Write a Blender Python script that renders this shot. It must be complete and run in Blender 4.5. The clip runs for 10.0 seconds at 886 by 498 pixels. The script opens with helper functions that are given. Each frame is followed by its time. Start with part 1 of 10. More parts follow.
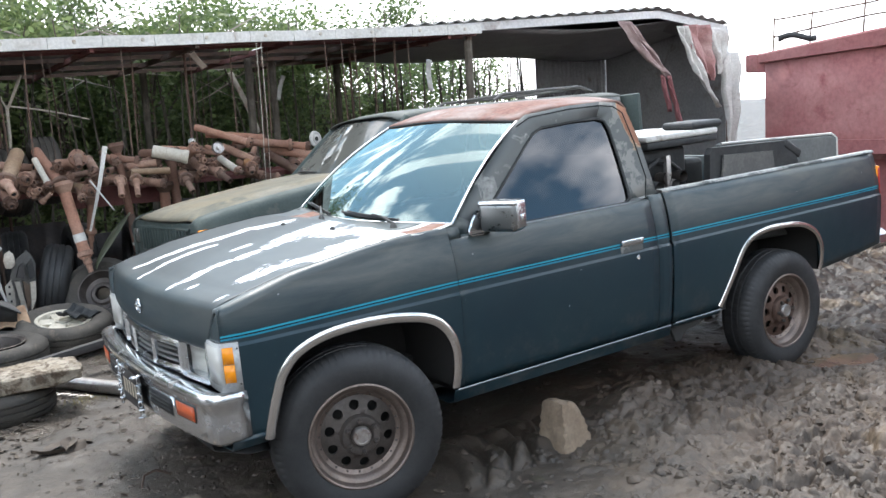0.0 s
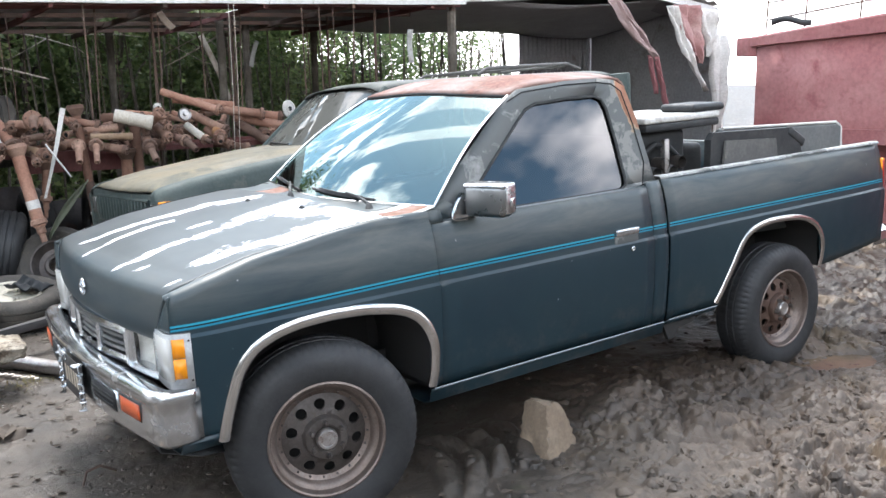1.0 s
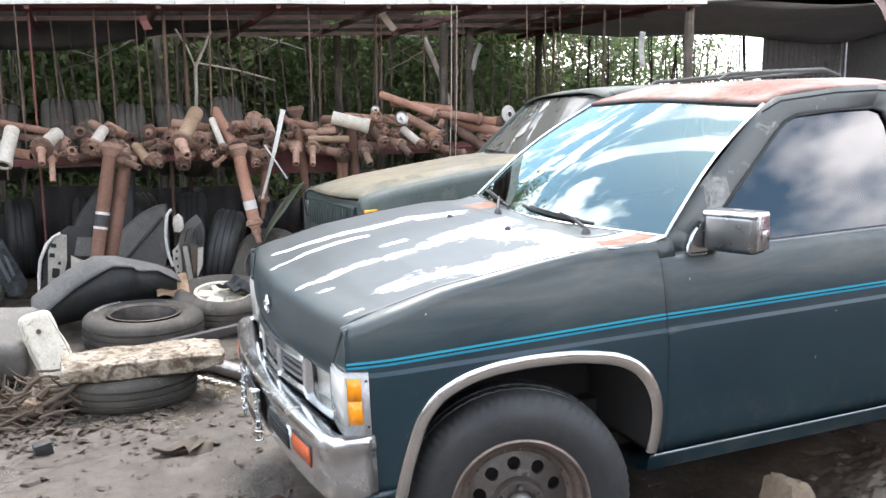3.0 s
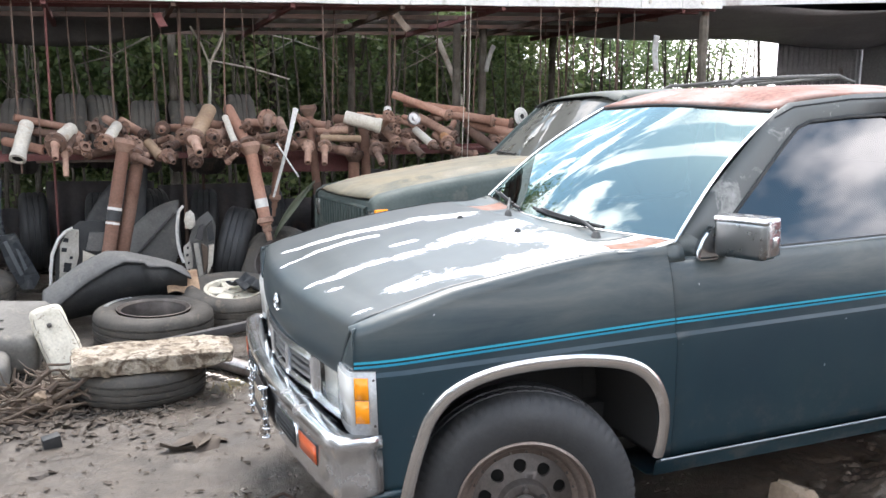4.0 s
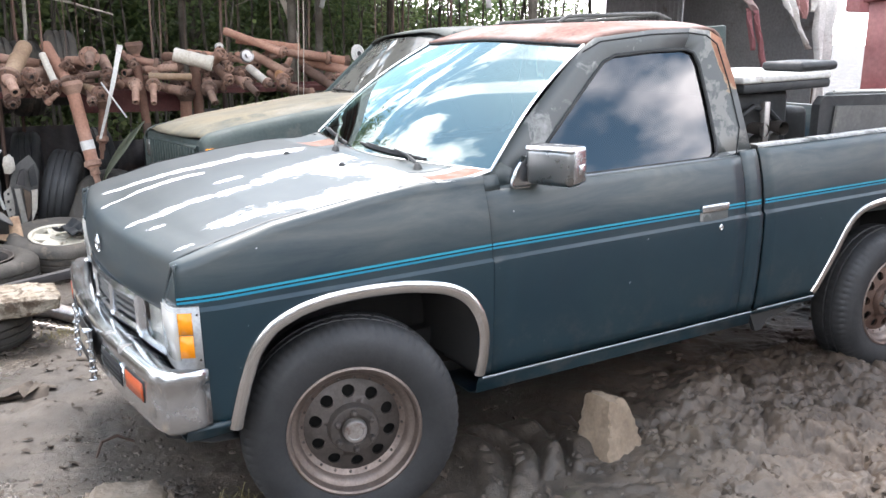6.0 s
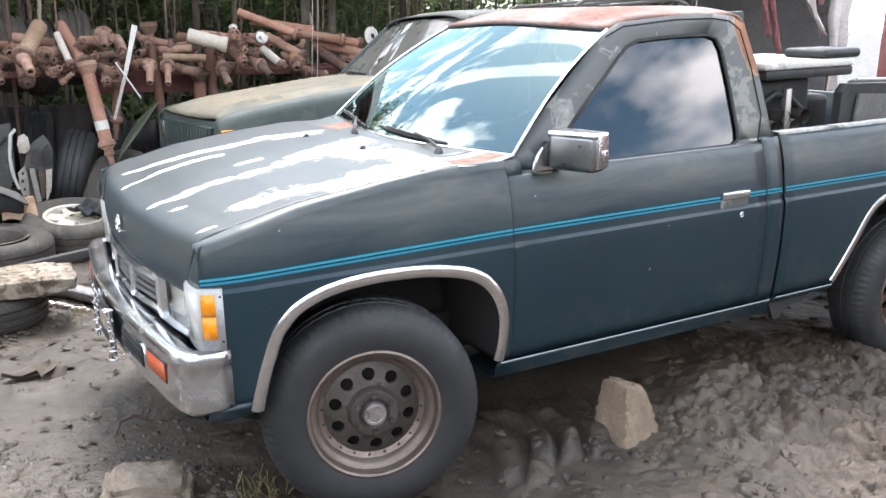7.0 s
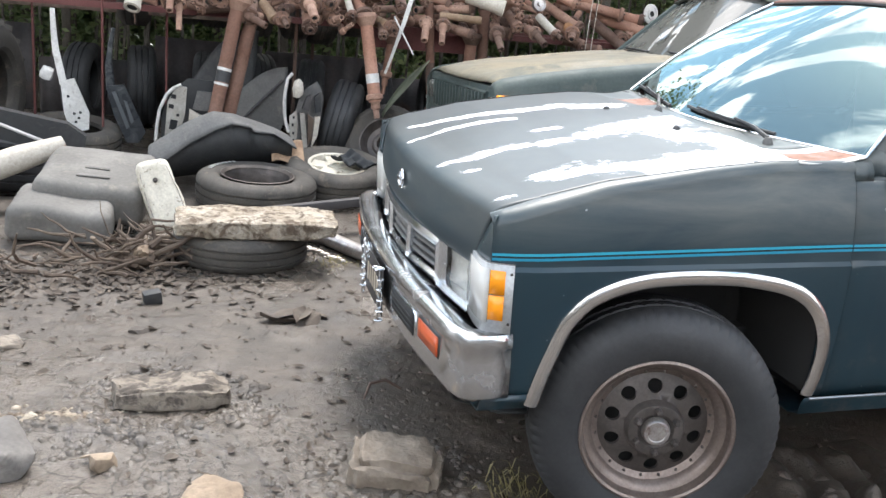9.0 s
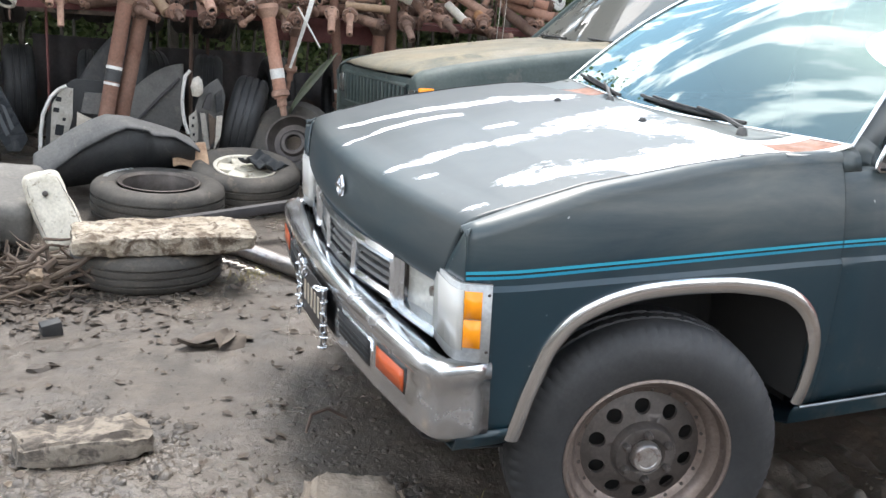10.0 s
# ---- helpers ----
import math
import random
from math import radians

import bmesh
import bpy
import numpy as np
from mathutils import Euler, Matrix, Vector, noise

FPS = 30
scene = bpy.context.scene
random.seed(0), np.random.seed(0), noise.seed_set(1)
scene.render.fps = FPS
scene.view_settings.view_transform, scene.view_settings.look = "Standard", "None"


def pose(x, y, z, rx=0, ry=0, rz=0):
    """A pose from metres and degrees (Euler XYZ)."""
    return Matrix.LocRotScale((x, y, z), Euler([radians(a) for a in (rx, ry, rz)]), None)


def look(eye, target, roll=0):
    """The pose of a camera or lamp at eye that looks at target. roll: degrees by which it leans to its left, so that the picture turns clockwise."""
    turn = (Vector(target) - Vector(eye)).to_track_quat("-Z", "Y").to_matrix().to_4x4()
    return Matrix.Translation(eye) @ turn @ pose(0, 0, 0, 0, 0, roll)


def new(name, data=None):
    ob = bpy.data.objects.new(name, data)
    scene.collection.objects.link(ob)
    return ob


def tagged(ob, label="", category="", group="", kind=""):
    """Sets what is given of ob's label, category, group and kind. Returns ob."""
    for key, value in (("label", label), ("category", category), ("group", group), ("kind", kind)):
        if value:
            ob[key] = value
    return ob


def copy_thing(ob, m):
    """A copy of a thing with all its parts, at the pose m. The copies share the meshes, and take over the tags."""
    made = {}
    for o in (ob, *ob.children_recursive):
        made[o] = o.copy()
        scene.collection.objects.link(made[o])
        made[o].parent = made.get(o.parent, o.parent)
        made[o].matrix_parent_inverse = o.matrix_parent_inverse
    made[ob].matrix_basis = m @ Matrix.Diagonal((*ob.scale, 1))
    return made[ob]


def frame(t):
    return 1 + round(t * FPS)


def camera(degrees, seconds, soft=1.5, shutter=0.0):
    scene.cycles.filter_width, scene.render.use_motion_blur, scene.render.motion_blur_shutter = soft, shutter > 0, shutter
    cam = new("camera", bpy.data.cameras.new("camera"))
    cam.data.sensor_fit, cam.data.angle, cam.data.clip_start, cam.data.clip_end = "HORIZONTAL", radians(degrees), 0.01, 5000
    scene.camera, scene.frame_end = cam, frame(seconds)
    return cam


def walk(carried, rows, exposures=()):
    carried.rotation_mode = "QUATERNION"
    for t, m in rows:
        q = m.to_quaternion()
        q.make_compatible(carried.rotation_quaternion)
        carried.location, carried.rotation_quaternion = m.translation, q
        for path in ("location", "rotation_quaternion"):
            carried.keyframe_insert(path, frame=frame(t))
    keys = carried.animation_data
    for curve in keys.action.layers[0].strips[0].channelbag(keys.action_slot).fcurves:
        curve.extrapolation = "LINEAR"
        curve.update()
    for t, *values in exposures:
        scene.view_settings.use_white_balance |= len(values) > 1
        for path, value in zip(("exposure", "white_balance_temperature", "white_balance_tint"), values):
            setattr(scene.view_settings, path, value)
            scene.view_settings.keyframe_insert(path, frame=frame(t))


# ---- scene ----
cam = camera(51.9, 10.0)
LEVEL = pose(0, 0, 0, -0.63, -2.17, 0)
PATH = [
    (0, (-1.512, -3.059, 1.608), (-0.444, -1.399, 1.283), -5.4),
    (0.5, (-1.424, -2.869, 1.612), (-0.33, -1.231, 1.267), -4.2),
    (1, (-1.341, -2.749, 1.588), (-0.233, -1.129, 1.207), -3.3),
    (1.5, (-1.13, -2.619, 1.565), (-0.114, -0.943, 1.168), -3.6),
    (2, (-1.017, -2.53, 1.566), (-0.094, -0.785, 1.245), -4.7),
    (2.5, (-1.037, -2.389, 1.572), (-0.209, -0.602, 1.223), -3.7),
    (3, (-1.077, -2.304, 1.574), (-0.383, -0.46, 1.23), -2.6),
    (3.2, (-1.091, -2.296, 1.575), (-0.439, -0.437, 1.235), -2.3),
    (4.3, (-1.063, -2.325, 1.574), (-0.358, -0.485, 1.232), -0.9),
    (4.5, (-1.055, -2.345, 1.582), (-0.278, -0.535, 1.238), -1.2),
    (5, (-1.046, -2.391, 1.571), (-0.166, -0.639, 1.177), -1.9),
    (5.5, (-1.027, -2.419, 1.565), (-0.104, -0.704, 1.108), -2.0),
    (6.8, (-1.045, -2.404, 1.556), (-0.072, -0.728, 1.062), -1.0),
    (7, (-1.066, -2.391, 1.562), (-0.132, -0.699, 1.05), -1.1),
    (7.5, (-1.124, -2.331, 1.566), (-0.335, -0.559, 1.079), 0.3),
    (8, (-1.161, -2.27, 1.556), (-0.467, -0.458, 1.071), 1.4),
    (8.5, (-1.194, -2.201, 1.517), (-0.598, -0.372, 0.97), 2.1),
    (9, (-1.164, -2.014, 1.483), (-0.672, -0.158, 0.921), 3.4),
    (9.5, (-1.129, -1.808, 1.468), (-0.532, 0.044, 1.007), 1.5),
    (10, (-1.228, -1.674, 1.45), (-0.522, 0.109, 0.882), 2.6),
]
walk(cam, [(t, LEVEL @ look(eye, target, roll)) for t, eye, target, roll in PATH],
     exposures=[(0.0, 1.67, 6120, 11), (1.0, 1.97, 6200, 13), (1.5, 2.05, 6240, 13), (2.0, 1.95, 6280, 14), (2.5, 2.09, 6330, 15), (3.0, 2.19, 6340, 15), (4.5, 2.09, 6350, 15), (5.0, 2.17, 6350, 16), (5.5, 2.23, 6350, 16), (10.0, 2.06, 6380, 13)])

# ---- sky and sun ----
world = bpy.data.worlds.new("sky")
scene.world = world
world.use_nodes = True
SUN_EL, SUN_AZ = 62.0, 20.0   # height, and turn of the sun from +y towards +x
SKY_POWER, SUN_POWER = 0.15, 1.3
CLOUD_TURN = -66.0   # the way the wind has drawn the high cloud


def build_sky():
    nt = world.node_tree
    N, L = nt.nodes, nt.links
    N.clear()
    out = N.new("ShaderNodeOutputWorld")
    bg = N.new("ShaderNodeBackground")
    sky = N.new("ShaderNodeTexSky")
    sky.sky_type = "NISHITA"
    sky.sun_disc = False
    sky.sun_elevation = radians(SUN_EL)
    sky.sun_rotation = radians(SUN_AZ)
    sky.dust_density = 1.2
    sky.ozone_density = 1.0
    # broken cloud all round, on a plane above the place
    tc = N.new("ShaderNodeTexCoord")
    sep = N.new("ShaderNodeSeparateXYZ")
    L.new(tc.outputs["Generated"], sep.inputs[0])
    zc = N.new("ShaderNodeMath"); zc.operation = "MAXIMUM"; zc.inputs[1].default_value = 0.0
    L.new(sep.outputs["Z"], zc.inputs[0])
    za = N.new("ShaderNodeMath"); za.operation = "ADD"; za.inputs[1].default_value = 0.22
    L.new(zc.outputs[0], za.inputs[0])
    flat = N.new("ShaderNodeVectorMath"); flat.operation = "DIVIDE"
    L.new(tc.outputs["Generated"], flat.inputs[0])
    cmb = N.new("ShaderNodeCombineXYZ")
    for k in range(3):
        L.new(za.outputs[0], cmb.inputs[k])
    L.new(cmb.outputs[0], flat.inputs[1])
    noi = N.new("ShaderNodeTexNoise")
    noi.inputs["Scale"].default_value = 1.0
    noi.inputs["Detail"].default_value = 8.0
    noi.inputs["Roughness"].default_value = 0.58
    noi.inputs["Distortion"].default_value = 0.3
    drift = N.new("ShaderNodeMapping")
    drift.vector_type = "TEXTURE"
    drift.inputs["Rotation"].default_value = (0, 0, radians(CLOUD_TURN))
    drift.inputs["Scale"].default_value = (0.40, 0.15, 1.0)
    L.new(flat.outputs[0], drift.inputs[0])
    L.new(drift.outputs[0], noi.inputs["Vector"])
    ramp = N.new("ShaderNodeValToRGB")
    ramp.color_ramp.elements[0].position = 0.495
    ramp.color_ramp.elements[1].position = 0.550
    L.new(noi.outputs["Fac"], ramp.inputs[0])
    # cloud light: white tops and greyer bellies
    noi2 = N.new("ShaderNodeTexNoise")
    noi2.inputs["Scale"].default_value = 3.1
    noi2.inputs["Detail"].default_value = 5.0
    L.new(flat.outputs[0], noi2.inputs["Vector"])
    cl = N.new("ShaderNodeValToRGB")
    cl.color_ramp.elements[0].position = 0.3
    cl.color_ramp.elements[0].color = (5.8, 5.85, 5.9, 1)
    cl.color_ramp.elements[1].position = 0.7
    cl.color_ramp.elements[1].color = (13.0, 12.8, 12.3, 1)
    L.new(noi2.outputs["Fac"], cl.inputs[0])
    # heaped cloud low in the sky
    noi3 = N.new("ShaderNodeTexNoise")
    noi3.inputs["Scale"].default_value = 2.6
    noi3.inputs["Detail"].default_value = 7.0
    noi3.inputs["Roughness"].default_value = 0.5
    L.new(flat.outputs[0], noi3.inputs["Vector"])
    ramp3 = N.new("ShaderNodeValToRGB")
    ramp3.color_ramp.elements[0].position = 0.44
    ramp3.color_ramp.elements[1].position = 0.57
    L.new(noi3.outputs["Fac"], ramp3.inputs[0])
    low = N.new("ShaderNodeMapRange")
    low.inputs["From Min"].default_value = 0.95
    low.inputs["From Max"].default_value = 0.60
    L.new(sep.outputs["Z"], low.inputs["Value"])
    heap = N.new("ShaderNodeMath"); heap.operation = "MULTIPLY"
    L.new(ramp3.outputs["Color"], heap.inputs[0]); L.new(low.outputs[0], heap.inputs[1])
    # drawn-out high cloud to the north, heaps to the south
    north = N.new("ShaderNodeMapRange")
    north.inputs["From Min"].default_value = -0.25
    north.inputs["From Max"].default_value = 0.35
    L.new(sep.outputs["Y"], north.inputs["Value"])
    cover = N.new("ShaderNodeMix")
    L.new(north.outputs[0], cover.inputs["Factor"])
    L.new(heap.outputs[0], cover.inputs["A"]); L.new(ramp.outputs["Color"], cover.inputs["B"])
    haze = N.new("ShaderNodeMapRange")
    haze.inputs["From Min"].default_value = 0.26
    haze.inputs["From Max"].default_value = 0.10
    L.new(sep.outputs["Z"], haze.inputs["Value"])
    veil = N.new("ShaderNodeMath"); veil.operation = "MAXIMUM"
    L.new(cover.outputs["Result"], veil.inputs[0]); L.new(haze.outputs[0], veil.inputs[1])
    mix = N.new("ShaderNodeMix"); mix.data_type = "RGBA"
    L.new(veil.outputs[0], mix.inputs["Factor"])
    clear = N.new("ShaderNodeMix"); clear.data_type = "RGBA"; clear.blend_type = "MULTIPLY"
    clear.inputs["Factor"].default_value = 1.0
    clear.inputs["B"].default_value = (0.70, 0.80, 0.70, 1)
    L.new(sky.outputs[0], clear.inputs["A"])
    L.new(clear.outputs["Result"], mix.inputs["A"])
    L.new(cl.outputs[0], mix.inputs["B"])
    L.new(mix.outputs["Result"], bg.inputs["Color"])
    bg.inputs["Strength"].default_value = SKY_POWER
    L.new(bg.outputs[0], out.inputs["Surface"])


build_sky()
sun = new("sun", bpy.data.lights.new("sun", "SUN"))
sun.data.energy = SUN_POWER
sun.data.angle = radians(24.0)
sun.data.color = (1.0, 0.95, 0.88)
_az, _el = radians(SUN_AZ), radians(SUN_EL)
sun.matrix_world = look((30 * math.sin(_az) * math.cos(_el), 30 * math.cos(_az) * math.cos(_el), 30 * math.sin(_el)), (0, 0, 0))

# ---- materials ----
def shader(name):
    m = bpy.data.materials.new(name)
    m.use_nodes = True
    nt = m.node_tree
    return m, nt, nt.nodes, nt.links, nt.nodes["Principled BSDF"]


def tex_noise(N, L, vec, scale, detail=4.0, rough=0.55, distort=0.0):
    n = N.new("ShaderNodeTexNoise")
    n.inputs["Scale"].default_value = scale
    n.inputs["Detail"].default_value = detail
    n.inputs["Roughness"].default_value = rough
    n.inputs["Distortion"].default_value = distort
    if vec is not None:
        L.new(vec, n.inputs["Vector"])
    return n.outputs["Fac"]


def ramp_of(N, L, fac, lo, hi, a=(0, 0, 0, 1), b=(1, 1, 1, 1)):
    r = N.new("ShaderNodeValToRGB")
    r.color_ramp.elements[0].position = lo
    r.color_ramp.elements[1].position = hi
    r.color_ramp.elements[0].color = a
    r.color_ramp.elements[1].color = b
    L.new(fac, r.inputs[0])
    return r.outputs["Color"]


def blend(N, L, fac, a, b):
    m = N.new("ShaderNodeMix")
    m.data_type = "RGBA"
    if hasattr(fac, "is_linked"):
        L.new(fac, m.inputs["Factor"])
    else:
        m.inputs["Factor"].default_value = fac
    for key, v in (("A", a), ("B", b)):
        if hasattr(v, "is_linked"):
            L.new(v, m.inputs[key])
        else:
            m.inputs[key].default_value = (*v, 1)
    return m.outputs["Result"]


def bump(N, L, bsdf, height, strength, dist):
    b = N.new("ShaderNodeBump")
    b.inputs["Strength"].default_value = strength
    b.inputs["Distance"].default_value = dist
    L.new(height, b.inputs["Height"])
    L.new(b.outputs[0], bsdf.inputs["Normal"])


def worn(name, base, second, stain, big=3.0, fine=60.0, rough=(0.5, 0.8), metal=0.0, relief=0.3, dist=0.003,
         cover=(0.45, 0.65), stains=(0.58, 0.75), spec=0.5, random_value=0.0):
    """A surface of two mixed colours with stains of a third, uneven gloss and fine relief."""
    m, nt, N, L, B = shader(name)
    vec = N.new("ShaderNodeTexCoord").outputs["Object"]
    info = N.new("ShaderNodeObjectInfo")
    off = N.new("ShaderNodeVectorMath"); off.operation = "ADD"
    sc = N.new("ShaderNodeMath"); sc.operation = "MULTIPLY"; sc.inputs[1].default_value = 37.0
    L.new(info.outputs["Random"], sc.inputs[0])
    L.new(vec, off.inputs[0])
    L.new(sc.outputs[0], off.inputs[1])
    v = off.outputs[0]
    a = tex_noise(N, L, v, big, 5.0, 0.6)
    b = tex_noise(N, L, v, fine, 3.0, 0.6)
    c = tex_noise(N, L, v, big * 2.7, 6.0, 0.65, 0.6)
    col = blend(N, L, ramp_of(N, L, a, *cover), base, second)
    col = blend(N, L, ramp_of(N, L, c, *stains), col, stain)
    fineramp = ramp_of(N, L, b, 0.25, 0.75, (0.78, 0.78, 0.78, 1), (1.15, 1.15, 1.15, 1))
    mul = N.new("ShaderNodeMix"); mul.data_type = "RGBA"; mul.blend_type = "MULTIPLY"
    mul.inputs["Factor"].default_value = 1.0
    L.new(col, mul.inputs["A"]); L.new(fineramp, mul.inputs["B"])
    col = mul.outputs["Result"]
    if random_value:
        hsv = N.new("ShaderNodeHueSaturation")
        mr = N.new("ShaderNodeMapRange")
        mr.inputs["To Min"].default_value = 1 - random_value
        mr.inputs["To Max"].default_value = 1 + random_value
        L.new(info.outputs["Random"], mr.inputs["Value"])
        L.new(mr.outputs[0], hsv.inputs["Value"])
        L.new(col, hsv.inputs["Color"])
        col = hsv.outputs["Color"]
    L.new(col, B.inputs["Base Color"])
    L.new(ramp_of(N, L, c, 0.3, 0.7, (rough[0],) * 3 + (1,), (rough[1],) * 3 + (1,)), B.inputs["Roughness"])
    B.inputs["Metallic"].default_value = metal
    B.inputs["Specular IOR Level"].default_value = spec
    if relief:
        bump(N, L, B, b, relief, dist)
    return m


def plain(name, col, rough=0.5, metal=0.0, alpha=1.0):
    m, nt, N, L, B = shader(name)
    B.inputs["Base Color"].default_value = (*col, 1)
    B.inputs["Roughness"].default_value = rough
    B.inputs["Metallic"].default_value = metal
    return m


def paint_material(name, hood=False):
    """Aged dark green-blue car paint: faded patches, dust film, small chips; on the bonnet the coat has peeled to white."""
    m, nt, N, L, B = shader(name)
    vec = N.new("ShaderNodeTexCoord").outputs["Object"]
    big = tex_noise(N, L, vec, 1.6, 5.0, 0.6, 0.4)
    mid = tex_noise(N, L, vec, 7.0, 6.0, 0.65)
    fine = tex_noise(N, L, vec, 240.0, 2.0)
    sep = N.new("ShaderNodeSeparateXYZ"); L.new(vec, sep.inputs[0])
    col = blend(N, L, ramp_of(N, L, big, 0.35, 0.7), (0.0041, 0.0190, 0.0290), (0.0086, 0.0268, 0.0352))
    # upper panels sun-bleached, and their sheen put into the colour
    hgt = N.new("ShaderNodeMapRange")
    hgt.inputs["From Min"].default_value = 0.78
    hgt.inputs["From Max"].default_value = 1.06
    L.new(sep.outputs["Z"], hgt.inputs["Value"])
    fade_sheen = N.new("ShaderNodeMath"); fade_sheen.operation = "MULTIPLY"
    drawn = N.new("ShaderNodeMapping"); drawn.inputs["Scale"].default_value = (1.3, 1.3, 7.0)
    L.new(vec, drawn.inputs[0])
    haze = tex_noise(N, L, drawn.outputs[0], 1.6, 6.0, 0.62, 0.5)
    L.new(hgt.outputs[0], fade_sheen.inputs[0]); L.new(ramp_of(N, L, haze, 0.34, 0.66), fade_sheen.inputs[1])
    col = blend(N, L, fade_sheen.outputs[0], col, (0.090, 0.093, 0.082))
    # road dirt thrown up along the sills
    low = N.new("ShaderNodeMapRange")
    low.inputs["From Min"].default_value = 0.66
    low.inputs["From Max"].default_value = 0.36
    L.new(sep.outputs["Z"], low.inputs["Value"])
    dirt = N.new("ShaderNodeMath"); dirt.operation = "MULTIPLY"
    L.new(low.outputs[0], dirt.inputs[0]); L.new(ramp_of(N, L, tex_noise(N, L, vec, 11.0, 9.0, 0.75), 0.50, 0.72), dirt.inputs[1])
    dm = N.new("ShaderNodeMath"); dm.operation = "MULTIPLY"; dm.inputs[1].default_value = 0.55
    L.new(dirt.outputs[0], dm.inputs[0])
    col = blend(N, L, dm.outputs[0], col, (0.105, 0.090, 0.075))
    chips = ramp_of(N, L, tex_noise(N, L, vec, 38.0, 2.0), 0.765, 0.78)
    col = blend(N, L, chips, col, (0.25, 0.27, 0.27))
    if hood:
        att = N.new("ShaderNodeAttribute"); att.attribute_name = "wear"
        edge = tex_noise(N, L, vec, 7.5, 12.0, 0.74, 0.4)
        streak = N.new("ShaderNodeMapping"); streak.inputs["Scale"].default_value = (14.0, 52.0, 14.0)
        L.new(vec, streak.inputs[0])
        edge2 = tex_noise(N, L, streak.outputs[0], 1.0, 8.0, 0.75)
        sm = N.new("ShaderNodeMath"); sm.operation = "MULTIPLY_ADD"; sm.inputs[1].default_value = 2.4
        L.new(edge, sm.inputs[0]); L.new(att.outputs["Fac"], sm.inputs[2])
        sm2 = N.new("ShaderNodeMath"); sm2.operation = "MULTIPLY_ADD"; sm2.inputs[1].default_value = 0.95
        L.new(edge2, sm2.inputs[0]); L.new(sm.outputs[0], sm2.inputs[2])
        lev = N.new("ShaderNodeMath"); lev.operation = "MULTIPLY"; lev.inputs[1].default_value = 0.45
        L.new(sm2.outputs[0], lev.inputs[0])
        bare = ramp_of(N, L, lev.outputs[0], 0.832, 0.870)
        thin = ramp_of(N, L, lev.outputs[0], 0.775, 0.845)
        dull = blend(N, L, ramp_of(N, L, mid, 0.35, 0.75), (0.0125, 0.0190, 0.0205), (0.027, 0.032, 0.0315))
        side = N.new("ShaderNodeMapRange")
        side.inputs["From Min"].default_value = -0.54
        side.inputs["From Max"].default_value = -0.45
        L.new(sep.outputs["X"], side.inputs["Value"])
        col = blend(N, L, side.outputs[0], col, dull)
        half = N.new("ShaderNodeMath"); half.operation = "MULTIPLY"; half.inputs[1].default_value = 0.38
        L.new(thin, half.inputs[0])
        col = blend(N, L, half.outputs[0], col, (0.22, 0.23, 0.23))
        white = blend(N, L, ramp_of(N, L, mid, 0.35, 0.7), (0.74, 0.76, 0.76), (0.90, 0.91, 0.91))
        col = blend(N, L, bare, col, white)
        rg = blend(N, L, bare, (0.46, 0.46, 0.46), (0.6, 0.6, 0.6))
        L.new(rg, B.inputs["Roughness"])
    else:
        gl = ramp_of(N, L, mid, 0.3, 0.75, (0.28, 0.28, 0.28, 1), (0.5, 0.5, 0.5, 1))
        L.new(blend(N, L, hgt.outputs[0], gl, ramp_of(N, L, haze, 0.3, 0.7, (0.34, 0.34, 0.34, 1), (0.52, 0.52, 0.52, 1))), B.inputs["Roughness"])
    L.new(col, B.inputs["Base Color"])
    B.inputs["Specular IOR Level"].default_value = 0.5
    B.inputs["Coat Weight"].default_value = 0.12
    B.inputs["Coat Roughness"].default_value = 0.2
    bump(N, L, B, fine, 0.05, 0.0006)
    return m


def rust_paint(name, paint, rust, lo, hi, scale=4.0):
    m, nt, N, L, B = shader(name)
    vec = N.new("ShaderNodeTexCoord").outputs["Object"]
    a = tex_noise(N, L, vec, scale, 7.0, 0.65, 0.5)
    b = tex_noise(N, L, vec, 45.0, 4.0, 0.6)
    r1 = blend(N, L, ramp_of(N, L, b, 0.3, 0.7), rust, tuple(0.5 * k for k in rust))
    col = blend(N, L, ramp_of(N, L, a, lo, hi), paint, r1)
    L.new(col, B.inputs["Base Color"])
    L.new(ramp_of(N, L, a, lo, hi, (0.45,) * 3 + (1,), (0.9,) * 3 + (1,)), B.inputs["Roughness"])
    bump(N, L, B, b, 0.25, 0.002)
    return m


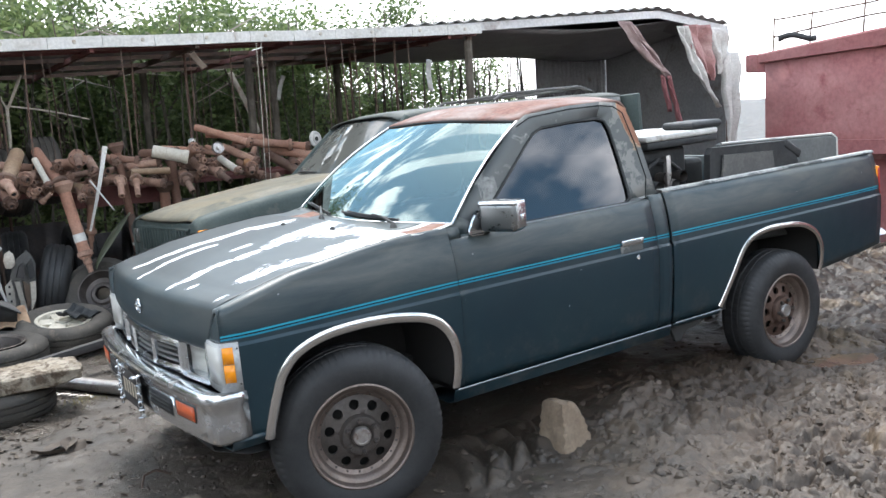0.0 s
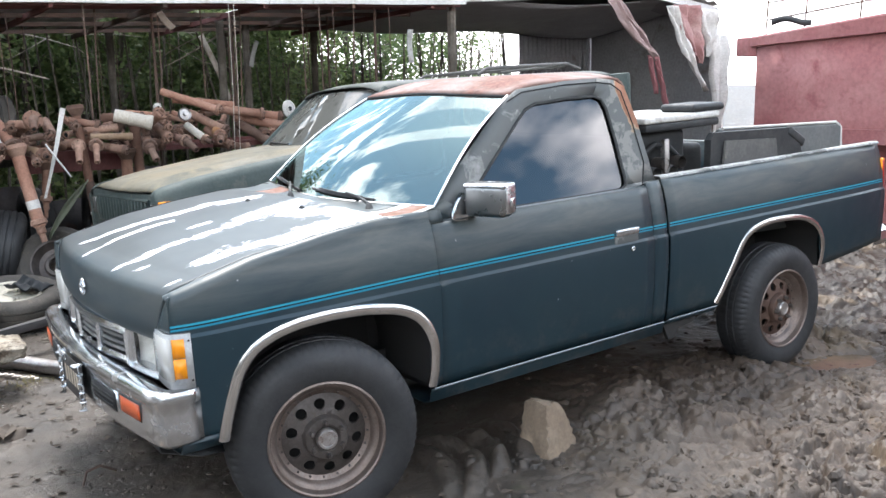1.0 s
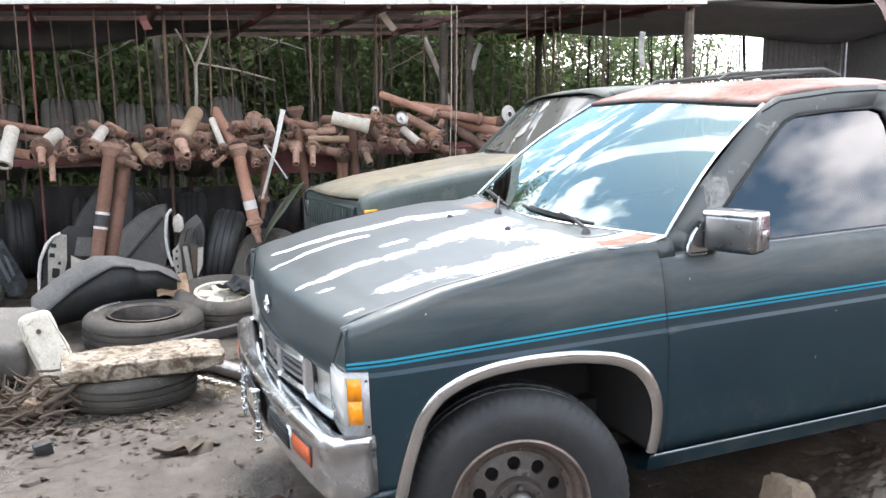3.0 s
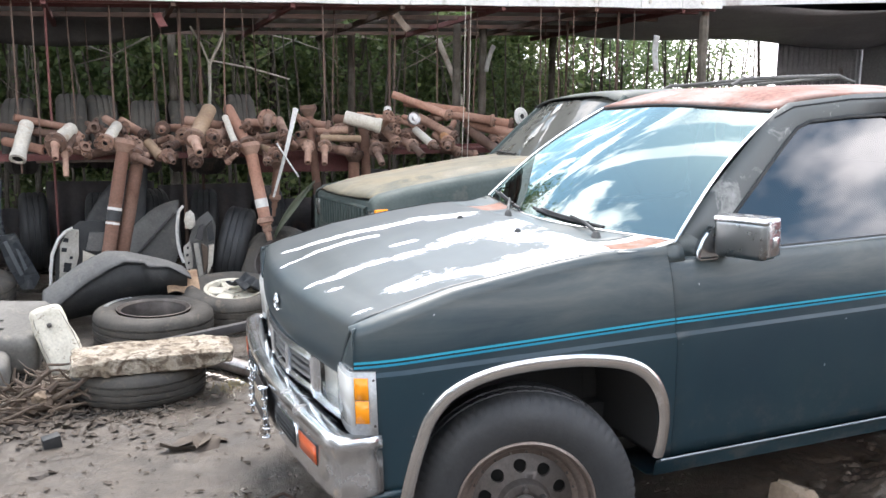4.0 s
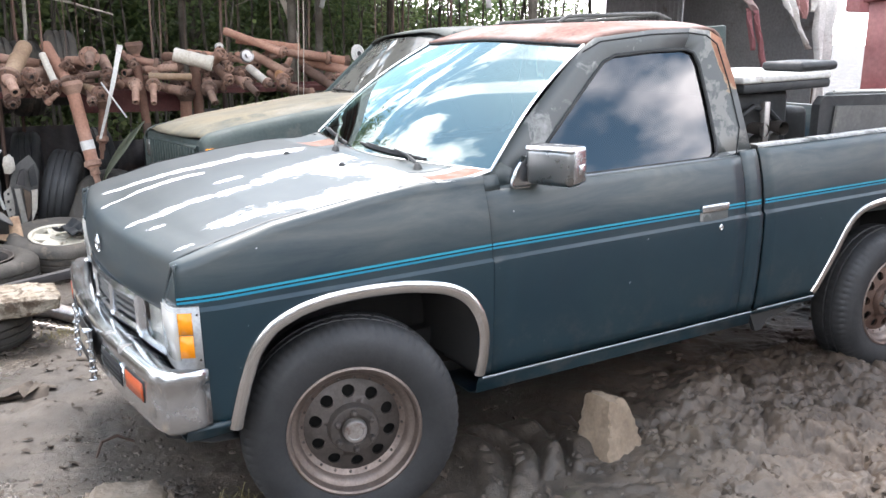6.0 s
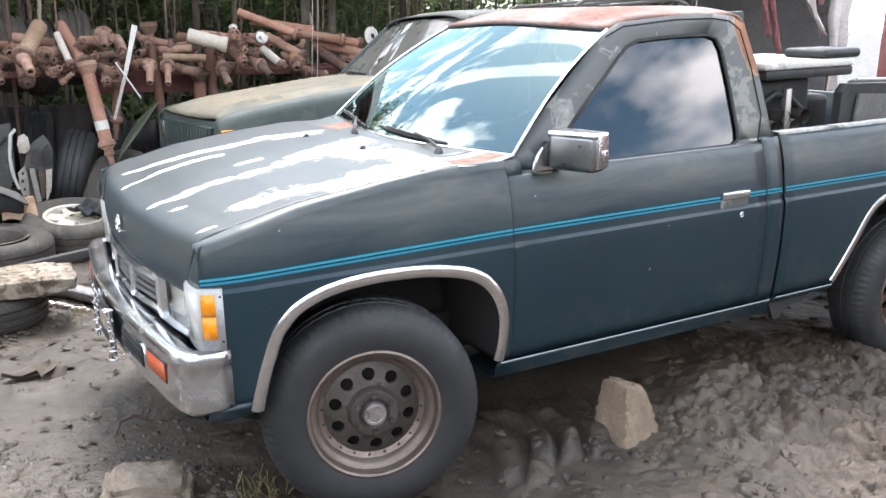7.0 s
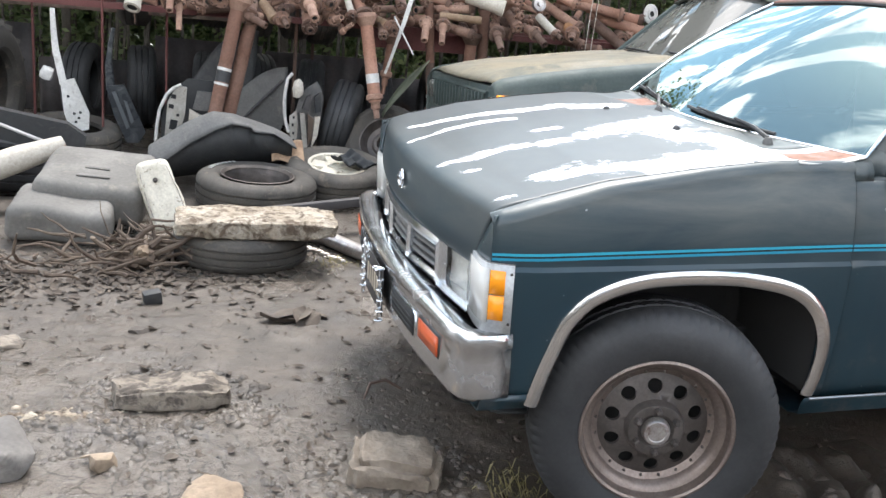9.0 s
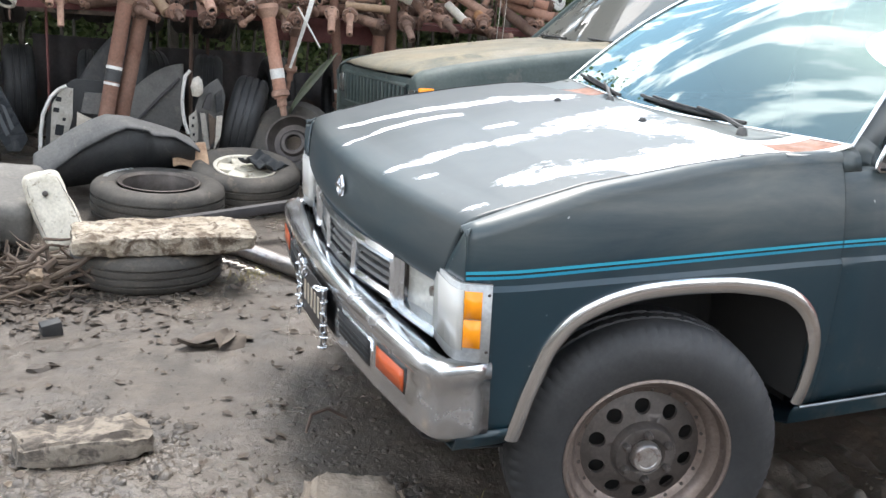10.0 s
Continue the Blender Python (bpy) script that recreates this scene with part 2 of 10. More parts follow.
def pillar_material():
    """Grey primer with pale filler patches; the outer rear edge has gone to orange rust."""
    m, nt, N, L, B = shader("rusted_pillar_paint")
    vec = N.new("ShaderNodeTexCoord").outputs["Object"]
    a = tex_noise(N, L, vec, 8.0, 6.0, 0.65, 0.4)
    b = tex_noise(N, L, vec, 45.0, 4.0, 0.6)
    col = blend(N, L, ramp_of(N, L, a, 0.52, 0.57), (0.078, 0.083, 0.080), (0.175, 0.170, 0.156))
    sep = N.new("ShaderNodeSeparateXYZ"); L.new(vec, sep.inputs[0])
    edge = N.new("ShaderNodeMapRange")
    edge.inputs["From Min"].default_value = 1.690
    edge.inputs["From Max"].default_value = 1.735
    L.new(sep.outputs["X"], edge.inputs["Value"])
    up = N.new("ShaderNodeMapRange")
    up.inputs["From Min"].default_value = 1.22
    up.inputs["From Max"].default_value = 1.42
    L.new(sep.outputs["Z"], up.inputs["Value"])
    reach = N.new("ShaderNodeMath"); reach.operation = "MULTIPLY"
    L.new(edge.outputs[0], reach.inputs[0]); L.new(up.outputs[0], reach.inputs[1])
    ragged = N.new("ShaderNodeMath"); ragged.operation = "ADD"
    L.new(reach.outputs[0], ragged.inputs[0]); L.new(a, ragged.inputs[1])
    rust = blend(N, L, ramp_of(N, L, b, 0.35, 0.7), (0.25, 0.118, 0.068), (0.185, 0.080, 0.048))
    tan = ramp_of(N, L, ragged.outputs[0], 0.78, 0.84)
    col = blend(N, L, tan, col, (0.30, 0.21, 0.13))
    col = blend(N, L, ramp_of(N, L, ragged.outputs[0], 0.86, 0.92), col, rust)
    L.new(col, B.inputs["Base Color"])
    L.new(ramp_of(N, L, ragged.outputs[0], 0.6, 0.95, (0.5,) * 3 + (1,), (0.9,) * 3 + (1,)), B.inputs["Roughness"])
    bump(N, L, B, b, 0.25, 0.002)
    return m


def chrome_material(name, tint=(0.62, 0.64, 0.66), rough=(0.12, 0.34), dirt=(0.16, 0.13, 0.10), spread=(0.55, 0.78)):
    m, nt, N, L, B = shader(name)
    vec = N.new("ShaderNodeTexCoord").outputs["Object"]
    a = tex_noise(N, L, vec, 9.0, 6.0, 0.7)
    b = tex_noise(N, L, vec, 90.0, 3.0, 0.6)
    mask = ramp_of(N, L, a, *spread)
    col = blend(N, L, mask, tint, dirt)
    L.new(col, B.inputs["Base Color"])
    L.new(ramp_of(N, L, a, 0.3, 0.75, (rough[0],) * 3 + (1,), (rough[1],) * 3 + (1,)), B.inputs["Roughness"])
    met = N.new("ShaderNodeMath"); met.operation = "MULTIPLY_ADD"
    met.inputs[1].default_value = -0.6; met.inputs[2].default_value = 1.0
    L.new(mask, met.inputs[0]); L.new(met.outputs[0], B.inputs["Metallic"])
    bump(N, L, B, b, 0.06, 0.001)
    return m


def glass_material(name, tint, mirror, gloss=(0.9, 0.9, 0.9), dust=0.10):
    """A thin pane: tinted see-through glass under a reflecting face."""
    m, nt, N, L, B = shader(name)
    N.remove(B)
    out = N["Material Output"]
    tr = N.new("ShaderNodeBsdfTransparent"); tr.inputs[0].default_value = (*tint, 1)
    gl = N.new("ShaderNodeBsdfGlossy"); gl.inputs["Roughness"].default_value = 0.012
    gl.inputs["Color"].default_value = (*gloss, 1)
    fr = N.new("ShaderNodeFresnel"); fr.inputs["IOR"].default_value = mirror
    vec = N.new("ShaderNodeTexCoord").outputs["Object"]
    b = N.new("ShaderNodeBump"); b.inputs["Strength"].default_value = 0.02; b.inputs["Distance"].default_value = 0.02
    L.new(tex_noise(N, L, vec, 2.3, 2.0), b.inputs["Height"])
    L.new(b.outputs[0], gl.inputs["Normal"])
    mx = N.new("ShaderNodeMixShader")
    L.new(fr.outputs[0], mx.inputs[0]); L.new(tr.outputs[0], mx.inputs[1]); L.new(gl.outputs[0], mx.inputs[2])
    # dust on the face
    du = N.new("ShaderNodeBsdfDiffuse"); du.inputs[0].default_value = (0.15, 0.15, 0.135, 1)
    mx2 = N.new("ShaderNodeMixShader")
    dm = N.new("ShaderNodeMath"); dm.operation = "MULTIPLY"; dm.inputs[1].default_value = dust
    L.new(ramp_of(N, L, tex_noise(N, L, vec, 5.0, 6.0, 0.7), 0.4 if dust < 0.3 else 0.1, 0.8 if dust < 0.3 else 0.5), dm.inputs[0])
    L.new(dm.outputs[0], mx2.inputs[0]); L.new(mx.outputs[0], mx2.inputs[1]); L.new(du.outputs[0], mx2.inputs[2])
    L.new(mx2.outputs[0], out.inputs["Surface"])
    return m


def mud_material():
    m, nt, N, L, B = shader("wet_mud")
    vec = N.new("ShaderNodeTexCoord").outputs["Object"]
    a = tex_noise(N, L, vec, 1.1, 6.0, 0.6, 0.5)
    b = tex_noise(N, L, vec, 5.5, 7.0, 0.65, 0.3)
    c = tex_noise(N, L, vec, 34.0, 5.0, 0.65)
    d = tex_noise(N, L, vec, 160.0, 3.0, 0.6)
    geo = N.new("ShaderNodeSeparateXYZ"); L.new(vec, geo.inputs[0])
    col = blend(N, L, ramp_of(N, L, b, 0.35, 0.68), (0.039, 0.031, 0.0235), (0.092, 0.0735, 0.057))
    col = blend(N, L, ramp_of(N, L, a, 0.5, 0.66), col, (0.105, 0.087, 0.0695))
    col = blend(N, L, ramp_of(N, L, c, 0.60, 0.74), col, (0.034, 0.028, 0.023))
    moss = ramp_of(N, L, tex_noise(N, L, vec, 1.9, 5.0, 0.7), 0.66, 0.76)
    hm = N.new("ShaderNodeMath"); hm.operation = "MULTIPLY"; hm.inputs[1].default_value = 0.35
    L.new(moss, hm.inputs[0])
    col = blend(N, L, hm.outputs[0], col, (0.10, 0.115, 0.035))
    vor = N.new("ShaderNodeTexVoronoi"); vor.feature = "DISTANCE_TO_EDGE"; vor.inputs["Scale"].default_value = 8.0
    wob = N.new("ShaderNodeVectorMath"); wob.operation = "MULTIPLY_ADD"; wob.inputs[1].default_value = (0.08, 0.08, 0.08)
    nz = N.new("ShaderNodeTexNoise"); nz.inputs["Scale"].default_value = 9.0; L.new(vec, nz.inputs["Vector"])
    L.new(nz.outputs["Color"], wob.inputs[0]); L.new(vec, wob.inputs[2]); L.new(wob.outputs[0], vor.inputs["Vector"])
    crack = ramp_of(N, L, vor.outputs["Distance"], 0.010, 0.045, (1, 1, 1, 1), (0, 0, 0, 1))
    ck = N.new("ShaderNodeMath"); ck.operation = "MULTIPLY"
    dst = N.new("ShaderNodeVectorMath"); dst.operation = "DISTANCE"; dst.inputs[1].default_value = (-1.30, 0.45, 0.0)
    L.new(vec, dst.inputs[0])
    dn = N.new("ShaderNodeMath"); dn.operation = "MULTIPLY_ADD"; dn.inputs[1].default_value = 0.5
    L.new(b, dn.inputs[0]); L.new(dst.outputs["Value"], dn.inputs[2])
    L.new(crack, ck.inputs[0]); L.new(ramp_of(N, L, dn.outputs[0], 0.72, 0.86, (1, 1, 1, 1), (0, 0, 0, 1)), ck.inputs[1])
    ck2 = N.new("ShaderNodeMath"); ck2.operation = "MULTIPLY"; ck2.inputs[1].default_value = 0.7
    L.new(ck.outputs[0], ck2.inputs[0])
    col = blend(N, L, ck2.outputs[0], col, (0.030, 0.024, 0.019))
    spots = ramp_of(N, L, tex_noise(N, L, vec, 13.0, 6.0, 0.7), 0.52, 0.63)
    sp2 = N.new("ShaderNodeMath"); sp2.operation = "MULTIPLY"; sp2.inputs[1].default_value = 0.6
    L.new(spots, sp2.inputs[0])
    col = blend(N, L, sp2.outputs[0], col, (0.045, 0.036, 0.029))
    # soaked and churned beside the truck
    wx = N.new("ShaderNodeMapRange"); wx.inputs["From Min"].default_value = 0.75; wx.inputs["From Max"].default_value = 1.70
    wobx = N.new("ShaderNodeMath"); wobx.operation = "MULTIPLY_ADD"; wobx.inputs[1].default_value = 0.9
    L.new(b, wobx.inputs[0]); L.new(geo.outputs["X"], wobx.inputs[2])
    sh = N.new("ShaderNodeMath"); sh.operation = "SUBTRACT"; sh.inputs[1].default_value = 0.45
    L.new(wobx.outputs[0], sh.inputs[0]); L.new(sh.outputs[0], wx.inputs["Value"])
    soak = N.new("ShaderNodeMix"); soak.data_type = "RGBA"; soak.blend_type = "MULTIPLY"
    L.new(wx.outputs[0], soak.inputs["Factor"]); L.new(col, soak.inputs["A"]); soak.inputs["B"].default_value = (1.0, 0.91, 0.86, 1)
    col = soak.outputs["Result"]
    # earth colour multiplied darker further back
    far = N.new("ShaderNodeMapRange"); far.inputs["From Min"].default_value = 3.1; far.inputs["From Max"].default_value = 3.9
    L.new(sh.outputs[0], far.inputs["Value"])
    rear_tone = N.new("ShaderNodeMix"); rear_tone.data_type = "RGBA"; rear_tone.blend_type = "MULTIPLY"
    L.new(far.outputs[0], rear_tone.inputs["Factor"]); L.new(col, rear_tone.inputs["A"]); rear_tone.inputs["B"].default_value = (0.40, 0.36, 0.335, 1)
    col = rear_tone.outputs["Result"]
    # clay turned up in the ruts
    clay = ramp_of(N, L, tex_noise(N, L, vec, 2.6, 6.0, 0.65, 0.6), 0.56, 0.67)
    cm = N.new("ShaderNodeMath"); cm.operation = "MULTIPLY"
    L.new(clay, cm.inputs[0]); L.new(wx.outputs[0], cm.inputs[1])
    col = blend(N, L, cm.outputs[0], col, (0.150, 0.110, 0.072))
    L.new(col, B.inputs["Base Color"])
    rgh = ramp_of(N, L, a, 0.42, 0.58, (0.62,) * 3 + (1,), (0.17,) * 3 + (1,))
    wetr = ramp_of(N, L, b, 0.35, 0.7, (0.40,) * 3 + (1,), (0.66,) * 3 + (1,))
    wet2 = N.new("ShaderNodeMapRange"); wet2.inputs["From Min"].default_value = 0.0; wet2.inputs["From Max"].default_value = 0.55
    L.new(sh.outputs[0], wet2.inputs["Value"])
    L.new(blend(N, L, wet2.outputs[0], rgh, wetr), B.inputs["Roughness"])
    grain = N.new("ShaderNodeMath"); grain.operation = "MULTIPLY_ADD"; grain.inputs[1].default_value = 0.4
    L.new(d, grain.inputs[0]); L.new(c, grain.inputs[2])
    slick = N.new("ShaderNodeMapRange"); slick.inputs["To Min"].default_value = 1.0; slick.inputs["To Max"].default_value = 0.35
    L.new(wx.outputs[0], slick.inputs["Value"])
    add0 = N.new("ShaderNodeMath"); add0.operation = "MULTIPLY"
    L.new(grain.outputs[0], add0.inputs[0]); L.new(slick.outputs[0], add0.inputs[1])
    tear = tex_noise(N, L, vec, 7.0, 3.0, 0.5, 0.8)
    fold = N.new("ShaderNodeMath"); fold.operation = "PINGPONG"; fold.inputs[1].default_value = 0.16
    L.new(tear, fold.inputs[0])
    deep = N.new("ShaderNodeMath"); deep.operation = "MULTIPLY"
    L.new(fold.outputs[0], deep.inputs[0]); L.new(wx.outputs[0], deep.inputs[1])
    add = N.new("ShaderNodeMath"); add.operation = "MULTIPLY_ADD"; add.inputs[1].default_value = 1.2
    L.new(deep.outputs[0], add.inputs[0]); L.new(add0.outputs[0], add.inputs[2])
    bump(N, L, B, add.outputs[0], 0.7, 0.012)
    sl = N.new("ShaderNodeMapRange"); sl.inputs["To Min"].default_value = 0.5; sl.inputs["To Max"].default_value = 0.36
    L.new(wx.outputs[0], sl.inputs["Value"]); L.new(sl.outputs[0], B.inputs["Specular IOR Level"])
    return m


def leaf_material(name, a, b):
    m, nt, N, L, B = shader(name)
    geo = N.new("ShaderNodeNewGeometry")
    col = blend(N, L, geo.outputs["Random Per Island"], a, b)
    L.new(col, B.inputs["Base Color"])
    B.inputs["Roughness"].default_value = 0.5
    tl = N.new("ShaderNodeBsdfTranslucent")
    hs = N.new("ShaderNodeHueSaturation"); hs.inputs["Value"].default_value = 1.6
    L.new(col, hs.inputs["Color"]); L.new(hs.outputs[0], tl.inputs[0])
    mx = N.new("ShaderNodeMixShader"); mx.inputs[0].default_value = 0.5
    L.new(B.outputs[0], mx.inputs[1]); L.new(tl.outputs[0], mx.inputs[2])
    L.new(mx.outputs[0], N["Material Output"].inputs["Surface"])
    return m


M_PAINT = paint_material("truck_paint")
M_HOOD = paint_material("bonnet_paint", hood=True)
M_ROOF = rust_paint("rusted_roof_paint", (0.21, 0.165, 0.145), (0.25, 0.118, 0.088), 0.34, 0.60, 2.6)
M_PILLAR = rust_paint("peeling_pillar_paint", (0.075, 0.080, 0.078), (0.29, 0.29, 0.278), 0.54, 0.60, 8.0)
M_RAIL = rust_paint("worn_rail_paint", (0.07, 0.076, 0.074), (0.50, 0.50, 0.485), 0.44, 0.50, 3.5)
M_CPILLAR = pillar_material()
M_COWL = rust_paint("rusted_cowl", (0.17, 0.070, 0.042), (0.26, 0.125, 0.080), 0.4, 0.6, 9.0)
M_CHROME = chrome_material("chrome")
M_BUMPER = chrome_material("dull_chrome", (0.57, 0.585, 0.60), (0.12, 0.34), (0.20, 0.15, 0.11), (0.54, 0.80))
M_TRIM = chrome_material("arch_trim_metal", (0.68, 0.67, 0.66), (0.10, 0.30), (0.34, 0.22, 0.18), (0.62, 0.80))
M_STRIP = chrome_material("sill_metal", (0.19, 0.205, 0.22), (0.3, 0.5), (0.12, 0.11, 0.10))
M_STRIPE = plain("blue_stripe", (0.006, 0.18, 0.27), 0.4)
M_STRIPE2 = plain("pale_blue_stripe", (0.014, 0.25, 0.35), 0.4)
M_LINE = plain("panel_gap", (0.004, 0.005, 0.006), 0.8)
M_TYRE = worn("tyre_rubber", (0.016, 0.0165, 0.0175), (0.025, 0.025, 0.026), (0.045, 0.041, 0.036), 4.0, 90.0, (0.5, 0.8), 0.0, 0.25, 0.002, (0.4, 0.6), (0.64, 0.84))
M_OLDTYRE = worn("dusty_hazed_tyre", (0.046, 0.041, 0.035), (0.082, 0.072, 0.060), (0.15, 0.122, 0.092), 3.0, 80.0, (0.75, 0.95), 0.0, 0.3, 0.003)
M_RIM = worn("bronze_grey_wheel_steel", (0.165, 0.128, 0.108), (0.215, 0.172, 0.15), (0.14, 0.10, 0.08), 8.0, 120.0, (0.32, 0.55), 0.6, 0.15, 0.001)
M_RIMDARK = worn("dark_wheel_disc", (0.066, 0.056, 0.050), (0.105, 0.090, 0.082), (0.07, 0.055, 0.045), 8.0, 120.0, (0.4, 0.65), 0.5, 0.15, 0.001)
M_RIMRUST = worn("rusty_wheel_steel", (0.10, 0.060, 0.045), (0.145, 0.095, 0.074), (0.07, 0.04, 0.03), 8.0, 120.0, (0.4, 0.7), 0.5, 0.15, 0.001)
M_HUB = worn("hub_cap_metal", (0.42, 0.39, 0.37), (0.30, 0.27, 0.25), (0.18, 0.10, 0.08), 14.0, 150.0, (0.25, 0.5), 0.8, 0.1, 0.001)
M_BLACK = worn("black_plastic", (0.016, 0.017, 0.018), (0.028, 0.028, 0.028), (0.06, 0.055, 0.05), 5.0, 90.0, (0.45, 0.75), 0.0, 0.15, 0.001)
M_DARK = plain("dark_underside", (0.024, 0.023, 0.022), 0.9)
M_GREYPL = worn("grey_dusty_plastic", (0.085, 0.082, 0.078), (0.125, 0.12, 0.112), (0.18, 0.165, 0.145), 3.0, 70.0, (0.6, 0.85), 0.0, 0.2, 0.002)
M_TANK = worn("matt_grey_tank", (0.105, 0.098, 0.088), (0.150, 0.141, 0.127), (0.20, 0.18, 0.15), 3.0, 60.0, (0.7, 0.9), 0.0, 0.2, 0.002)
M_RUST = worn("rusty_steel", (0.165, 0.092, 0.064), (0.26, 0.165, 0.122), (0.095, 0.050, 0.036), 4.0, 70.0, (0.75, 0.95), 0.2, 0.5, 0.003, random_value=0.55)
M_ORANGERUST = worn("orange_rust", (0.30, 0.14, 0.055), (0.36, 0.19, 0.09), (0.16, 0.07, 0.035), 6.0, 70.0, (0.8, 0.95), 0.1, 0.4, 0.003)
M_RUSTTUBE = worn("brown_rusted_tube", (0.215, 0.108, 0.072), (0.29, 0.165, 0.118), (0.13, 0.06, 0.04), 3.0, 60.0, (0.7, 0.95), 0.1, 0.3, 0.002, random_value=0.4)
M_CANWHITE = worn("dented_off_white_metal", (0.43, 0.39, 0.31), (0.55, 0.51, 0.42), (0.17, 0.135, 0.10), 7.0, 60.0, (0.4, 0.7), 0.0, 0.3, 0.003, (0.4, 0.6), (0.60, 0.68))
M_PALETUBE = worn("pale_dusty_tube", (0.40, 0.36, 0.30), (0.50, 0.46, 0.40), (0.22, 0.12, 0.08), 4.0, 60.0, (0.6, 0.9), 0.0, 0.3, 0.002)
M_TANTUBE = worn("tan_rusted_tube", (0.23, 0.150, 0.092), (0.31, 0.215, 0.14), (0.15, 0.075, 0.048), 3.0, 60.0, (0.7, 0.95), 0.1, 0.3, 0.002, random_value=0.3)
M_REDPIPE = worn("red_oxide_steel", (0.105, 0.032, 0.028), (0.140, 0.050, 0.044), (0.06, 0.030, 0.024), 3.0, 60.0, (0.7, 0.9), 0.0, 0.2, 0.002)
M_ROD = worn("rusted_rod", (0.085, 0.055, 0.042), (0.13, 0.075, 0.055), (0.05, 0.035, 0.03), 5.0, 90.0, (0.8, 0.95), 0.1, 0.2, 0.001)
M_EAVE = worn("weathered_white_board", (0.50, 0.485, 0.455), (0.58, 0.565, 0.54), (0.32, 0.28, 0.24), 1.5, 40.0, (0.7, 0.9), 0.0, 0.3, 0.003)
M_SHEET = worn("zinc_roof_sheet", (0.50, 0.49, 0.49), (0.58, 0.57, 0.565), (0.24, 0.18, 0.15), 1.0, 30.0, (0.55, 0.8), 0.2, 0.2, 0.002)
M_OLDSHEET = worn("old_dark_sheet", (0.050, 0.046, 0.046), (0.075, 0.066, 0.064), (0.12, 0.075, 0.055), 1.0, 30.0, (0.6, 0.85), 0.2, 0.2, 0.002)
M_CORR = worn("grey_corrugated_sheet", (0.26, 0.255, 0.24), (0.34, 0.33, 0.31), (0.16, 0.11, 0.085), 1.2, 30.0, (0.5, 0.8), 0.3, 0.2, 0.002)
M_CONT = worn("faded_red_steel", (0.29, 0.105, 0.103), (0.36, 0.160, 0.153), (0.22, 0.070, 0.068), 1.3, 25.0, (0.6, 0.85), 0.0, 0.25, 0.003, (0.40, 0.62), (0.54, 0.70))
M_CURTP = worn("pinkish_grey_strip", (0.30, 0.215, 0.205), (0.36, 0.275, 0.26), (0.22, 0.15, 0.14), 3.0, 50.0, (0.6, 0.85), 0.0, 0.2, 0.002)
M_CURTR = worn("faded_red_strip", (0.30, 0.15, 0.14), (0.38, 0.24, 0.22), (0.22, 0.10, 0.09), 3.0, 50.0, (0.6, 0.85), 0.0, 0.2, 0.002)
M_RIBBON = plain("red_ribbon", (0.32, 0.135, 0.14), 0.6)
M_TARP = worn("grey_tarpaulin", (0.30, 0.297, 0.30), (0.36, 0.355, 0.355), (0.30, 0.27, 0.25), 1.5, 40.0, (0.6, 0.85), 0.0, 0.2, 0.002)
M_CURTW = worn("off_white_strip", (0.52, 0.50, 0.47), (0.62, 0.60, 0.57), (0.34, 0.29, 0.25), 3.0, 50.0, (0.6, 0.85), 0.0, 0.2, 0.002)
M_STONE = worn("pale_concrete", (0.25, 0.205, 0.15), (0.36, 0.315, 0.25), (0.095, 0.068, 0.046), 5.0, 55.0, (0.85, 0.97), 0.0, 0.8, 0.010, (0.4, 0.6), (0.45, 0.60))
M_MUDSTONE = worn("muddy_stone", (0.150, 0.122, 0.093), (0.20, 0.168, 0.132), (0.060, 0.048, 0.038), 5.0, 60.0, (0.75, 0.95), 0.0, 0.6, 0.007, (0.4, 0.6), (0.47, 0.58))
M_SHEDWALL = worn("grey_shed_sheet", (0.20, 0.197, 0.2), (0.25, 0.245, 0.245), (0.12, 0.09, 0.08), 1.0, 30.0, (0.7, 0.9), 0.0, 0.2, 0.002)
M_TAILGATE = worn("grey_green_paint", (0.085, 0.092, 0.090), (0.12, 0.126, 0.122), (0.16, 0.155, 0.14), 2.5, 60.0, (0.4, 0.65), 0.0, 0.1, 0.001)
M_GLOSSBLACK = worn("glossy_dark_paint", (0.020, 0.024, 0.028), (0.035, 0.038, 0.042), (0.15, 0.15, 0.14), 5.0, 80.0, (0.15, 0.4), 0.0, 0.1, 0.001)
M_WAGONROOF = worn("dusty_green_roof", (0.085, 0.092, 0.082), (0.13, 0.13, 0.112), (0.18, 0.165, 0.13), 2.0, 60.0, (0.6, 0.85), 0.0, 0.1, 0.001)
M_PRESS = worn("dirty_inner_steel", (0.26, 0.24, 0.21), (0.36, 0.335, 0.30), (0.15, 0.10, 0.07), 7.0, 80.0, (0.5, 0.8), 0.0, 0.2, 0.001)
M_WATER = worn("muddy_water", (0.125, 0.088, 0.056), (0.145, 0.105, 0.070), (0.085, 0.062, 0.042), 4.0, 30.0, (0.06, 0.16), 0.0, 0.03, 0.001, spec=0.25)
M_UNSEENWALL = worn("unseen_wall_grey", (0.11, 0.107, 0.102), (0.15, 0.144, 0.135), (0.07, 0.066, 0.06), 0.6, 12.0, (0.85, 0.95), 0.0, 0.3, 0.004)
M_ROCK = worn("tan_sandstone", (0.20, 0.148, 0.102), (0.27, 0.208, 0.148), (0.13, 0.095, 0.07), 5.0, 60.0, (0.85, 0.97), 0.0, 0.5, 0.006)
M_PALEROCK = worn("grey_brown_stone", (0.165, 0.130, 0.098), (0.225, 0.185, 0.143), (0.085, 0.068, 0.054), 5.0, 60.0, (0.8, 0.95), 0.0, 0.6, 0.007)
